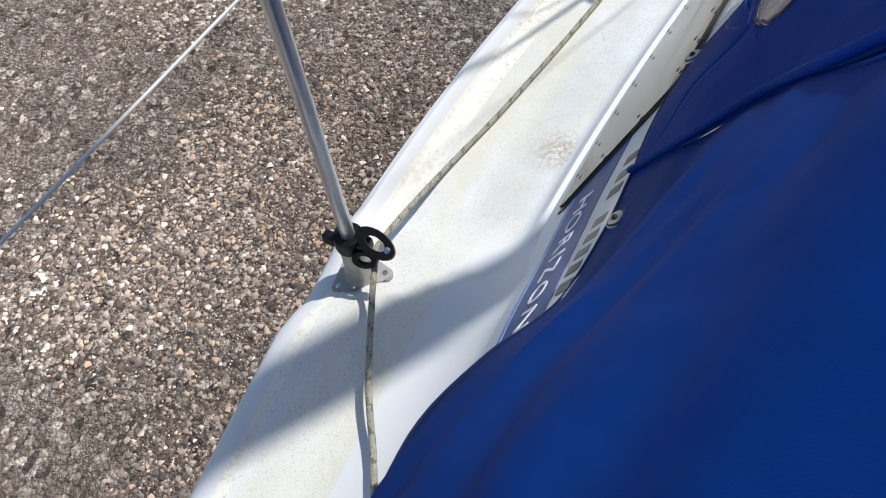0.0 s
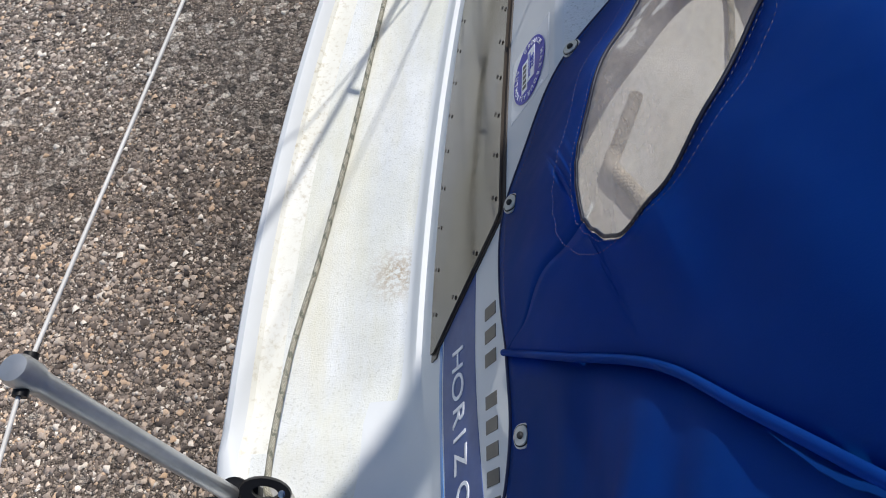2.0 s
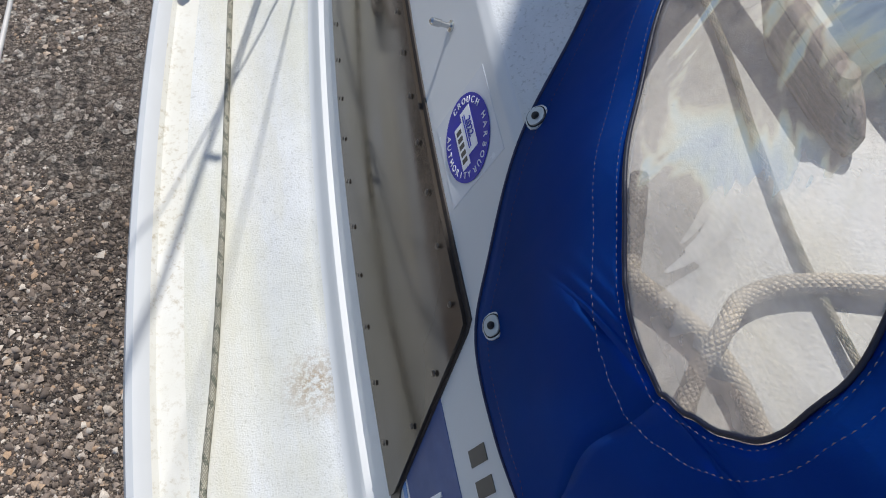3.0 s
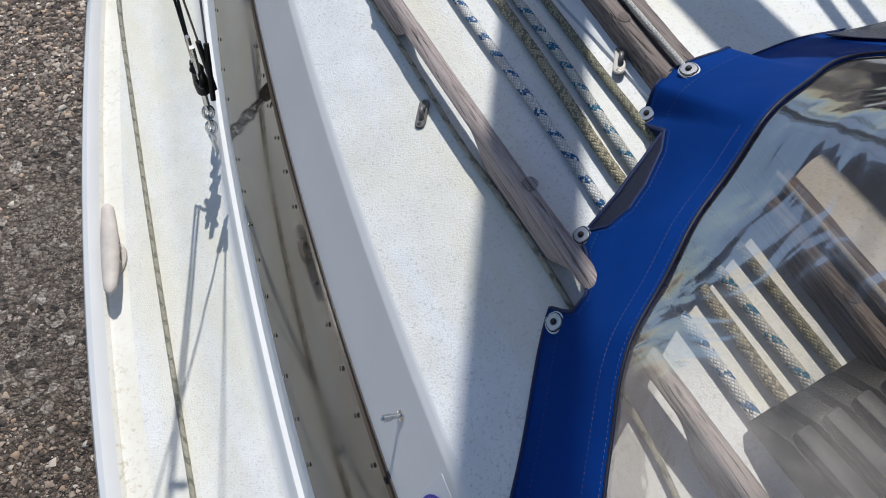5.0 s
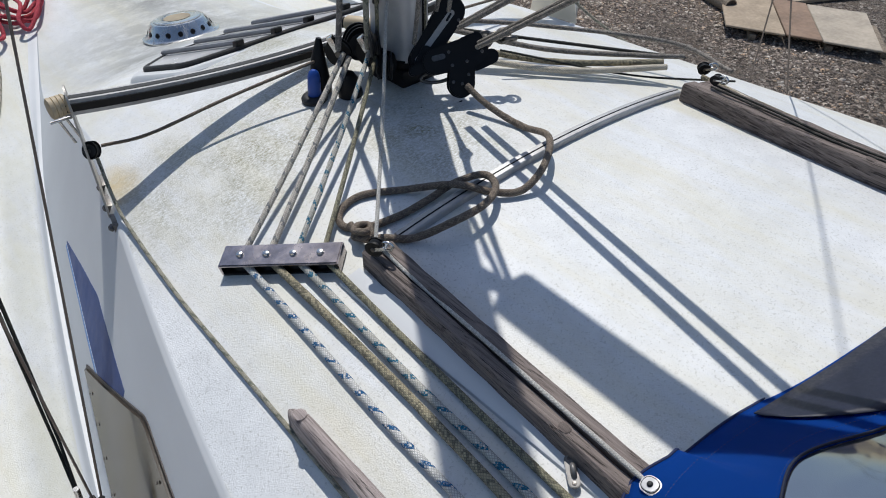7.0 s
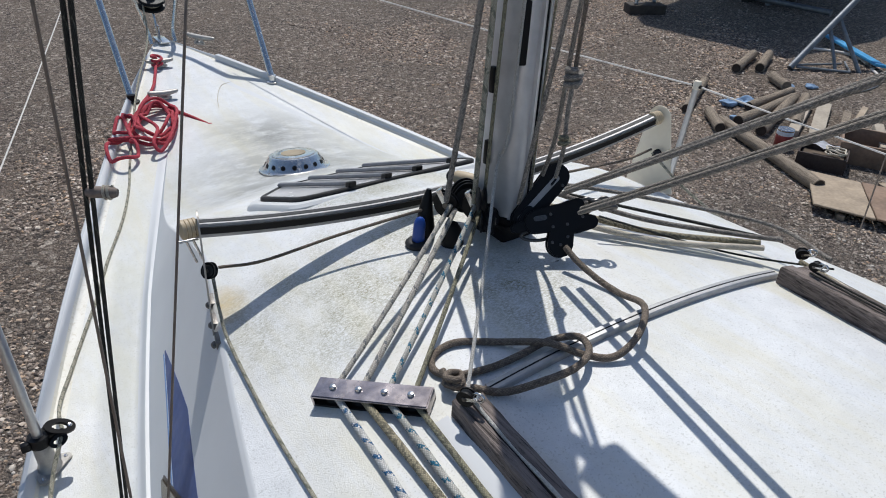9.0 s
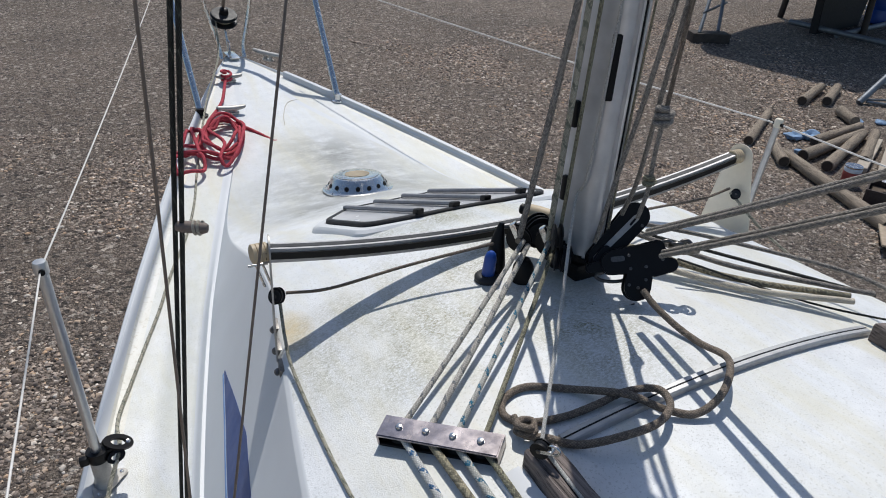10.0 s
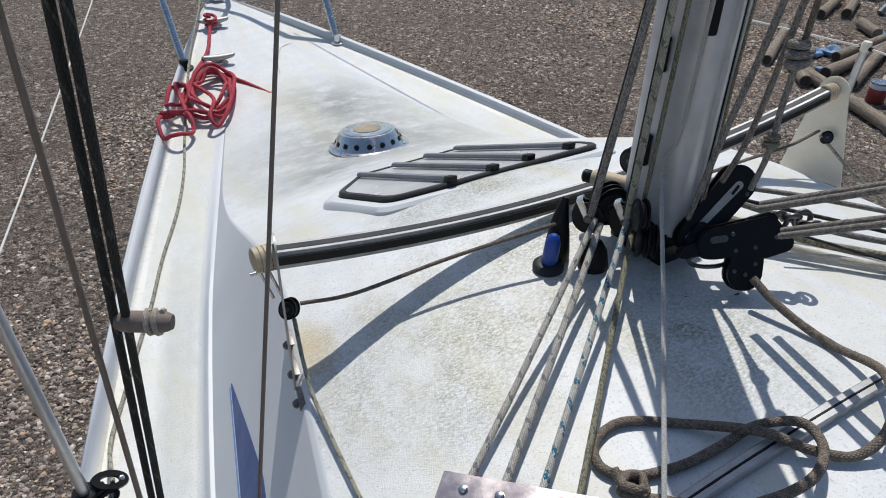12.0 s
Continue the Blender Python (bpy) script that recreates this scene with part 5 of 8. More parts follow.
def build_mast_foot_gear():
    for x, y, z, rx, rz, r, n in ((-0.128, 0.022, 2.432, -28, 42, 0.026, 1), (-0.083, -0.012, 2.430, -28, 40, 0.026, 1), (0.085, 0.05, 2.430, 20, -30, 0.026, 1),
                                  (0.035, 0.105, 2.45, 10, 10, 0.022, 1), (-0.104, -0.058, 2.470, 12, -28, 0.024, 1), (-0.088, -0.064, 2.424, 34, -40, 0.027, 2), (-0.066, 0.045, 2.425, 10, 70, 0.032, 2), (-0.058, -0.02, 2.402, 40, 55, 0.026, 2)):
        block(pose(x, y, z, rx, 0, rz), r, n, head=x < -0.08 and y > -0.03)

    def capsule(ax, ay, bx, by, ra, rb):
        d = math.atan2(by - ay, bx - ax)
        return [(ax + ra * math.cos(d + q), ay + ra * math.sin(d + q)) for q in np.linspace(math.pi / 2, 3 * math.pi / 2, 14)] + [(bx + rb * math.cos(d + q), by + rb * math.sin(d + q)) for q in np.linspace(-math.pi / 2, math.pi / 2, 14)]

    def plate(face, ends, depth, thick, soft=0.002):
        bm = bmesh.new()
        prism(bm, face @ Matrix.Translation((0, 0, depth)), capsule(*ends), thick, soft)
        return bm

    def wheel(face, x, y, r, depth, thick, mat, parent):
        bm = bmesh.new()
        lathe(bm, face @ Matrix.Translation((x, y, depth)), [(r * 0.94, 0), (r, thick * 0.1), (r * 0.78, thick * 0.5), (r, thick * 0.9), (r * 0.94, thick)], 22)
        part("sheave", bm, mat, parent)

    way = Matrix(((0.852, 0.218, -0.475), (-0.520, 0.443, -0.730), (0.052, 0.870, 0.491))).to_4x4()
    face = Matrix.Translation((0.015, -0.125, 2.428)) @ way
    # upper fiddle: two black cheeks with a polished strap down its face
    lever = empty("kicker_fiddle", "black fiddle block with a scuffed steel strap", "block")
    for depth, r in ((-0.030, 0.027), (-0.006, 0.026)):
        part("cheek", plate(face, (-0.050, 0.004, 0.017, 0.084, r * 0.85, r), depth, 0.006), BLACK, lever)
    wheel(face, 0.017, 0.084, 0.020, -0.023, 0.016, DARKGREY, lever)
    wheel(face, -0.028, 0.030, 0.016, -0.023, 0.016, DARKGREY, lever)
    part("strap", plate(face, (-0.058, 0.004, 0.016, 0.080, 0.0046, 0.0058), 0.0005, 0.0022, 0.0007), CASTAL, lever, "scuffed steel strap")
    part("strap_slot", plate(face, (0.006, 0.068, 0.014, 0.078, 0.0022, 0.0022), 0.0027, 0.0006, 0.0), BLACK, lever, "dark slot in the strap")
    for x, y in ((-0.040, 0.012), (-0.018, 0.050), (0.028, 0.066)):
        screw(face @ Matrix.Translation((x, y, 0.0002)), lever, SMALLSCREW)
    # cam block lying across it, with its round lower sheave case
    gear = empty("kicker_cam", "large black cam block of the boom kicker with steel rivets", "block")
    for depth, grow in ((0.004, 1.0), (0.020, 0.94)):
        part("cheek", plate(face, (-0.030, -0.004, 0.046, 0.008, 0.024 * grow, 0.028 * grow), depth, 0.007), BLACK, gear)
        part("cheek", plate(face, (0.022, -0.012, 0.016, -0.049, 0.024 * grow, 0.026 * grow), depth - 0.001, 0.007), BLACK, gear)
    wheel(face, 0.046, 0.008, 0.024, 0.009, 0.014, DARKGREY, gear)
    wheel(face, 0.016, -0.049, 0.023, 0.008, 0.014, DARKGREY, gear)
    part("cam_arm", plate(face, (-0.070, -0.016, -0.022, -0.004, 0.009, 0.012), 0.010, 0.012, 0.003), BLACK, gear)
    part("cam_plate", plate(face, (-0.030, 0.002, -0.014, 0.004, 0.0050, 0.0050), 0.0275, 0.0015, 0.0005), DULLSTEEL, gear, "dull steel plate")
    part("jaw", plate(face, (0.030, 0.022, 0.052, 0.026, 0.012, 0.014), 0.008, 0.014, 0.003), BLACK, gear)
    part("jaw", plate(face, (-0.052, -0.002, -0.040, 0.018, 0.012, 0.010), -0.004, 0.016, 0.003), BLACK, gear)
    for x, y in ((-0.002, 0.010), (0.002, -0.014), (0.030, -0.010), (0.060, 0.004), (0.016, -0.049), (0.000, -0.044), (0.030, -0.034)):
        screw(face @ Matrix.Translation((x, y, 0.0272)), gear, SMALLSCREW)
    loop = [face @ Vector((-0.026 + 0.030 * math.cos(q), -0.030 + 0.010 * math.sin(q), -0.004)) for q in np.linspace(0, 2 * math.pi, 25)]
    bar("toggle", loop, 0.0034, DULLSTEEL, gear, "dull steel toggle under the cam", 8)
    # becket block and twisted shackle that take the rope parts
    tail = empty("kicker_becket", "dull steel swivel and becket of the boom kicker", "shackle")
    part("cheek", plate(face, (0.052, -0.012, 0.082, -0.006, 0.017, 0.014), -0.012, 0.016), BLACK, tail, "black cheek")
    for k, (x, y, turn) in enumerate(((0.074, 0.026, 0.2), (0.092, 0.030, 1.3), (0.108, 0.028, 0.5), (0.120, 0.020, 1.4))):
        ring = [face @ Vector((x + 0.012 * math.cos(q), y + 0.013 * math.sin(q) * math.cos(turn), 0.012 * math.sin(q) * math.sin(turn))) for q in np.linspace(0, 2 * math.pi, 19)]
        bar("link", ring, 0.0042, DULLSTEEL, tail, "", 8)
    bar("snapped_tie", smooth_line([face @ Vector(v) for v in ((0.016, -0.080, 0.004), (-0.020, -0.090, 0.0), (-0.055, -0.086, 0.004), (-0.064, -0.082, 0.010))], 8), 0.0012, BLACK, tail, "thin black tie end", 6)
    cup = empty("halyard_shackle", "blue and black snap shackle standing on a round base", "fitting")
    foot = on_roof(-0.185, 0.035)
    bm = bmesh.new()
    lathe(bm, to(foot, roof_normal(-0.185, 0.035)), [(0.025, 0), (0.025, 0.007), (0.021, 0.011), (0.016, 0.012)], 22)
    part("base", bm, DARKGREY, cup)
    bm = bmesh.new()
    lathe(bm, to(foot, (0.06, -0.02, 1)), [(0.012, 0.009), (0.013, 0.012), (0.012, 0.048), (0.009, 0.058), (0.004, 0.062)], 18)
    part("blue_sleeve", bm, BLUEPL, cup, "glossy blue sleeve")
    bar("black_sheath", smooth_line([foot + Vector(v) for v in ((0.026, 0.014, 0.004), (0.027, 0.016, 0.04), (0.030, 0.018, 0.075), (0.036, 0.02, 0.108))], 6), lambda q: 0.021 - 0.016 * q ** 1.6, BLACK, cup, "black canvas sheath", 14)
    eye = empty("pad_eye", "dark round deck eye beside the mast", "fitting")
    bm = bmesh.new()
    lathe(bm, to(on_roof(-0.125, 0.0), roof_normal(-0.12, 0)), [(0.024, 0), (0.024, 0.004), (0.020, 0.03), (0.012, 0.045), (0.004, 0.048)], 20)
    part("dome", bm, BLACK, eye)


build_mast_foot_gear()


# ---- halyards, control lines and the kicker ----
def build_running_rigging():
    ends = [(-0.130, 0.005, 2.437), (-0.122, 0.000, 2.428), (-0.088, -0.020, 2.436), (-0.080, -0.026, 2.425)]
    looks = [(BLUEFLECK, "white halyard with blue flecks", 0.0056), (BEIGE, "beige flecked halyard", 0.0062), (TEALFLECK, "off-white halyard with teal flecks", 0.0056), (OLIVE, "olive-grey control line", 0.0050)]
    aft = [[(-0.512, -0.222), (-0.519, -0.41), (-0.533, -0.62), (-0.541, -0.86), (-0.549, -0.99), (-0.558, -1.25)], [(-0.482, -0.26), (-0.488, -0.53), (-0.500, -0.74), (-0.516, -0.92), (-0.519, -0.99), (-0.532, -1.25)],
           [(-0.456, -0.295), (-0.472, -0.57), (-0.481, -0.76), (-0.497, -0.93), (-0.499, -0.99), (-0.506, -1.25)], [(-0.430, -0.330), (-0.439, -0.53), (-0.454, -0.75), (-0.465, -0.945), (-0.468, -0.99), (-0.480, -1.25)]]
    for k, (end, (mat, label, r), tail) in enumerate(zip(ends, looks, aft)):
        head = on_roof(-0.510 + 0.0280 * k, -0.233 - 0.0328 * k, 0.0125)
        rope("halyard", sag(head, end, 0.006, 6), r * 0.84, SILVER if mat is BLUEFLECK or mat is BEIGE else mat, label + " led from the mast to the organiser", 4, group="lines led aft over the coachroof")
        rope("halyard", [on_roof(-0.510 + 0.0280 * k, -0.233 - 0.0328 * k, 0.0115)] + [on_roof(x, y, r + 0.001) for x, y in tail[1:]], r, mat, label + " lying on the coachroof", 14, group="lines led aft over the coachroof", sides=12)
    up = [((-0.143, 0.002, 2.450), (-0.112, -0.020, 2.80), (-0.076, -0.044, 3.3), (-0.066, -0.046, 4.2), GREY, 0.0056), ((-0.136, 0.014, 2.445), (-0.104, -0.008, 2.80), (-0.068, -0.030, 3.3), (-0.060, -0.034, 4.2), DARKROPE, 0.0044), ((-0.100, -0.030, 2.450), (-0.078, -0.070, 4.2), GREENFLECK, 0.0054), ((-0.092, -0.018, 2.445), (-0.066, -0.056, 4.2), DARKROPE, 0.0042), ((-0.084, -0.040, 2.445), (-0.055, -0.072, 4.2), OLIVE, 0.0036)]
    for *line, mat, r in up:
        rope("halyard", line, r, mat, "weathered halyard running up beside the mast", 20, group="halyards up the mast")
    for line, mat, r in (([(-0.034, -0.085, 2.458), (-0.033, -0.110, 2.606), (-0.036, -0.148, 2.80), (-0.032, -0.196, 3.17)], GREY, 0.0044), ([(0.016, -0.090, 2.509), (0.008, -0.120, 2.602), (-0.020, -0.162, 2.80), (-0.034, -0.212, 3.17)], GREY, 0.0042), ([(-0.022, -0.176, 2.745), (-0.028, -0.190, 2.95), (-0.030, -0.210, 3.17)], BROWN, 0.0038), ([(-0.004, -0.082, 2.48), (0.010, -0.074, 2.75), (0.022, -0.080, 3.17)], BEIGE, 0.0022)):
        rope("reefing_line", line, r, mat, "weathered grey-brown line from the mast foot to the boom", 12, group="lines hanging from the boom")
    knot = Vector((-0.024, -0.176, 2.730))
    coil = [knot + Vector((0.0105 * math.cos(a) * (1 + 0.18 * math.sin(2.3 * a)), 0.0105 * math.sin(a), 0.0019 * a - 0.016)) for a in np.linspace(0, 17, 70)]
    rope("rope_knot", coil, 0.0056, GREY, "grey stopper knot tied in a hanging line", 1)
    rope("rope_tail", [knot + Vector((0.0, 0.0, -0.014)), knot + Vector((0.002, 0.004, -0.07)), knot + Vector((0.006, 0.006, -0.13)), knot + Vector((0.006, 0.016, -0.19))], 0.0040, GREY, "loose rope tail hanging from a knot", 8)
    low = Vector((-0.020, -0.171, 2.615))
    rope("rope_knot", [low + Vector((0.0075 * math.cos(a), 0.0075 * math.sin(a), 0.0016 * a - 0.008)) for a in np.linspace(0, 11, 44)], 0.0046, OLIVE, "small dark knot in the hanging tail", 1)
    # kicker
    for a, b, mat in (((0.008, -0.165, 2.512), (-0.080, -1.086, 3.188), GREY), ((0.001, -0.167, 2.507), (-0.088, -1.086, 3.185), GREY), ((0.020, -0.199, 2.484), (-0.058, -1.108, 3.160), GREY), ((0.013, -0.202, 2.479), (-0.066, -1.108, 3.157), GREY)):
        rope("kicker_line", sag(a, b, 0.004, 6), 0.0046, mat, "weathered kicker rope rising to the boom", 4, group="kicker tackle")
    # starboard lines
    for line, mat, r in (([(0.10, -0.01, 2.425), (0.25, -0.16, 2.385), (0.40, -0.29, 2.37), (0.455, -0.36, 2.375)], GREY, 0.0055), ([(0.09, -0.03, 2.40), (0.25, -0.19, 2.368), (0.42, -0.335, 2.365)], BEIGE, 0.0065), ([(0.08, -0.04, 2.385), (0.24, -0.215, 2.362), (0.42, -0.345, 2.358)], CREAMROPE, 0.0065),
                         ([(0.12, 0.01, 2.43), (0.30, -0.10, 2.40), (0.50, -0.30, 2.37), (0.47, -0.46, 2.375)], GREY, 0.0045), ([(0.11, 0.0, 2.42), (0.27, -0.12, 2.385), (0.46, -0.36, 2.37)], DARKROPE, 0.0035)):
        rope("halyard", line, r, mat, "weathered line led from the mast to the far runner", 10, group="lines to the far side")
    for k, (x, mat) in enumerate(((0.432, BEIGE), (0.445, CREAMROPE), (0.458, GREY), (0.471, BEIGE))):
        rope("halyard", [(x, -0.42 - 0.02 * k, roof_z(x, -0.45) + 0.040 - 0.006 * k), (x - 0.02, -0.7, roof_z(x, -0.7) + 0.020), (x - 0.035, -1.2, roof_z(x, -1.2) + 0.008)], 0.0050, mat, "line lying along the far runner", 10, group="lines to the far side")
    for dx in (0.020, 0.030):
        rope("control_line", [(0.362 - 0.10 * (-0.43 - y) + dx, y, roof_z(0.36, y) + 0.043) for y in (-0.47, -0.60, -0.78)] + [(0.327 + dx, -1.2, roof_z(0.34, -1.2) + 0.043)], 0.0022, DARKROPE, "thin black cord lying on the far runner", 8)
    block(pose(0.446, -0.412, 2.372, 75, 0, 40), 0.012, 1, "black block at the far runner")
    block(pose(0.392, -0.470, 2.390, 75, 0, 0), 0.010, 1, "small black block on the far runner")
    rope("shock_cord", [on_roof(0.15, -0.13, 0.05), on_roof(0.36, -0.30, 0.012), on_roof(0.52, -0.45, 0.03)], 0.0022, DARKROPE, "thin black cord to the far runner", 8)
    # port control line through the block on the track bracket
    rope("control_line", [(-0.150, 0.045, 2.420), (-0.33, 0.09, 2.385), (-0.48, 0.114, 2.358), (-0.562, 0.126, 2.362)], 0.0031, BROWN, "dark thin control line from the mast to the bracket block", 10)
    thin = [(-0.578, 0.112), (-0.588, 0.06), (-0.595, 0.0), (-0.609, -0.204), (-0.614, -0.372), (-0.617, -0.501), (-0.622, -0.66), (-0.627, -0.80), (-0.626, -0.96), (-0.631, -1.06), (-0.641, -1.194), (-0.656, -1.289), (-0.668, -1.40), (-0.67, -1.55)]
    rope("control_line", [on_roof(x, y, 0.075 if k == 0 else 0.035 if k == 1 else 0.012 if k == 2 else 0.0055) for k, (x, y) in enumerate(thin)], 0.0031, GREENFLECK, "grey-green control line lying along the coachroof edge", 10)
    rope("control_line", [(0.15, 0.045, 2.420), (0.33, 0.09, 2.385), (0.50, 0.12, 2.36), (0.607, 0.13, 2.365)], 0.0032, BROWN, "dark thin control line from the mast to the far bracket", 10)
    rope("control_line", [(0.60, 0.12, 2.36), (0.66, 0.02, 2.27), (0.78, -0.15, 2.15)], 0.0035, GREENFLECK, "thin line falling over the far coachroof edge", 8)
    # white cord from the mast to the runner
    rope("lacing_cord", [(-0.036, -0.052, 2.95), (-0.046, -0.050, 2.60), (-0.062, -0.045, 2.53), (-0.215, -0.22, 2.45), (-0.380, -0.405, 2.380)], 0.0030, WHITECORD, "thin white braided cord from the mast", 12)
    rope("lacing_cord", [(-0.380, -0.405, 2.380), (-0.3755, -0.45, 2.364), (-0.3785, -0.52, 2.362)] + [(-0.393 - 0.075 * (-0.385 - y) + 0.0222, y, roof_z(-0.385, y) + 0.0335) for y in (-0.62, -0.75, -0.90, -1.10, -1.40)], 0.0030, WHITECORD, "thin white braided cord lying along the teak runner", 10)
    loop = [(0.004, -0.188, 0.042), (0.006, -0.225, 0.026), (0.012, -0.275, 0.012), (0.016, -0.325, 0.008), (-0.006, -0.398, 0.03), (-0.076, -0.45, 0.03), (-0.127, -0.452, 0.010), (-0.164, -0.421, 0.012), (-0.198, -0.375, 0.022), (-0.249, -0.308, 0.007), (-0.302, -0.265, 0.006), (-0.346, -0.268, 0.006), (-0.364, -0.297, 0.006), (-0.346, -0.328, 0.006), (-0.293, -0.351, 0.007),
            (-0.237, -0.358, 0.008), (-0.186, -0.362, 0.012), (-0.152, -0.392, 0.024), (-0.161, -0.428, 0.024), (-0.21, -0.451, 0.030), (-0.271, -0.443, 0.030), (-0.312, -0.409, 0.010), (-0.340, -0.372, 0.008), (-0.366, -0.348, 0.012), (-0.362, -0.316, 0.018)]
    rope("tied_line", [on_roof(x, y, z) for x, y, z in loop], 0.0060, BROWN, "stiff brown rope laid in loops on the coachroof", 8, sides=12)
    c = on_roof(-0.358, -0.345, 0.014)
    rope("rope_knot", [c + Vector((0.013 * math.cos(a) * (1 + 0.2 * math.sin(3 * a)), 0.013 * math.sin(a), 0.002 * a - 0.008)) for a in np.linspace(0, 11, 46)], 0.0055, BROWN, "tight brown knot at the runner's end", 1)


build_running_rigging()


# ---- coachroof fittings ----
def build_organiser():
    ob = empty("deck_organiser", "four-sheave deck organiser with a scuffed steel cover", "organiser")
    a, b = Vector((-0.529, -0.211, 0)), Vector((-0.403, -0.360, 0))
    mid = (a + b) / 2
    n = roof_normal(mid.x, mid.y)
    way = (b - a).normalized()
    m = to(on_roof(mid.x, mid.y), n, Vector((-way.y, way.x, 0))) @ Matrix.Translation((0, 0, 0.001))
    long, wide = 0.190, 0.042
    bm = bmesh.new()
    prism(bm, m @ Matrix.Translation((0, 0, 0.018)), [(x * long / 2, y * wide / 2) for x, y in ((-1, -1), (1, -1), (1, 1), (-1, 1))], 0.004, 0.0018)
    for x in (-long / 2 + 0.002, long / 2 - 0.002):
        box(bm, m @ pose(x, 0, 0.010), (0.004, wide, 0.020), 0.001)
    cover = part("cover", bm, plain("scuffed_steel", (0.40, 0.36, 0.36), 0.24, 1.0, grain=70, wear=0.35), ob, "bronzed steel cover")
    bm = bmesh.new()
    box(bm, m @ pose(0, 0, 0.001), (long, wide * 0.98, 0.005), 0.001)
    part("base", bm, BLACK, ob, "black base")
    for k in range(4):
        x = -0.0645 + 0.043 * k
        bm = bmesh.new()
        lathe(bm, m @ Matrix.Translation((x, 0, 0.0038)), [(0.016, 0), (0.017, 0.001), (0.012, 0.007), (0.017, 0.013), (0.016, 0.014)], 18)
        part("sheave", bm, BLACK, ob)
        bm = bmesh.new()
        lathe(bm, m @ Matrix.Translation((x, 0, 0.022)), [(0.0056, 0), (0.0056, 0.002), (0.0044, 0.0042), (0.002, 0.005)], 14)
        part("bolt_head", bm, STEEL, cover, "domed steel bolt")


build_organiser()


def build_runner(sign, ahead, behind, line, battens, label):
    """Two battens side by side along line(y), which gives the runner's port edge; battens: name, from, to, height."""
    ob = empty("hatch_runner", label, "runner", "teak hatch runners")
    steps = 40
    for name, x0, x1, h0 in battens:
        verts, faces = [], []
        for k in range(steps + 1):
            y = ahead + (behind - ahead) * k / steps
            wob = 0.0007 * math.sin(k * 1.7) + 0.0005 * math.sin(k * 4.1)
            zt = roof_z(line(y) + 0.02, y) + h0 + wob
            a, b = line(y) + x0 + 0.0005 * math.sin(k * 2.3), line(y) + x1 + 0.0005 * math.sin(k * 3.1 + 1)
            for x, z in ((a, roof_z(a, y) - 0.006), (a, zt - 0.004), (a + 0.003, zt), (b - 0.003, zt), (b, zt - 0.004), (b, roof_z(b, y) - 0.006)):
                verts.append((x, y - 0.35 * (x - line(y)) * (k == 0), z))
        for k in range(steps):
            for j in range(6):
                i = (j + 1) % 6
                faces.append((k * 6 + j, k * 6 + i, (k + 1) * 6 + i, (k + 1) * 6 + j)[::-1])
        faces += [tuple(range(6)), tuple(steps * 6 + j for j in range(6))[::-1]]
        batten = solid(name, verts, faces, TEAK, ob, "", True, 25)
        if name == "outer_batten":
            for y in (-0.787, -1.17):
                x = line(y) + 0.5 * (x0 + x1)
                bm = bmesh.new()
                lathe(bm, Matrix.Translation((x, y, roof_z(line(y) + 0.02, y) + h0 + 0.0002)), [(0.0078, 0), (0.0078, 0.0008), (0.0070, 0.0009)], 18)
                part("plug", bm, PLUG, batten, "round wooden plug")
    return ob


PLUG = weathered_teak("dark_plug_teak", (0.028, 0.022, 0.020), (0.20, 0.165, 0.15))


def port_line(y):
    return -0.393 - 0.075 * (-0.385 - y)


def far_line(y):
    return 0.362 - 0.10 * (-0.43 - y) if y > -0.8 else 0.325


build_runner(-1, -0.388, -1.62, port_line, (("outer_batten", 0.0, 0.021, 0.029), ("inner_batten", 0.0235, 0.046, 0.033)), "silvered teak hatch runner with a cord lying along it")
build_runner(1, -0.420, -1.62, far_line, (("outer_batten", 0.0, 0.028, 0.040), ("inner_batten", 0.031, 0.062, 0.034)), "dark weathered hatch runner on the far side")
block(pose(-0.386, -0.412, 2.380, 70, 0, 25), 0.0135, 1, "small black block at the runner's end")
ledge = empty("runner_ledge", "white moulded ledge beside the teak runner", "ledge")
verts, faces = [], []
for k in range(31):
    y = -0.388 - 1.23 * k / 30
    for x, h in ((-0.438, -0.004), (-0.436, 0.0040), (-0.433, 0.005), (min(-0.40, port_line(y) + 0.004), 0.005), (min(-0.40, port_line(y) + 0.004), -0.004)):
        verts.append((x, y, roof_z(x, y) + h))
for k in range(30):
    faces += [(5 * k + j, 5 * k + 5 + j, 5 * k + 6 + j, 5 * k + 1 + j) for j in range(4)]
faces += [(0, 1, 2, 3, 4)]
solid("ledge_strip", verts, faces, WHITE, ledge, "", True, 30)


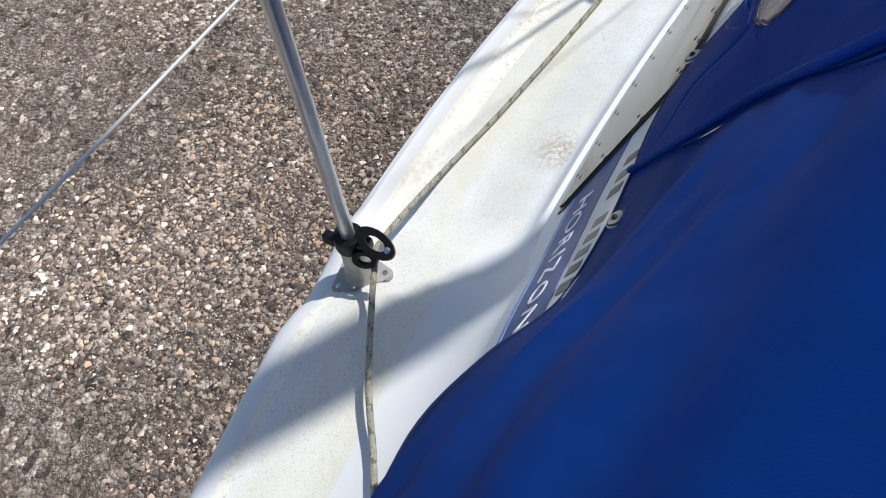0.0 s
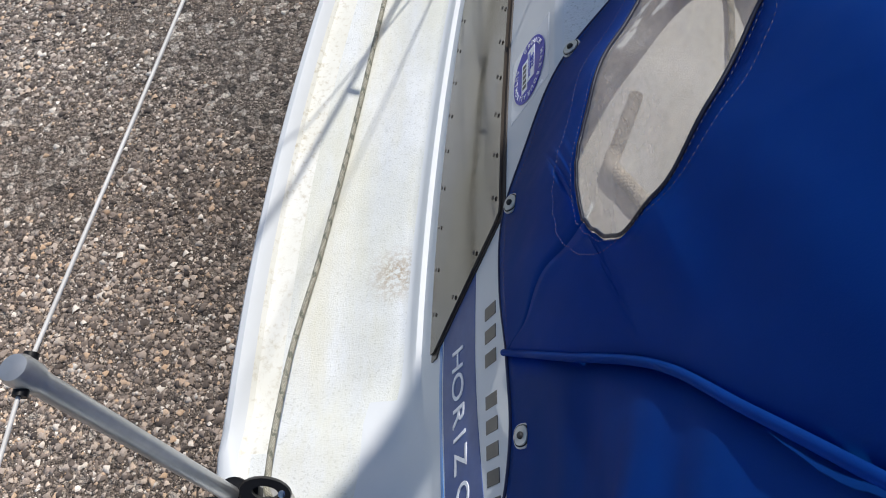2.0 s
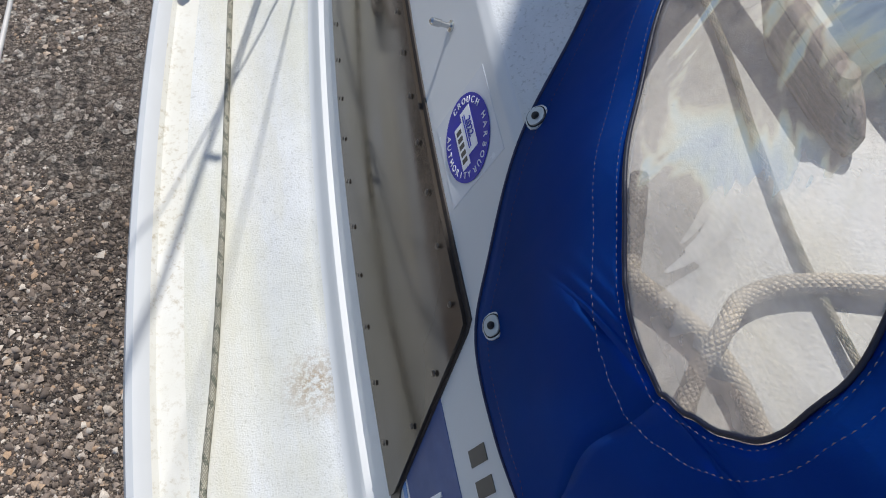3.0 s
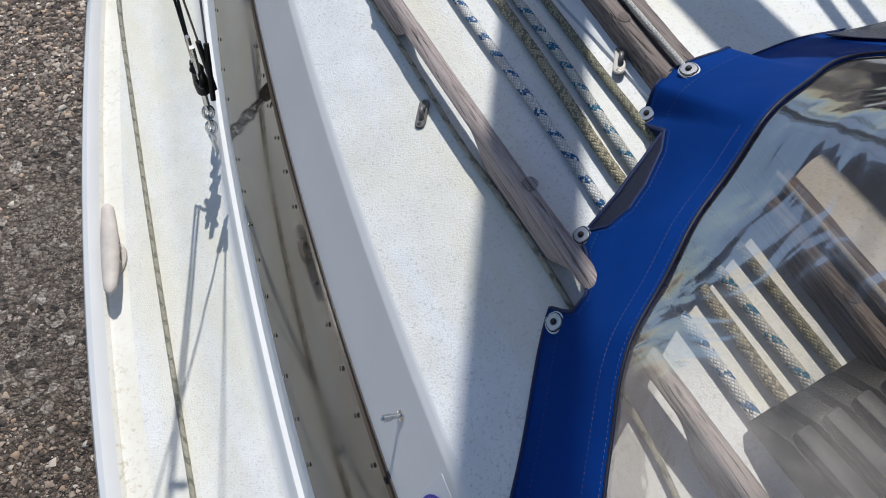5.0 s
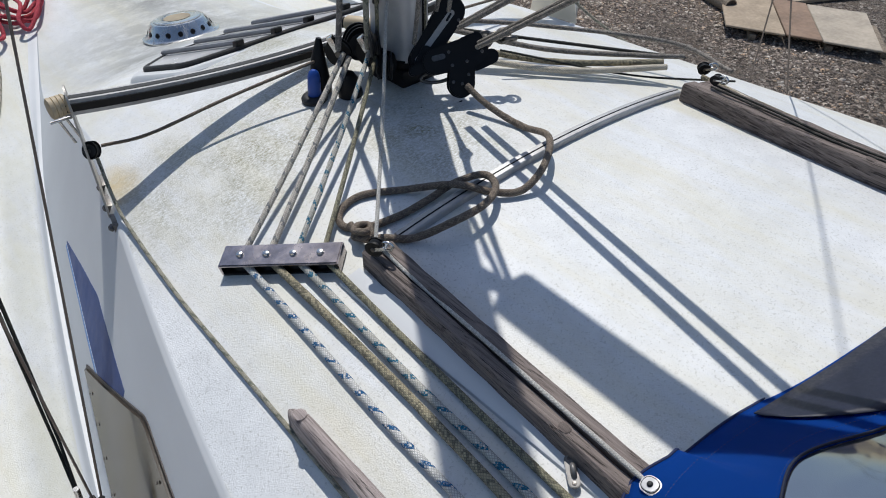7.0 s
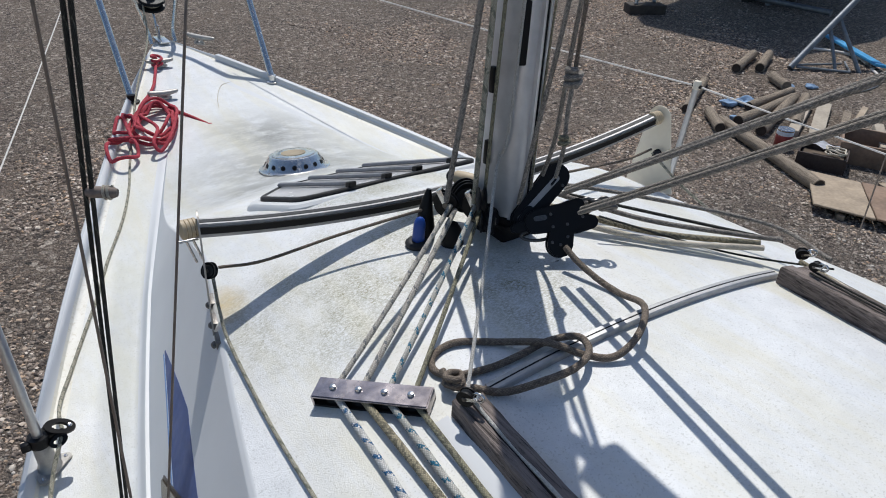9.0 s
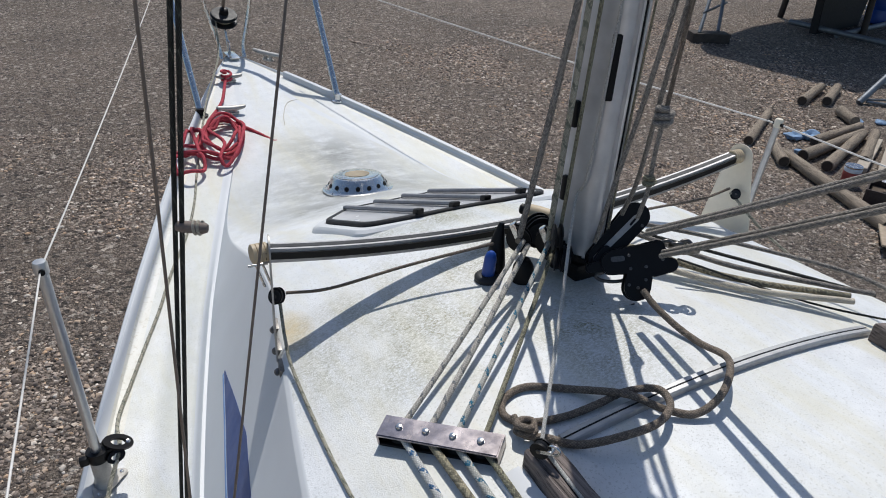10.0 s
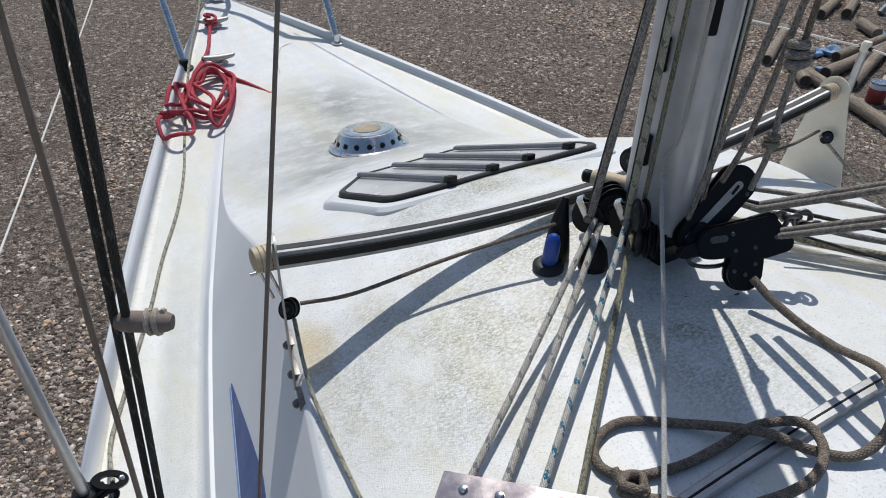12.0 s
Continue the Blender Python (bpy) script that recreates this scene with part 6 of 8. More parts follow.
def build_hatch_track():
    ob = empty("hatch_track", "slotted alloy track lying across the coachroof", "track")
    for name, dz, wide, tall, mat in (("rail", 0.006, 0.021, 0.012, HATCHAL), ("slot", 0.0085, 0.006, 0.0082, BLACK)):
        verts, faces = [], []
        n = 24
        for k in range(n + 1):
            x = -0.325 + 0.71 * k / n
            y = -0.388 - 0.012 * k / n
            z = roof_z(x, y) + dz
            for dy, up in ((-wide / 2, -tall / 2), (-wide / 2, tall / 2 - 0.002), (-wide / 2 + 0.002, tall / 2), (wide / 2 - 0.002, tall / 2), (wide / 2, tall / 2 - 0.002), (wide / 2, -tall / 2)):
                verts.append((x, y + dy, z + up))
        for k in range(n):
            for j in range(6):
                i = (j + 1) % 6
                faces.append((k * 6 + j, (k + 1) * 6 + j, (k + 1) * 6 + i, k * 6 + i))
        faces += [tuple(range(6)), tuple(n * 6 + j for j in range(6))[::-1]]
        solid(name, verts, faces, mat, ob, "", True, 30)


build_hatch_track()


def build_handrail():
    ob = empty("handrail", "silvered teak grab rail with arched gaps and wooden plugs", "handrail")
    y0, y1, n = -0.512, -1.325, 90
    feet = (-0.545, -0.92, -1.285)
    verts, faces = [], []
    for k in range(n + 1):
        y = y0 + (y1 - y0) * k / n
        end = min(k, n - k) / n * (y0 - y1)
        top = 0.046 - 0.024 * (1 - min(1.0, end / 0.05)) ** 2
        near = min(abs(y - f) for f in feet)
        gap = sstep((near - 0.055) / 0.05)
        low = -0.004 + 0.034 * gap
        w = 0.0108 * (0.35 + 0.65 * min(1.0, end / 0.035) ** 0.5)
        x = -0.607 - 0.006 * math.sin(math.pi * k / n)
        base = roof_z(x, y)
        low = min(low, top - 0.012)
        mid = 0.5 * (low + top)
        for dx, h in ((-w * 0.9, low + 0.003), (-w, mid), (-w * 0.85, top - 0.006), (-w * 0.45, top - 0.001), (0, top), (w * 0.45, top - 0.001), (w * 0.85, top - 0.006), (w, mid), (w * 0.9, low + 0.003), (w * 0.5, low), (-w * 0.5, low)):
            verts.append((x + dx, y, base + h))
    for k in range(n):
        for j in range(11):
            i = (j + 1) % 11
            faces.append((k * 11 + j, k * 11 + i, (k + 1) * 11 + i, (k + 1) * 11 + j))
    faces += [tuple(range(11))[::-1], tuple(n * 11 + j for j in range(11))]
    rail = solid("rail", verts, faces, RAILTEAK, ob, "", True, 50)
    for y in feet:
        bm = bmesh.new()
        lathe(bm, Matrix.Translation((-0.6095, y, roof_z(-0.61, y) + 0.0455)), [(0.0085, 0), (0.0085, 0.0012), (0.008, 0.0014)], 20)
        part("plug", bm, RAILTEAK, rail, "round wooden plug")


build_handrail()


TARNISH = plain("tarnished_steel", (0.20, 0.19, 0.18), 0.45, 0.7, grain=260, wear=0.5)


def build_fairlead(x, y, turn, lift=0.0):
    ob = empty("deck_fairlead", "small tarnished steel two-hole fairlead", "fairlead", "small fairleads")
    m = to(on_roof(x, y, lift), roof_normal(x, y)) @ pose(0, 0, 0, 0, 0, turn)
    bm = bmesh.new()
    outline = [(0.0066 * math.cos(a), 0.0135 + 0.0066 * math.sin(a)) for a in np.linspace(0, math.pi, 9)] + [(0.0066 * math.cos(a), -0.0135 + 0.0066 * math.sin(a)) for a in np.linspace(math.pi, 2 * math.pi, 9)]
    prism(bm, m, outline, 0.003, 0.0008)
    part("base", bm, LEAD, ob)
    arch = [m @ Vector((0.0015, 0.0068 * math.cos(a), 0.001 + 0.0078 * math.sin(a))) for a in np.linspace(0, math.pi, 11)]
    bar("eye", arch, 0.0030, LEAD, ob, "tarnished half-round eye", 10)
    for dy in (-0.0150, 0.0150):
        screw(m @ pose(0, dy, 0.0022), ob, SMALLSCREW)


build_fairlead(-0.643, -0.738, -38)
build_fairlead(-0.434, -0.820, -38, 0.0064)


def build_clutches():
    ob = empty("rope_clutches", "bank of black rope clutches under the hood", "clutch")
    for k in range(4):
        x = -0.552 + 0.026 * k
        m = Matrix.Translation(on_roof(x, -1.298)) @ pose(0, 0, 0, 2, 0, 3)
        bm = bmesh.new()
        prism(bm, m @ Matrix.Translation((-0.0115, 0, 0)) @ pose(0, 0, 0, 90, 0, 90), [(-0.085, 0), (0.085, 0), (0.085, 0.018), (0.055, 0.040), (-0.02, 0.046), (-0.085, 0.030)], 0.023, 0.003)
        part("clutch_body", bm, BLACK, ob)
        bm = bmesh.new()
        box(bm, m @ pose(0, 0.0, 0.052, -8, 0, 0), (0.016, 0.12, 0.010), 0.003)
        part("handle", bm, DARKGREY, ob)


build_clutches()
rope("mooring_line", [on_roof(x, y, z) for x, y, z in ((-0.766, -1.347, 0.010), (-0.769, -1.362, 0.010), (-0.755, -1.390, 0.009), (-0.741, -1.425, 0.009), (-0.736, -1.47, 0.009), (-0.742, -1.52, 0.009), (-0.77, -1.56, 0.009))], 0.0072, CREAMROPE, "thick cream rope lying under the hood", 10)
rope("mooring_line", [on_roof(x, y, z) for x, y, z in ((-0.792, -1.500, 0.009), (-0.766, -1.450, 0.010), (-0.738, -1.421, 0.024), (-0.711, -1.402, 0.012), (-0.670, -1.407, 0.009), (-0.61, -1.44, 0.009), (-0.55, -1.50, 0.009), (-0.50, -1.58, 0.009))], 0.0072, CREAMROPE, "thick cream rope crossing another under the hood", 10)
rope("mooring_line", [on_roof(-0.739, -1.288, 0.011), on_roof(-0.752, -1.319, 0.011), on_roof(-0.765, -1.347, 0.010)], 0.0068, GREY, "whipped dark end of the rope", 8)


# ---- jib track with its brackets ----
def build_jib_track():
    ob = empty("jib_track", "curved slotted alloy jib track held above the coachroof", "track")

    def at(x):
        q = 1 - (x / 0.6) ** 2
        return Vector((x, 0.135 + 0.015 * q, 2.450 - 0.068 * q))

    n = 48
    for name, prof, mat in (("rail", [(-0.013, -0.014), (-0.015, 0.0), (-0.012, 0.013), (0.012, 0.013), (0.015, 0.0), (0.013, -0.014)], TRACKAL), ("slot", [(-0.0165, -0.006), (-0.0165, 0.007), (0.0165, 0.007), (0.0165, -0.006)], BLACK), ("top_groove", [(-0.006, 0.010), (-0.006, 0.0138), (0.006, 0.0138), (0.006, 0.010)], DARKGREY)):
        verts, faces = [], []
        c = len(prof)
        for k in range(n + 1):
            p = at(-0.60 + 1.20 * k / n)
            for dy, dz in prof:
                verts.append((p.x, p.y + dy, p.z + dz))
        for k in range(n):
            for j in range(c):
                i = (j + 1) % c
                faces.append((k * c + j, (k + 1) * c + j, (k + 1) * c + i, k * c + i))
        faces += [tuple(range(c)), tuple(n * c + j for j in range(c))[::-1]]
        solid(name, verts, faces, mat, ob, "", True, 30)
    for sign in (-1, 1):
        p = at(sign * 0.6)
        bm = bmesh.new()
        lathe(bm, to(p + Vector((-sign * 0.012, 0, 0)), (sign, 0, 0), (0, 0, 1)), [(0.0155, 0), (0.0178, 0.002), (0.0178, 0.006), (0.0163, 0.007), (0.0178, 0.008), (0.0178, 0.013), (0.0163, 0.014), (0.0178, 0.015), (0.0178, 0.020), (0.0163, 0.021), (0.0178, 0.022), (0.0178, 0.028), (0.014, 0.030)], 28)
        part("end_stop", bm, CREAM, ob, "ribbed cream plastic end stop")
        bm = bmesh.new()
        outline = [(0.030 * math.cos(a), 0.030 * math.sin(a)) for a in np.linspace(0, math.pi, 14)] + ([(-0.075, -0.20), (0.062, -0.20)] if sign > 0 else [(-0.070, -0.19), (0.055, -0.19)])
        prism(bm, Matrix.Translation((0.622 if sign > 0 else -0.586, p.y, p.z)) @ pose(0, 0, 0, 0, 0, -sign * 15 * -1) @ pose(0, 0, 0, 90, 0, 90), outline, 0.004 if sign > 0 else 0.003, 0.001)
        part("bracket", bm, BRACKET if sign > 0 else CASTAL, ob, "triangular bracket plate")
        for dy in (-0.05, 0.0, 0.05) if sign > 0 else ():
            screw(pose(0.624 if sign > 0 else -0.602, 0.125, 2.278, 0, 0, sign * 15) @ pose(sign * 0.004, dy, 0, 0, sign * 90, 0), ob)


build_jib_track()
for k, y in enumerate((0.165, 0.105, 0.050)):
    pad = empty("bracket_bolt", "dark nut and washer holding the track bracket", "bolt", "bracket bolts")
    bm = bmesh.new()
    q = Vector((-roof_edge(y) - 0.005, y, edge_z(y) - 0.020))
    box(bm, Matrix.Translation(q) @ pose(0, 0, 0, 0, 0, -12), (0.010, 0.038, 0.030), 0.002)
    part("backing_plate", bm, TARNISH, pad)
    bm = bmesh.new()
    lathe(bm, to(q + Vector((-0.004, 0, 0)), (-1, 0, 0.3), (0, 0, 1)), [(0.007, 0), (0.007, 0.005), (0.004, 0.009)], 6)
    part("nut", bm, DULLSTEEL, pad, "dull steel nut")
FACING = Matrix(((0.64, -0.68, 0.35), (0.60, 0.73, 0.33), (-0.475, 0.0, 0.88))).to_4x4()
block(Matrix.Translation((-0.580, 0.122, 2.362)) @ FACING, 0.0148, 1, "small black block shackled to the track bracket", False)
block(Matrix.Translation((0.612, 0.112, 2.355)) @ FACING, 0.013, 1, "small black block shackled to the far bracket", False)
link = empty("long_shackle", "long steel shackle hanging a block from the bracket", "shackle")
for s in (-1, 1):
    bar("shackle_side", [(-0.600 + 0.006 * s, 0.150, 2.418), (-0.590 + 0.006 * s, 0.136, 2.378)], 0.0022, STEEL, link, "", 8)
bar("shackle_pin", [(-0.620, 0.151, 2.418), (-0.585, 0.149, 2.418)], 0.0026, STEEL, link, "", 8)


# ---- fore hatch, ventilator ----
def build_fore_hatch():
    ob = empty("fore_hatch", "pale fore hatch in a dark frame with grey treads", "hatch")
    cy = 0.566
    corners = ((0.085, 0.150), (-0.205, 0.140), (-0.318, 0.006), (-0.283, -0.171), (0.197, -0.219), (0.208, -0.150))

    def bend(bm):
        for v in bm.verts:
            x, y, h = v.co
            v.co = Vector((x, cy + y, 0.008 * x - 0.3744 * (cy + y) + 2.448 + h))
        return bm

    def outline(grow, r):
        """The rim, moved out by grow, with corners rounded by r."""
        pts, n = [], len(corners)
        for k in range(n):
            p, q, o = Vector(corners[k]), Vector(corners[(k + 1) % n]), Vector(corners[k - 1])
            one, two = (p - o).normalized(), (q - p).normalized()
            out = (Vector((one.y, -one.x)) + Vector((two.y, -two.x)))
            p = p + out * (grow / (1 + one.dot(two)))
            for j in range(6):
                u = j / 5
                pts.append((p - one * r) * (1 - u) ** 2 + p * (2 * u * (1 - u)) + (p + two * r) * u * u)
        dense = []
        for a, b in zip(pts, pts[1:] + pts[:1]):
            parts = max(1, int((b - a).length / 0.03))
            dense += [tuple(a.lerp(b, j / parts)) for j in range(parts)]
        return dense

    def ring(rows):
        bm = bmesh.new()
        rims = [outline(g, 0.03) for g, r, h in rows]
        count = min(len(rim) for rim in rims)
        loops = [[bm.verts.new((*rim[int(k * len(rim) / count)], row[2])) for k in range(count)] for rim, row in zip(rims, rows)]
        n = len(loops[0])
        for a, b in zip(loops, loops[1:]):
            for k in range(n):
                bm.faces.new((a[k], a[(k + 1) % n], b[(k + 1) % n], b[k]))
        return bend(bm)

    part("hatch_coaming", ring([(0.040, 0.05, -0.040), (0.030, 0.05, 0.000), (0.022, 0.045, 0.008), (0.002, 0.035, 0.010), (0.000, 0.03, -0.002)]), WHITE, ob, "white moulded coaming")
    part("hatch_frame", ring([(0.0, 0.03, 0.0), (0.0, 0.03, 0.018), (-0.003, 0.028, 0.021), (-0.013, 0.014, 0.021), (-0.015, 0.012, 0.010)]), DARKGREY, ob, "dark grey rounded frame")
    bm = bmesh.new()
    bm.faces.new([bm.verts.new((x, y, 0.0190)) for x, y in outline(-0.012, 0.02)])
    part("hatch_pane", bend(bm), HATCHPANE, ob, "pale grey acrylic pane")
    for fx, fy, ax, ay in ((-0.216, 0.107, -0.148, -0.167), (-0.125, 0.112, -0.051, -0.171), (-0.034, 0.123, 0.039, -0.170), (0.047, 0.118, 0.145, -0.170)):
        bm = bmesh.new()
        for q in range(9):
            x, y = fx + (ax - fx) * q / 8, fy + (ay - fy) * q / 8
            for a in range(8):
                bm.verts.new((x + 0.0090 * math.cos(a * math.pi / 4), y, 0.0275 + 0.0065 * math.sin(a * math.pi / 4)))
        bm.verts.ensure_lookup_table()
        for q in range(8):
            for a in range(8):
                i, j = q * 8 + a, q * 8 + (a + 1) % 8
                bm.faces.new((bm.verts[i], bm.verts[j], bm.verts[j + 8], bm.verts[i + 8]))
        bm.faces.new(bm.verts[:8])
        bm.faces.new(bm.verts[-8:])
        tread = part("tread", bend(bm), TREAD, ob, "grey tubular tread bar")
        bm = bmesh.new()
        box(bm, pose(ax, ay - 0.006, 0.025), (0.0195, 0.026, 0.0165), 0.005, 3)
        part("end_cap", bend(bm), BLACK, tread, "black plastic end cap")


build_fore_hatch()


def build_vent():
    ob = empty("deck_ventilator", "domed stainless ventilator with a ring of holes and a dusty cap", "ventilator")
    m = to(on_roof(0.018, 1.125), roof_normal(0.018, 1.125)) @ Matrix.Scale(1.23, 4)
    bm = bmesh.new()
    lathe(bm, m, [(0.097, 0), (0.097, 0.003), (0.088, 0.004), (0.083, 0.008), (0.074, 0.030), (0.067, 0.038), (0.058, 0.040)], 48)
    dome = part("dome", bm, STEEL, ob, "polished stainless dome")
    bm = bmesh.new()
    lathe(bm, m @ Matrix.Translation((0, 0, 0.038)), [(0.060, 0), (0.060, 0.0035), (0.057, 0.0042), (0.036, 0.0034)], 40)
    part("rim", bm, STEEL, ob)
    bm = bmesh.new()
    lathe(bm, m @ Matrix.Translation((0, 0, 0.0400)), [(0.034, 0), (0.034, 0.0022), (0.002, 0.0026)], 40)
    part("cap", bm, plain("dusty_cap", (0.30, 0.25, 0.175), 0.75, grain=30, wear=0.3), ob, "dusty beige cap")
    for k in range(16):
        a = 2 * math.pi * k / 16
        c, s = math.cos(a), math.sin(a)
        spot = m @ Vector((0.0787 * c, 0.0787 * s, 0.0185))
        way = m.to_3x3() @ Vector((c * 0.9, s * 0.9, 0.45))
        bm = bmesh.new()
        lathe(bm, to(spot, way, (0.1, 0.2, 1)), [(0.0075, 0), (0.0078, 0.0012), (0.006, 0.0014)], 12)
        part("vent_hole", bm, BLACK, dome, "dark vent hole")
    for k in range(6):
        a = 2 * math.pi * (k + 0.3) / 6
        screw(m @ pose(0.090 * math.cos(a), 0.090 * math.sin(a), 0.0035) @ Matrix.Scale(1 / 1.23, 4), ob)


build_vent()


# ---- cleats ----
def build_cleat(m, long, label, mat, tall=0.042):
    ob = empty("horn_cleat", label, "cleat", "deck cleats")
    n = 24
    verts, faces = [], []
    for k in range(n + 1):
        u = -1 + 2 * k / n
        r = 0.0150 * (1 - 0.40 * abs(u) ** 2.2) * (0.4 if abs(u) == 1 else 1)
        y, z = u * long / 2, tall - 0.008 + 0.006 * u * u
        for j in range(10):
            a = 2 * math.pi * j / 10
            verts.append(m @ Vector((r * math.cos(a) * 1.05, y, z + 0.75 * r * math.sin(a))))
    for k in range(n):
        for j in range(10):
            i = (j + 1) % 10
            faces.append((k * 10 + j, k * 10 + i, (k + 1) * 10 + i, (k + 1) * 10 + j))
    faces += [tuple(range(10))[::-1], tuple(n * 10 + j for j in range(10))]
    solid("horn_bar", verts, faces, mat, ob, "", True, 50)
    bm = bmesh.new()
    outline = [(0.017 * math.cos(a), 0.032 * math.sin(a)) for a in np.linspace(0, 2 * math.pi, 24, endpoint=False)]
    prism(bm, m, outline, 0.007, 0.002)
    for y in (-0.016, 0.016):
        lathe(bm, m @ Matrix.Translation((0, y, 0.005)), [(0.011, 0), (0.008, 0.012), (0.009, tall - 0.012)], 14)
    part("foot", bm, mat, ob)
    for y in (-0.018, 0.018):
        screw(m @ pose(0, y, tall + 0.0005), ob)


build_cleat(Matrix.Translation((-1.108, -0.438, deck_z(-0.44))) @ pose(0, 0, 0, 0, 0, -12), 0.182, "worn cream-grey horn cleat on the side deck", plain("worn_cleat_paint", (0.56, 0.51, 0.46), 0.6, grain=40, wear=0.22))
build_cleat(Matrix.Translation((0.150, 2.505, deck_z(2.5) + 0.004)) @ pose(0, 0, 0, 0, 0, 30), 0.19, "cast alloy horn cleat near the bow", CASTAL, 0.04)
build_cleat(Matrix.Translation((-0.098, 2.295, deck_z(2.3) + 0.004)) @ pose(0, 0, 0, 0, 0, 84), 0.12, "weathered cleat wound with red rope", CASTAL, 0.03)
build_cleat(Matrix.Translation((-0.178, 1.972, deck_z(1.97) + 0.004)) @ pose(0, 0, 0, 0, 0, 84), 0.12, "weathered cleat beside the red rope", CASTAL, 0.03)


# ---- red mooring rope ----
def build_red_rope():
    base = deck_z(1.7) + 0.008
    rnd = random.Random(8)

    def turns(cx, cy, a, b, start, count, grow0, grow1):
        """Loose turns of an oval with half-axes a and b, begun at an angle in turns."""
        run = []
        n = int(12 * abs(count))
        for k in range(n + 1):
            q = 2 * math.pi * (start + count * k / n)
            g = grow0 + (grow1 - grow0) * k / n + rnd.uniform(-0.05, 0.05)
            run.append((cx + g * (a[0] * math.cos(q) + b[0] * math.sin(q)), cy + g * (a[1] * math.cos(q) + b[1] * math.sin(q))))
        return run

    big, small, low = ((0.087, -0.005), (0.053, 0.157)), ((0.046, 0.0), (0.020, 0.076)), ((0.046, -0.031), (0.026, 0.070))
    heap = [(-0.093, 1.672), (-0.118, 1.728), (-0.150, 1.795), (-0.190, 1.860)] + turns(-0.283, 1.735, *big, 0.25, 2.2, 1.06, 0.80) + turns(-0.395, 1.745, *small, 0.0, 1.25, 1.0, 0.95) + turns(-0.445, 1.548, *low, 0.15, 1.25, 1.0, 1.0)
    heap += [(-0.36, 1.585), (-0.30, 1.55), (-0.25, 1.60)] + turns(-0.280, 1.730, *big, 0.95, 1.5, 0.78, 0.60) + [(-0.30, 1.62), (-0.34, 1.53), (-0.325, 1.505), (-0.27, 1.56)] + turns(-0.275, 1.725, *big, -0.02, 0.9, 0.92, 0.88)
    pts = [(max(x, -half_beam(y) + 0.012), y, deck_z(y) + 0.008 + (0.010 + 0.0003 * k) * abs(math.sin(0.83 * k)) * (k > 3) + 0.00018 * k) for k, (x, y) in enumerate(heap)]
    rope("mooring_rope", pts, 0.0066, RED, "faded red mooring rope heaped in loops on the foredeck", 5, sides=9)
    c = Vector(pts[0])
    whip = [c + Vector((0.012 * q, -0.004 * q, 0)) for q in (-0.6, 0.6)]
    rope("rope_whipping", whip, 0.0080, RED, "frayed red rope end bound with twine", 2, sides=10)
    rope("mooring_rope", [(-0.345, 1.72, base + 0.03), (-0.30, 1.86, base + 0.04), (-0.235, 1.98, base + 0.042), (-0.19, 2.07, base + 0.048), (-0.160, 2.15, base + 0.06), (-0.118, 2.275, base + 0.080)], 0.0066, RED, "red mooring rope led to the bow cleat", 10, sides=9)
    c = Vector((-0.108, 2.295, deck_z(2.3) + 0.03))
    rope("mooring_rope", [c + Vector((0.020 * math.cos(a), 0.030 * math.sin(a), 0.0030 * a - 0.026)) for a in np.linspace(0, 17, 70)], 0.0060, RED, "red mooring rope belayed on the bow cleat", 2, sides=9)


build_red_rope()


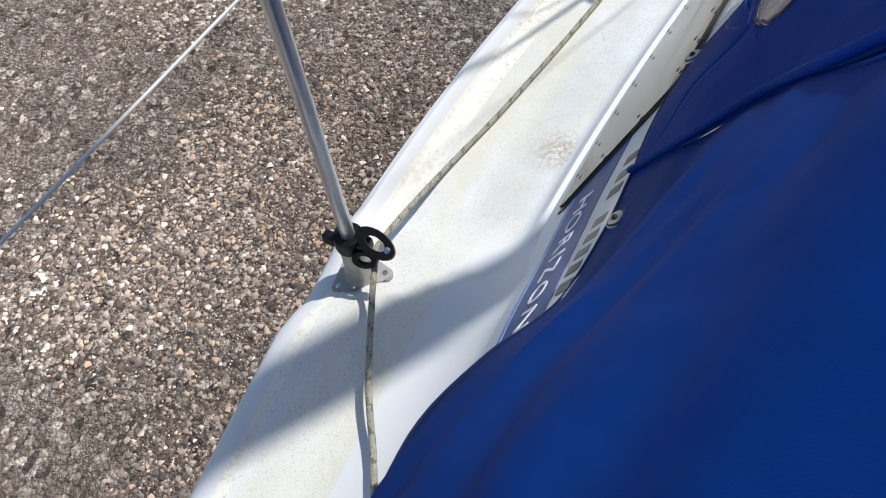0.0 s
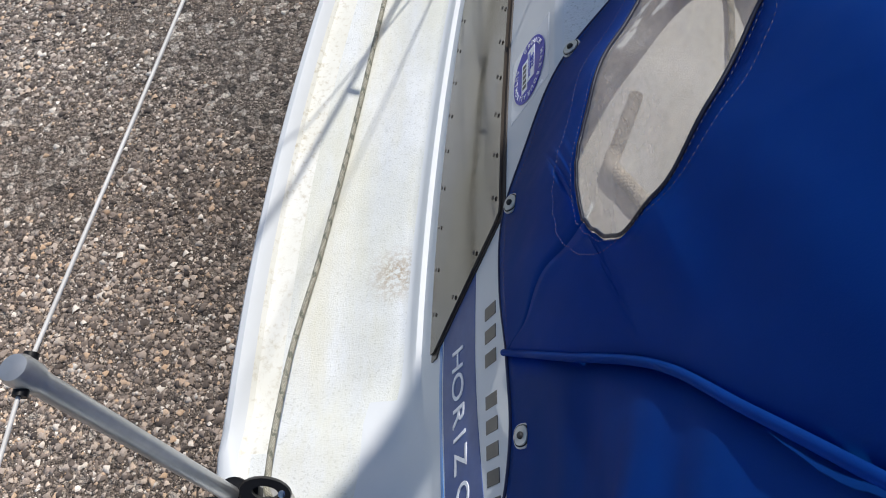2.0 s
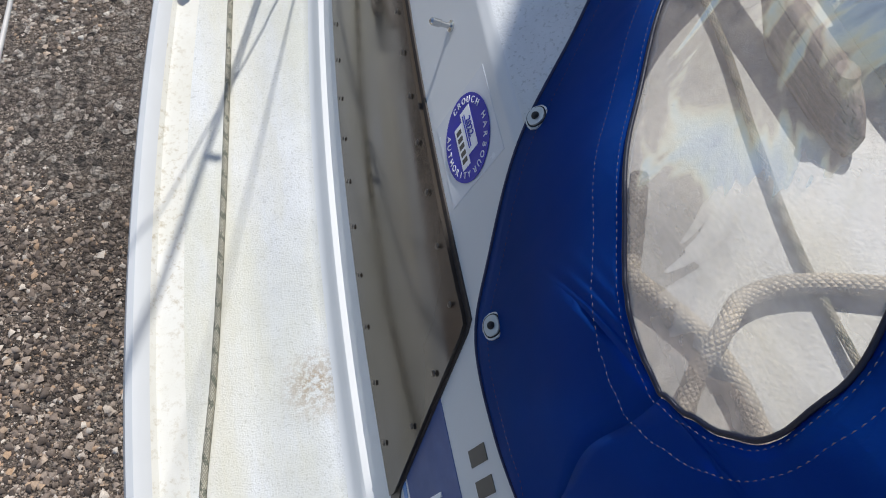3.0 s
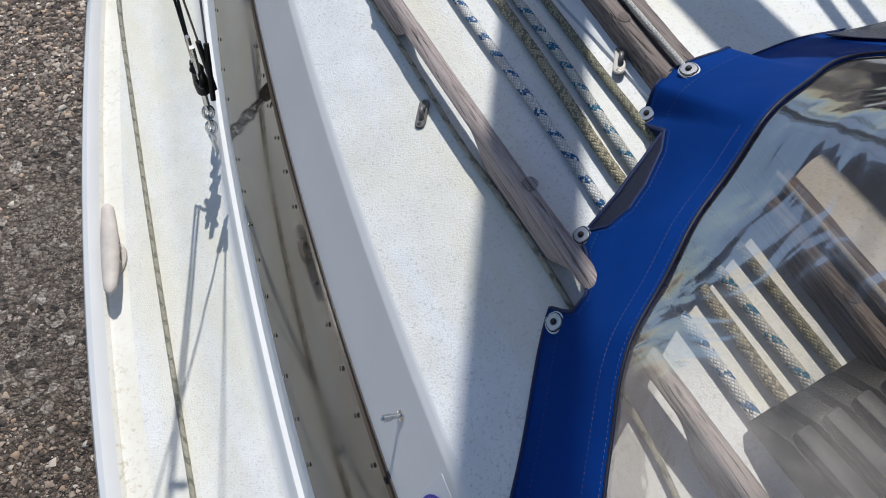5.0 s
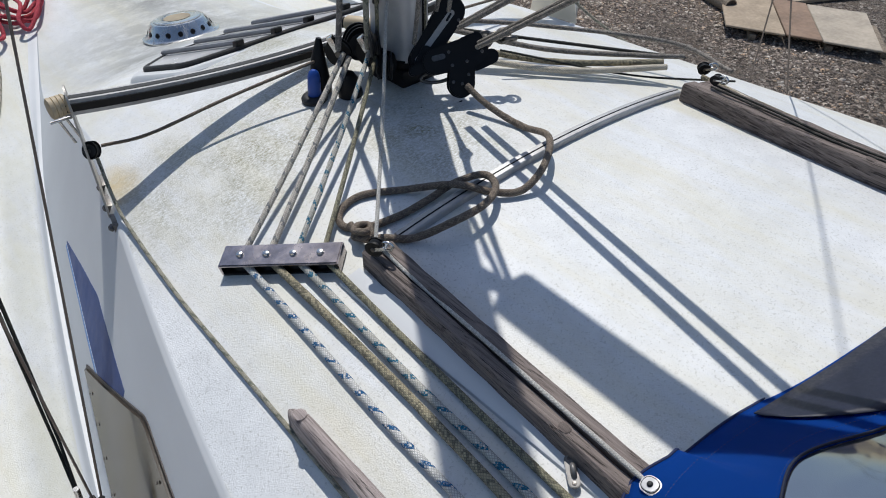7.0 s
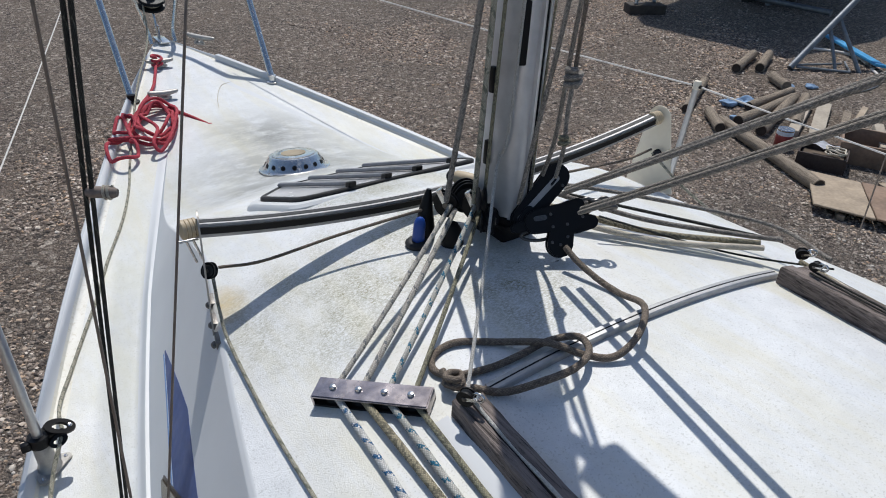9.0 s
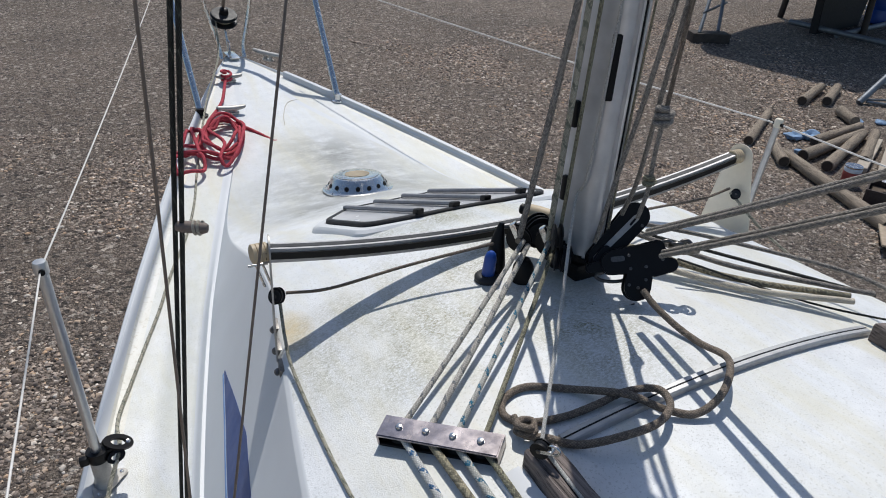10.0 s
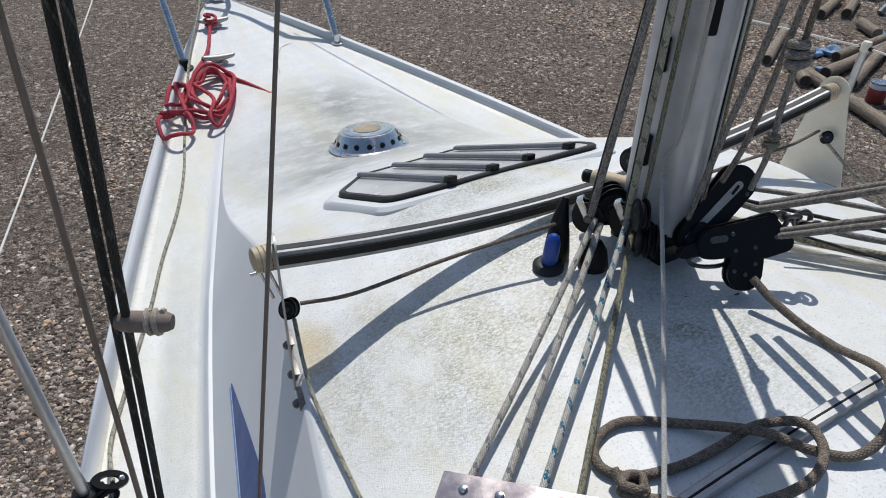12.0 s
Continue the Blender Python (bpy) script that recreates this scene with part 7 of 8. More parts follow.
# ---- bow: pulpit, forestay and furler ----
def build_bow():
    pulpit = empty("pulpit", "polished steel tube pulpit round the bow", "pulpit")
    zp = deck_z(2.0)
    for s in (-1, 1):
        foot = Vector((s * 0.300, 1.985, zp))
        bar("leg", smooth_line([foot, foot + Vector((s * 0.006, 0.19, 0.25)), foot + Vector((s * 0.010, 0.36, 0.475)), foot + Vector((s * 0.002, 0.42, 0.515)), foot + Vector((s * -0.03, 0.52, 0.53))], 8), 0.0145, STEEL, pulpit, "", 14)
        bm = bmesh.new()
        lathe(bm, Matrix.Translation(foot), [(0.030, 0), (0.030, 0.004), (0.017, 0.008), (0.016, 0.03)], 22)
        part("foot_flange", bm, STEEL if s > 0 else BLACK, pulpit)
        head = Vector((s * 0.055, 2.575, deck_z(2.57)))
        bar("leg", smooth_line([head, head + Vector((s * 0.006, 0.02, 0.06)), head + Vector((s * 0.05, 0.035, 0.24)), head + Vector((s * 0.06, 0.03, 0.42)), head + Vector((s * 0.05, 0.02, 0.45))], 8), 0.0105, STEEL, pulpit, "", 14)
    rail = [(-0.270, 2.505, zp + 0.53), (-0.21, 2.64, zp + 0.535), (-0.11, 2.75, zp + 0.54), (0.0, 2.79, zp + 0.54), (0.11, 2.75, zp + 0.54), (0.21, 2.64, zp + 0.535), (0.270, 2.505, zp + 0.53)]
    bar("top_rail", smooth_line(rail, 8), 0.0125, STEEL, pulpit, "", 14)
    stem = empty("stem_fitting", "steel stemhead fitting with shackles", "fitting")
    bm = bmesh.new()
    box(bm, pose(0, 2.60, deck_z(2.6) + 0.006), (0.05, 0.13, 0.006), 0.002)
    box(bm, pose(0, 2.64, deck_z(2.64) + 0.03, 12, 0, 0), (0.008, 0.03, 0.06), 0.002)
    part("plate", bm, STEEL, stem)
    bar("toggle", [(0, 2.645, 2.135), (0, 2.690, 2.245)], 0.006, STEEL, stem, "", 10)
    drum = empty("furling_drum", "black furling drum with a steel spool on the forestay", "furler")
    way = (Vector((0, 0.05, 8.95)) - Vector((0, 2.712, 2.30))).normalized()
    m = to((0, 2.700, 2.262), way)
    bm = bmesh.new()
    lathe(bm, m, [(0.02, 0), (0.060, 0.003), (0.064, 0.008), (0.060, 0.014), (0.030, 0.016), (0.030, 0.034), (0.060, 0.036), (0.064, 0.042), (0.060, 0.048), (0.022, 0.052), (0.02, 0.075), (0.012, 0.08)], 32)
    part("drum", bm, BLACK, drum)
    bm = bmesh.new()
    lathe(bm, m @ Matrix.Translation((0, 0, 0.017)), [(0.040, 0), (0.043, 0.003), (0.043, 0.013), (0.040, 0.016)], 32)
    part("line_on_drum", bm, GREENFLECK, drum, "line wound on the drum")
    bm = bmesh.new()
    lathe(bm, m @ Matrix.Translation((0, 0, 0.049)), [(0.058, 0), (0.058, 0.003), (0.03, 0.004)], 32)
    part("steel_plate", bm, DARKGREY, drum, "dark top plate")
    stay = rope("forestay", [Vector((0, 2.70, 2.30)), Vector((0, 0.05, 8.95))], 0.008, WIRE, "grey forestay wire with its luff foil", 8, "wire")
    line = [(-0.04, 2.69, 2.29), (-0.10, 2.45, 2.17), (-0.26, 2.05, 2.09), (-0.42, 1.55, deck_z(1.55) + 0.012)] + [(x, y, deck_z(y) + 0.0048) for x, y in ((-0.485, 1.33), (-0.552, 1.151), (-0.638, 0.970), (-0.701, 0.820), (-0.757, 0.702), (-0.815, 0.577))] + [(-0.865, 0.456, deck_z(0.456) + 0.014), (-0.875, 0.305, deck_z(0.3) + 0.085)]
    rope("furling_line", line, 0.0042, GREENFLECK, "grey furling line led aft along the deck edge", 10)
    jack = [(-0.875, 0.300, deck_z(0.3) + 0.085), (-0.93, 0.18, deck_z(0.18) + 0.035), (-1.005, -0.20, deck_z(-0.2) + 0.0055), (-1.065, -0.58, deck_z(-0.58) + 0.0055), (-1.115, -0.93, deck_z(-0.93) + 0.0055), (-1.155, -1.19, deck_z(-1.19) + 0.0055), (-1.185, -1.37, deck_z(-1.37) + 0.016), (-1.176, -1.55, deck_z(-1.55) + 0.078), (-1.160, -1.600, deck_z(-1.6) + 0.075), (-1.085, -1.745, deck_z(-1.745) + 0.066), (-1.03, -1.83, deck_z(-1.86) + 0.062), (-0.96, -1.94, deck_z(-2.0) + 0.095), (-0.90, -2.04, deck_z(-2.0) + 0.12)]
    rope("furling_line", jack, 0.0044, GREENFLECK, "grey-green flecked furling line on the side deck", 12, sides=12)
    for line in ([(-0.01, 1.80, 0), (0.02, 1.90, 0), (0.08, 2.02, 0), (0.16, 2.05, 0), (0.21, 2.03, 0)], [(0.20, 2.02, 0), (0.30, 1.82, 0), (0.33, 1.72, 0)]):
        rope("cord_end", [(x, y, roof_z(x, y) + 0.0012) for x, y, _ in line], 0.0010, CREAMROPE, "thin yellowed cord end on the foredeck", 8)


build_bow()


# ---- standing rigging and lifelines ----
def build_shrouds():
    plate = empty("chainplate", "steel chainplate with shackles and rigging screws at the side deck", "chainplate")
    root = Vector((-0.878, -0.300, deck_z(-0.3)))
    bm = bmesh.new()
    box(bm, Matrix.Translation(root + Vector((0, 0, 0.004))) @ pose(0, 0, 0, 0, 0, -10), (0.032, 0.075, 0.006), 0.002)
    part("plate", bm, STEEL, plate)
    u = [root + Vector((0, 0.012 * math.cos(a), 0.006 + 0.05 * math.sin(a))) for a in np.linspace(0, math.pi, 13)]
    bar("u_bolt", u, 0.004, STEEL, plate, "", 10)
    top = Vector((-0.862, -0.315, 1.975))
    for k in range(5):
        c = root.lerp(top, 0.30 + 0.16 * k) + Vector((0, 0, 0.02))
        ring = [c + Vector((0.009 * math.cos(a) if k % 2 else 0.002 * math.cos(a), 0.009 * math.cos(a) if k % 2 == 0 else 0.002 * math.cos(a), 0.015 * math.sin(a))) for a in np.linspace(0, 2 * math.pi, 15)]
        bar("shackle", ring, 0.0032, STEEL, plate, "polished steel shackle", 8)
    hub = top + Vector((0.004, 0, 0.085))
    ring = [hub + Vector((0.004 * math.sin(a), 0.030 * math.cos(a), 0.010 * math.sin(a))) for a in np.linspace(0, 2 * math.pi, 19)]
    bar("ring", ring, 0.0040, BLACK, plate, "black lashing ring", 8)
    for dy in (-0.012, 0.014):
        bar("toggle", [top + Vector((0, dy * 0.5, 0.02)), top + Vector((0.012, dy, 0.15))], lambda q: 0.006 - 0.003 * abs(q - 0.5), STEEL, plate, "steel rigging toggle", 10)
    bm = bmesh.new()
    lathe(bm, to(hub - Vector((0, 0, 0.04)), (0.05, 0, 1)), [(0.012, 0), (0.013, 0.02), (0.010, 0.045), (0.012, 0.05), (0.007, 0.06)], 14)
    part("taped_screw", bm, BLACK, plate, "black taped rigging screw")
    for a, b, r, mat, label in ((Vector((-0.842, -0.350, 2.05)), Vector((-0.652, -0.290, 8.0)), 0.0017, WIRE, "dark cap shroud wire"), (Vector((-0.851, -0.372, 2.05)), Vector((-0.036, 0.292, 5.6)), 0.0017, WIRE, "dark lower shroud wire"),
                                (Vector((-0.850, -0.205, 2.03)), Vector((-0.704, -0.711, 4.6)), 0.0023, DARKROPE, "black and green rope lashed beside the shrouds"), (Vector((-0.845, -0.2095, 2.03)), Vector((-0.699, -0.7155, 4.6)), 0.0023, DARKROPE, "black and green rope lashed beside the shrouds")):
        if mat is WIRE:
            d = (b - Vector(a)).normalized()
            bar("swage", [Vector(a), Vector(a) + d * 0.10], 0.0045, BLACK, plate, "black swaged terminal", 10)
        else:
            bar("rope_tail", [hub, Vector(a).lerp(b, 0.05), Vector(a).lerp(b, 0.105)], r, DARKROPE, plate, "black rope tail made fast to the ring", 8)
        rope("shroud", [a, b] if mat is WIRE else [Vector(a).lerp(b, 0.10), b], r, mat, label, 24, "wire", "shrouds")
    tie = empty("rope_toggle", "wooden toggle lashed to the shroud ropes", "toggle")
    c = Vector((-0.801, -0.358, 2.780))
    way = Vector((0.55, -0.30, -0.02)).normalized()
    bar("toggle_pin", [c - way * 0.007, c + way * 0.021], lambda q: 0.0056 - 0.0018 * abs(2 * q - 1) ** 6, plain("toggle_wood", (0.17, 0.135, 0.115), 0.75, grain=220, wear=0.35, depth=0.3), tie, "", 12, 10)
    bar("lashing", [c + way * (0.008 + 0.0006 * a) + Vector((0.48, 0.87, 0.0)) * (0.0058 * math.cos(a)) + Vector((0, 0, 0.0058 * math.sin(a))) for a in np.linspace(0, 14, 50)], 0.0014, CREAMROPE, tie, "grey cord lashing", 6)
    # far side, mirrored rig
    for a, b in (((0.842, -0.350, 1.90), (0.652, -0.290, 8.0)), ((0.851, -0.520, 1.90), (0.036, 0.142, 5.6))):
        rope("shroud", [a, b], 0.0018, WIRE, "thin shroud wire on the far side", 16, "wire", "shrouds")


build_shrouds()


def build_lifelines():
    t1, t2, t3 = Vector(ST1_TOP) - Vector((0, 0, 0.016)), Vector(ST2_TOP) - Vector((0, 0, 0.016)), Vector(ST3_TOP) - Vector((0, 0, 0.016))
    zp = deck_z(2.0) + 0.50
    spans = (("white-coated lifeline wire between the stanchions", t1, t2), ("white-coated lifeline wire to the pulpit", t2, Vector((-0.31, 2.36, 2.585))), ("white-coated lifeline wire leading aft", Vector((-1.24, -3.7, 2.42)), t1))
    for label, a, b in spans:
        rope("lifeline", sag(a, b, 0.012, 8), 0.0017, WIREWHITE, label, 4, "lifeline", "lifelines")
    rope("lifeline", sag(t3, Vector((0.33, 2.37, 2.52)), 0.012, 8), 0.0024, WIREWHITE, "white-coated lifeline wire on the far side", 4, "lifeline", "lifelines")
    rope("lifeline", sag(Vector((1.22, -1.57, 2.37)), t3, 0.012, 8), 0.0026, WIREWHITE, "white-coated lifeline wire on the far side", 4, "lifeline", "lifelines")


build_lifelines()


def build_motor_hood_line():
    """Raised lip along the starboard bow."""
    bm = bmesh.new()
    n = 40
    rows = []
    for k in range(n + 1):
        y = 2.30 - 3.2 * k / n
        hb, zd = half_beam(y), deck_z(y)
        rows.append([bm.verts.new((hb - 0.030, y, zd)), bm.verts.new((hb - 0.028, y, zd + 0.025)), bm.verts.new((hb - 0.012, y, zd + 0.027)), bm.verts.new((hb - 0.006, y, zd))])
    for a, b in zip(rows, rows[1:]):
        for j in range(3):
            bm.faces.new((a[j], b[j], b[j + 1], a[j + 1]))
    bm.faces.new(rows[0])
    part("toe_rail", bm, WHITE, BOAT, "white raised toe rail")


build_motor_hood_line()


# ---- yard: logs, boards, stands and the neighbouring boat ----
def build_log(a, b, r, label="weathered round timber lying on the gravel"):
    ob = empty("log", label, "log", "short round timbers")
    a, b = Vector((a[0], a[1], r * 0.96)), Vector((b[0], b[1], r * 0.96))
    way = (b - a).normalized()
    base = tube_data("log_body", [Vector((0, 0, 0)).lerp(Vector((0, (b - a).length, 0)), k / 10) for k in range(11)], lambda q: r * (1 + 0.04 * math.sin(9 * q + r * 100) - 0.06 * q), LOG, 14, 0.03)
    body = new("log_body", base)
    body.parent = ob
    bm = bmesh.new()
    lathe(bm, pose(0, 0.001, 0, 90), [(r * 0.86, 0), (r * 0.84, 0.004), (r * 0.4, 0.005), (r * 0.1, 0.002)], 16)
    part("cut_end", bm, CUTEND, ob, "dark rotten cut end")
    ob.matrix_basis = Matrix.Translation(a) @ Matrix.Rotation(math.atan2(-way.x, way.y), 4, "Z")
    return ob


def slab(points, z0, z1, thick, mat, parent, name="plank"):
    """A flat board on four plan corners: the first two at height z0, the others at z1."""
    low = [Vector((x, y, z)) for (x, y), z in zip(points, (z0, z0, z1, z1))]
    bm = bmesh.new()
    up = [bm.verts.new(q + Vector((0, 0, thick))) for q in low]
    dn = [bm.verts.new(q) for q in low]
    for quad in (up, dn[::-1], *[[dn[k], dn[(k + 1) % 4], up[(k + 1) % 4], up[k]] for k in range(4)]):
        bm.faces.new(quad)
    bmesh.ops.recalc_face_normals(bm, faces=bm.faces)
    bmesh.ops.bevel(bm, geom=bm.edges[:], offset=min(0.006, thick * 0.3), segments=1, affect="EDGES")
    return part(name, bm, mat, parent)


def build_yard():
    for a, b, r in (((9.00, 5.42), (10.0, 5.83), 0.072), ((9.37, 5.27), (10.25, 5.71), 0.072), ((9.14, 4.89), (8.90, 4.50), 0.075), ((6.82, 4.56), (8.05, 5.25), 0.062), ((6.62, 3.88), (7.00, 4.34), 0.068), ((7.66, 4.23), (8.80, 4.36), 0.062),
                    ((7.02, 3.92), (8.50, 4.14), 0.072), ((7.00, 3.58), (8.54, 4.15), 0.070), ((7.62, 3.52), (8.75, 4.10), 0.066)):
        build_log(a, b, r)
    build_log((6.14, 2.30), (6.86, 4.06), 0.072, "long weathered round timber lying on the gravel")
    # one broken sheet in three pieces
    near, far = (Vector((5.64, 2.06)), Vector((6.21, 0.81))), (Vector((6.42, 2.60)), Vector((7.02, 1.31)))
    brown = plain("brown_board", (0.245, 0.165, 0.115), 0.8, grain=24, wear=0.3)
    pale = plain("bleached_board", (0.40, 0.345, 0.275), 0.8, grain=26, wear=0.25)
    for u0, u1, v0, v1, dz, mat, label in ((0.0, 0.395, 0.0, 0.36, 0.0, PLANK, "pale worn board lying low over rubble"), (0.40, 0.63, 0.365, 0.60, 0.006, brown, "stained brown board lying beside the pale one"), (0.635, 1.0, 0.605, 1.0, 0.0, pale, "bleached grey ply sheet at the end of the boards")):
        board = empty("board", label, "board", "loose boards")
        slab([tuple(near[0].lerp(near[1], u0)), tuple(near[0].lerp(near[1], u1)), tuple(far[0].lerp(far[1], v1)), tuple(far[0].lerp(far[1], v0))], 0.085 + dz, 0.05 + dz, 0.022, mat, board)
    for x in ((5.98, 2.02), (6.30, 1.42), (6.56, 1.02)):
        board = empty("batten", "rough timber batten under the boards", "plank", "timber offcuts")
        slab([(x[0] - 0.25, x[1] - 0.17), (x[0] - 0.22, x[1] - 0.23), (x[0] + 0.27, x[1] + 0.10), (x[0] + 0.24, x[1] + 0.16)], 0.0, 0.0, 0.055, LOG, board, "timber")
    # split posts and squared offcuts beside the round timbers
    for a, b, w, h, mat in (((7.38, 3.40), (8.50, 3.92), 0.13, 0.07, pale), ((7.55, 3.20), (8.72, 3.80), 0.17, 0.06, pale), ((7.86, 3.05), (8.60, 3.42), 0.10, 0.09, LOG), ((8.20, 3.10), (8.95, 3.38), 0.08, 0.10, PLANK), ((7.72, 2.46), (8.40, 2.92), 0.11, 0.12, pale), ((7.9, 2.2), (8.9, 2.35), 0.12, 0.05, LOG), ((6.85, 2.02), (7.55, 1.62), 0.12, 0.04, PLANK), ((7.22, 2.12), (7.95, 1.75), 0.07, 0.05, LOG), ((8.6, 2.75), (9.3, 2.95), 0.14, 0.07, PLANK)):
        p = empty("plank", "cut timber offcut in the heap", "plank", "timber offcuts")
        side = (Vector(b) - Vector(a)).normalized()
        side = Vector((-side.y, side.x)) * w / 2
        a, b = Vector(a), Vector(b)
        slab([tuple(a - side), tuple(a + side), tuple(b + side), tuple(b - side)], 0.0, 0.02, h, mat, p, "timber")
    crate = empty("crate", "open wooden crate among the offcuts", "crate")
    for x, y, w, l in ((0, 0.26, 0.62, 0.025), (0, -0.26, 0.62, 0.025), (0.30, 0, 0.025, 0.50), (-0.30, 0, 0.025, 0.50)):
        bm = bmesh.new()
        box(bm, pose(7.50, 2.58, 0.12, 0, 0, 28) @ pose(x, y, 0), (w, l, 0.24), 0.004)
        part("side_board", bm, brown, crate)
    bin_ob = empty("scrap_box", "dark box of rope and rags", "box")
    spot = pose(6.88, 2.72, 0, 0, 0, 26)
    for x, y, w, l in ((0, 0.24, 0.46, 0.02), (0, -0.24, 0.46, 0.02), (0.22, 0, 0.02, 0.46), (-0.22, 0, 0.02, 0.46)):
        bm = bmesh.new()
        box(bm, spot @ pose(x, y, 0.085), (w, l, 0.17), 0.005)
        part("box_side", bm, DARKBOX, bin_ob)
    bm = bmesh.new()
    box(bm, spot @ pose(0, 0, 0.05), (0.42, 0.44, 0.06), 0.01)
    part("filling", bm, plain("rags", (0.10, 0.075, 0.055), 0.9, grain=14, wear=0.5), bin_ob, "brown rags")
    rag = empty("white_rag", "folded white cloth lying on the box", "cloth")
    rows = [[Vector((-0.05 + 0.05 * i, -0.14 + 0.04 * k, 0.178 + 0.012 * math.sin(2.1 * i + 1.3 * k) + 0.006 * k)) for k in range(8)] for i in range(5)]
    bm = bmesh.new()
    grid = [[bm.verts.new(spot @ q) for q in row] for row in rows]
    for i in range(4):
        for k in range(7):
            bm.faces.new((grid[i][k], grid[i + 1][k], grid[i + 1][k + 1], grid[i][k + 1]))
    bmesh.ops.solidify(bm, geom=bm.faces[:], thickness=0.008)
    part("fold", bm, PAPER, rag)
    rope("scrap_rope", [(6.86 + (0.09 + 0.03 * math.sin(2.7 * a)) * math.cos(a), 2.58 + (0.12 + 0.03 * math.cos(1.9 * a)) * math.sin(a), 0.180 + 0.0025 * a) for a in np.linspace(0, 17, 60)], 0.009, CREAMROPE, "cream rope coiled on the box", 2)
    can = empty("paint_can", "red and white paint can with a metal lid", "can")
    for name, z0, z1, r, mat in (("can_body", 0, 0.21, 0.092, plain("red_can_label", (0.32, 0.05, 0.045), 0.4, wear=0.3)), ("can_band", 0.155, 0.205, 0.0935, PAPER), ("lid", 0.205, 0.222, 0.095, STEEL)):
        bm = bmesh.new()
        lathe(bm, Matrix.Translation((6.93, 3.24, 0)), [(r * 0.98, z0), (r, z0 + 0.004), (r, z1 - 0.004), (r * 0.97, z1)], 28)
        part(name, bm, mat, can)
    cloth = empty("blue_rag", "crumpled light blue cloth on the gravel", "cloth")
    for cx, cy, s in ((7.62, 4.50, 0.09), (7.84, 4.42, 0.10), (7.18, 4.09, 0.06), (9.12, 4.55, 0.05), (9.40, 4.42, 0.07)):
        bm = bmesh.new()
        bmesh.ops.create_icosphere(bm, subdivisions=3, radius=s)
        for v in bm.verts:
            q = noise.noise(v.co * 14 + Vector((cx, cy, 0)))
            v.co = Vector((cx + v.co.x * (1.3 + q), cy + v.co.y * (1 + q), max(0.0, v.co.z * (0.5 + 0.6 * q) + 0.03)))
        part("fold", bm, plain("pale_blue_cloth", (0.18, 0.28, 0.42), 0.85, wear=0.4), cloth)
    # trestles with wooden feet
    for x, y, turn in ((10.8, 8.90, 10),):
        t = empty("boat_stand", "galvanised steel boat stand on a timber pad", "stand", "boat stands")
        bm = bmesh.new()
        box(bm, pose(x, y, 0.09, 0, 0, turn - 35), (0.75, 0.32, 0.18), 0.012)
        part("timber_pad", bm, plain("dark_timber", (0.055, 0.045, 0.038), 0.85, grain=30, wear=0.35), t, "dark timber pad")
        for dx, dy in ((0.26, 0.02), (-0.26, 0.02)):
            bar("leg", [(x + dx, y + dy, 0.18), (x + 1.1 + dx * 0.3, y + 0.9, 1.7)], 0.035, RUST, t, "", 10)
        bar("brace", [(x - 0.26, y + 0.02, 0.55), (x + 0.9, y + 0.5, 0.60)], 0.022, RUST, t, "", 8)
        bar("screw_post", [(x + 0.6, y + 0.5, 0.9), (x + 1.2, y + 0.95, 1.85)], 0.03, RUST, t, "", 10)
    t = empty("boat_stand", "grey tubular steel tripod stand on the gravel", "stand", "boat stands")
    for a, b, r in (((9.95, 5.13, 0.03), (12.3, 5.05, 1.75), 0.050), ((10.05, 5.08, 0.05), (10.65, 4.55, 0.03), 0.020), ((10.55, 4.72, 0.0), (10.72, 5.10, 0.58), 0.028), ((10.85, 4.50, 0.0), (10.90, 5.10, 0.72), 0.032), ((10.05, 5.15, 0.06), (10.9, 4.85, 0.05), 0.016), ((10.65, 4.55, 0.03), (11.1, 4.9, 0.04), 0.016)):
        bar("strut", [a, b], r, RUST, t, "", 12)
    rope("hose", [(9.55, 4.01, 0.02), (10.09, 3.96, 0.02), (10.55, 4.03, 0.02), (10.9, 4.22, 0.02), (11.2, 4.5, 0.02)], 0.022, WIREWHITE, "pale hose lying on the gravel", 10, "hose")
    rope("hose", [(11.4, 5.75, 0.02), (11.65, 5.45, 0.02), (11.72, 5.08, 0.02), (11.45, 4.72, 0.02)], 0.024, WIREWHITE, "pale hose lying on the gravel", 10, "hose")
    tarp = empty("blue_tarpaulin", "bright blue folded tarpaulin strip", "tarpaulin")
    bm = bmesh.new()
    box(bm, pose(11.75, 5.15, 0.10, 8, 0, 55), (1.9, 0.20, 0.05), 0.02)
    part("sheet", bm, plain("blue_tarpaulin", (0.03, 0.28, 0.55), 0.5, wear=0.3), tarp)
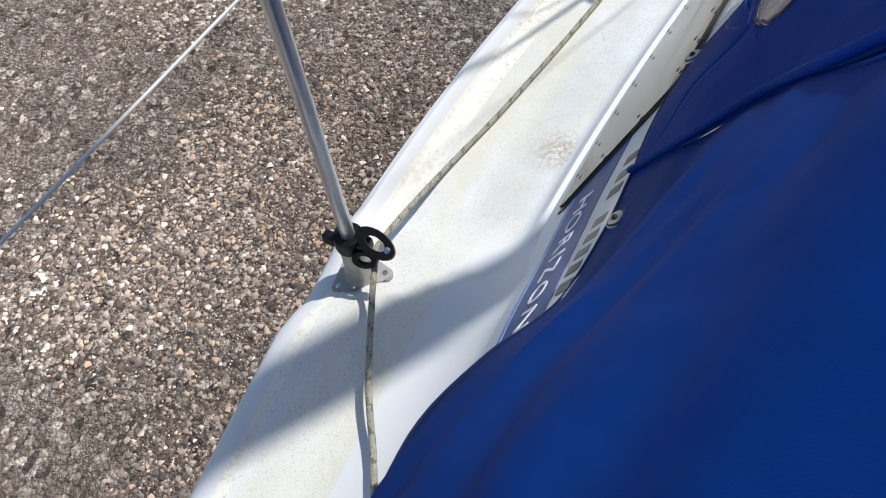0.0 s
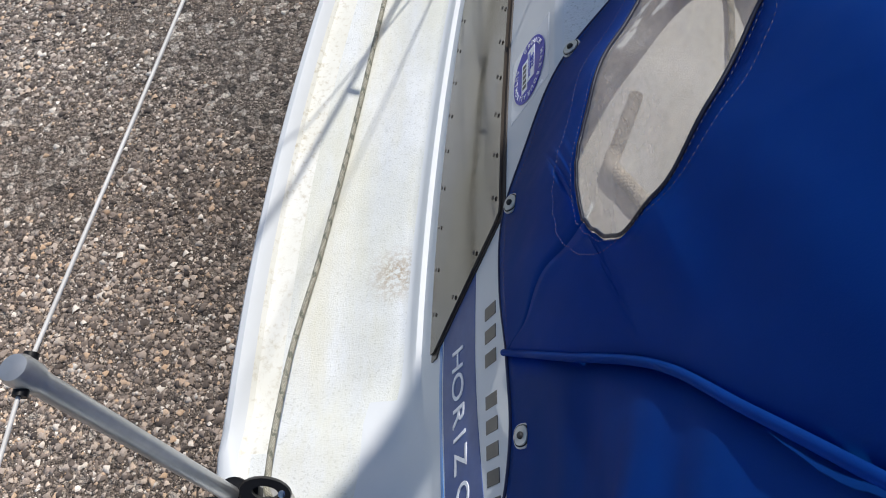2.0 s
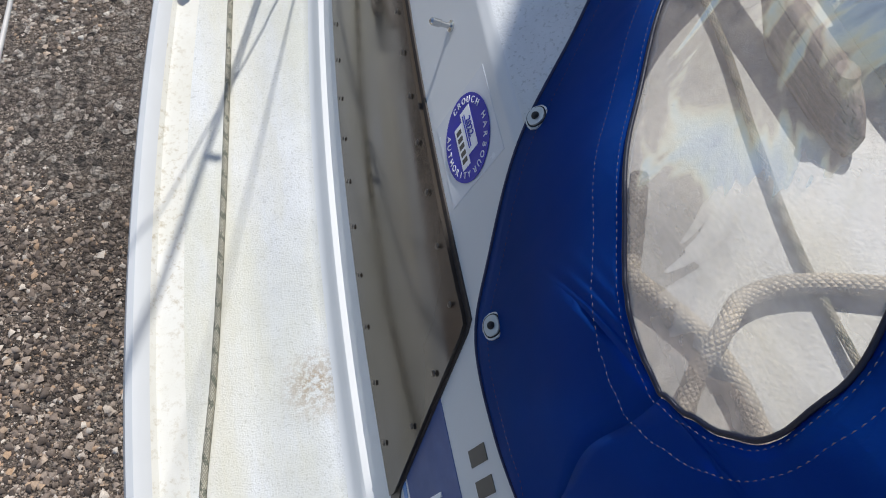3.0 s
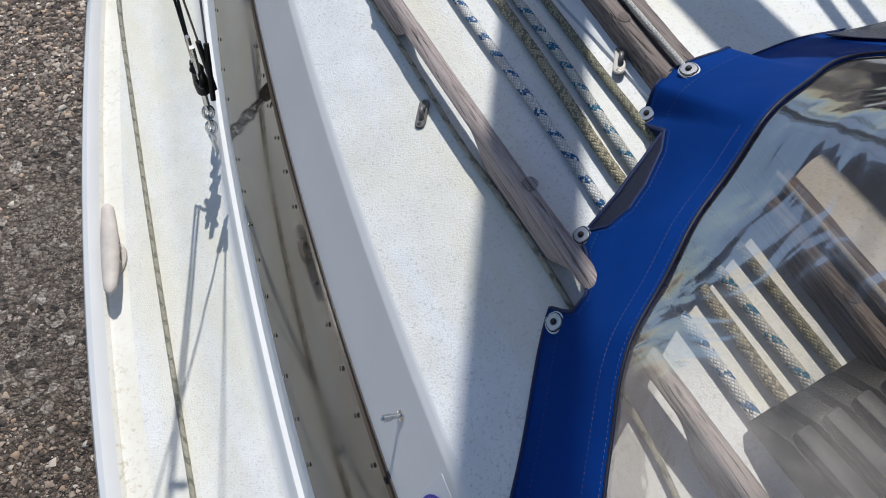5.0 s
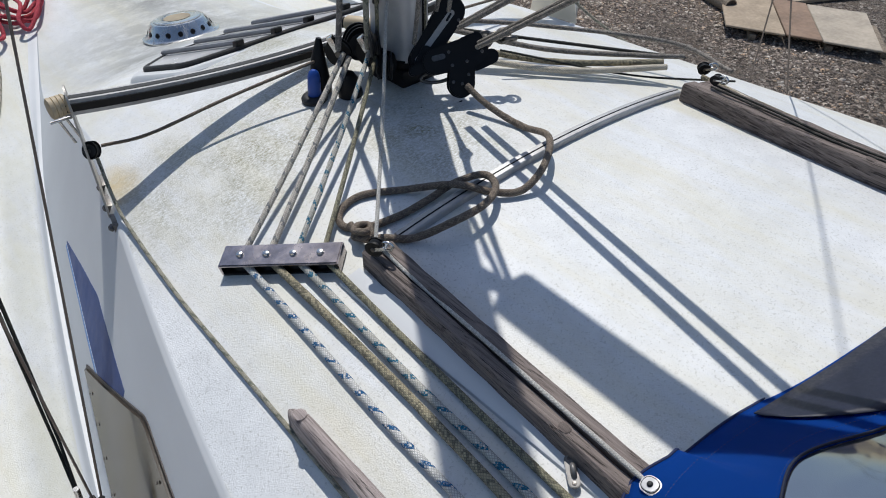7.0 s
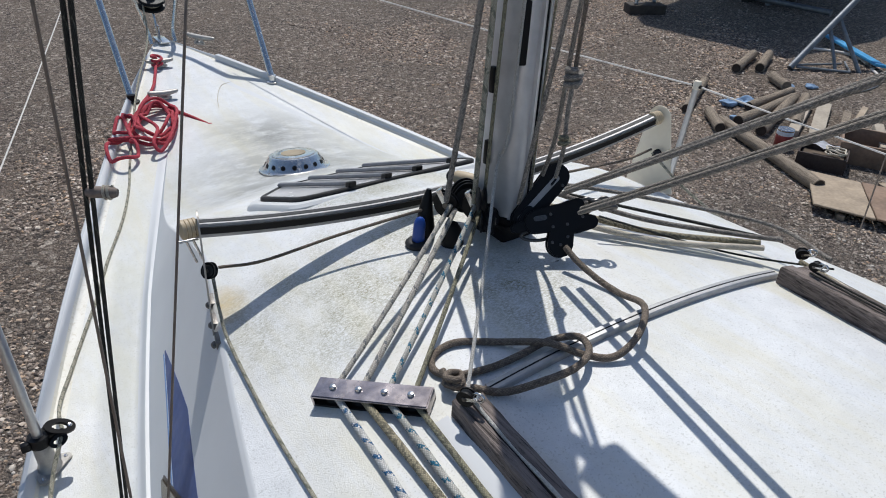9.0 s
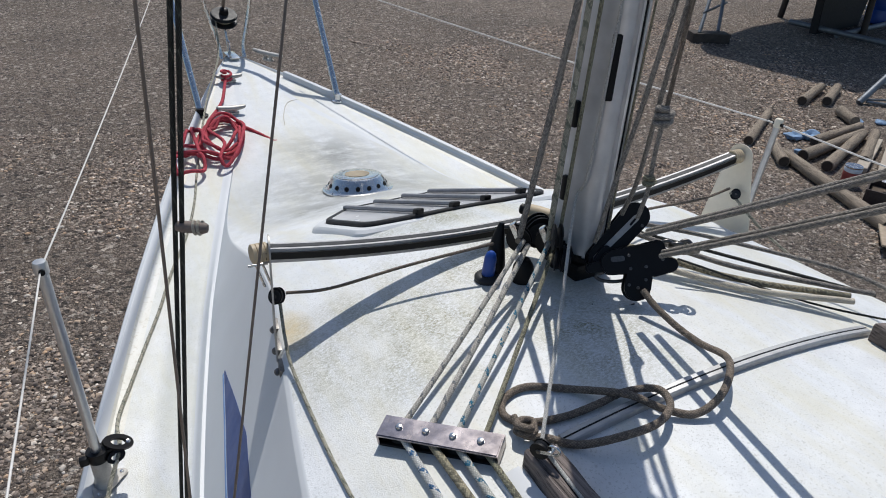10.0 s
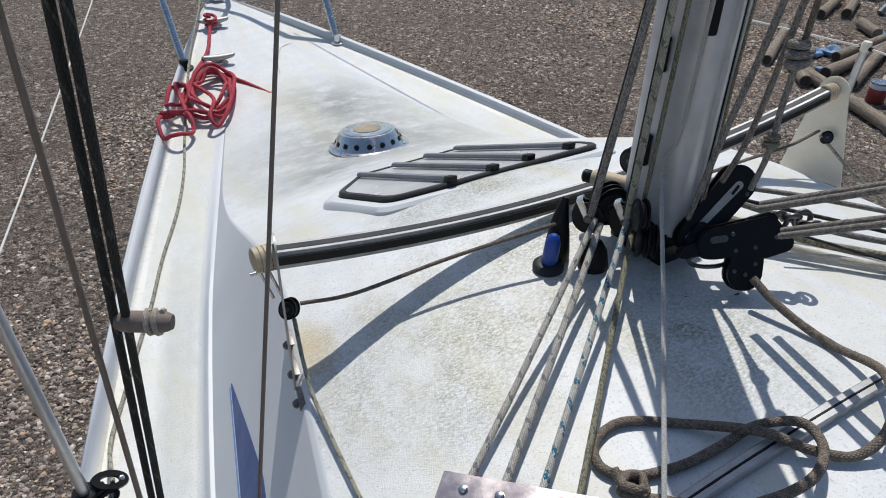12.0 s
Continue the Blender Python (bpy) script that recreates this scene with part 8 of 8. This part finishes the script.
    for x, y in ((15.2, 9.35), (16.6, 9.1)):
        d = empty("barrel", "dark blue plastic barrel in the shade", "barrel", "barrels")
        bm = bmesh.new()
        lathe(bm, Matrix.Translation((x, y, 0)), [(0.26, 0), (0.29, 0.03), (0.30, 0.3), (0.29, 0.32), (0.30, 0.34), (0.30, 0.62), (0.29, 0.64), (0.29, 0.85), (0.25, 0.9)], 28)
        part("drum", bm, BLUEPL, d)
    other = empty("neighbouring_boat", "dark blue yacht propped ashore in the next berth", "sailboat")
    rows = []
    for k in range(41):
        u = k / 40
        y = -4.2 + 9.0 * u
        tuck = 0.35 * (1 - min(1.0, u / 0.35)) ** 1.5
        wide = 1.85 * (1 - max(0.0, (u - 0.35) / 0.65) ** 2.3) * (0.74 + 0.26 * min(1, u / 0.3))
        rows.append((y, [(0.0, 3.15), (wide * 0.9, 3.05), (wide, 3.02), (wide, 2.95), (wide * 0.98, 2.1), (wide * 0.82, 1.5 + tuck), (wide * 0.4, 1.15 + tuck), (0.0, 1.0 + tuck)]))
    hull = loft("hull", rows, BLUEPL, other, "dark blue topsides")
    bm = bmesh.new()
    prism(bm, pose(0.08, -0.6, 0.0, 90, 0, 90), [(-1.1, 0.0), (0.9, 0.0), (1.2, 1.5), (-1.3, 1.5)], 0.16, 0.02)
    part("keel", bm, DARKGREY, other, "dark fin keel")
    cradle = empty("boat_cradle", "low steel cradle under the dark blue yacht", "cradle")
    bar("beam", [(13.82, 9.37, 0.12), (14.1, 6.95, 0.12)], 0.06, RUST, cradle, "", 8)
    bar("beam", [(17.6, 10.1, 0.12), (17.9, 7.7, 0.12)], 0.06, RUST, cradle, "", 8)
    bar("rail", [(13.95, 8.3, 0.06), (17.8, 9.0, 0.06)], 0.06, RUST, cradle, "", 8)
    for x, y, z in ((14.95, 8.35, 1.45), (14.6, 10.2, 1.5)):
        bar("post", [(x, y, 0.0), (x + 0.05, y + (0.1 if y < 9 else -0.1), z)], 0.07, plain("dark_timber_post", (0.055, 0.045, 0.038), 0.85, grain=30), cradle, "dark timber post", 8)
    other.matrix_basis = pose(15.45, 9.20, 0, 0, 0, -80)


build_yard()
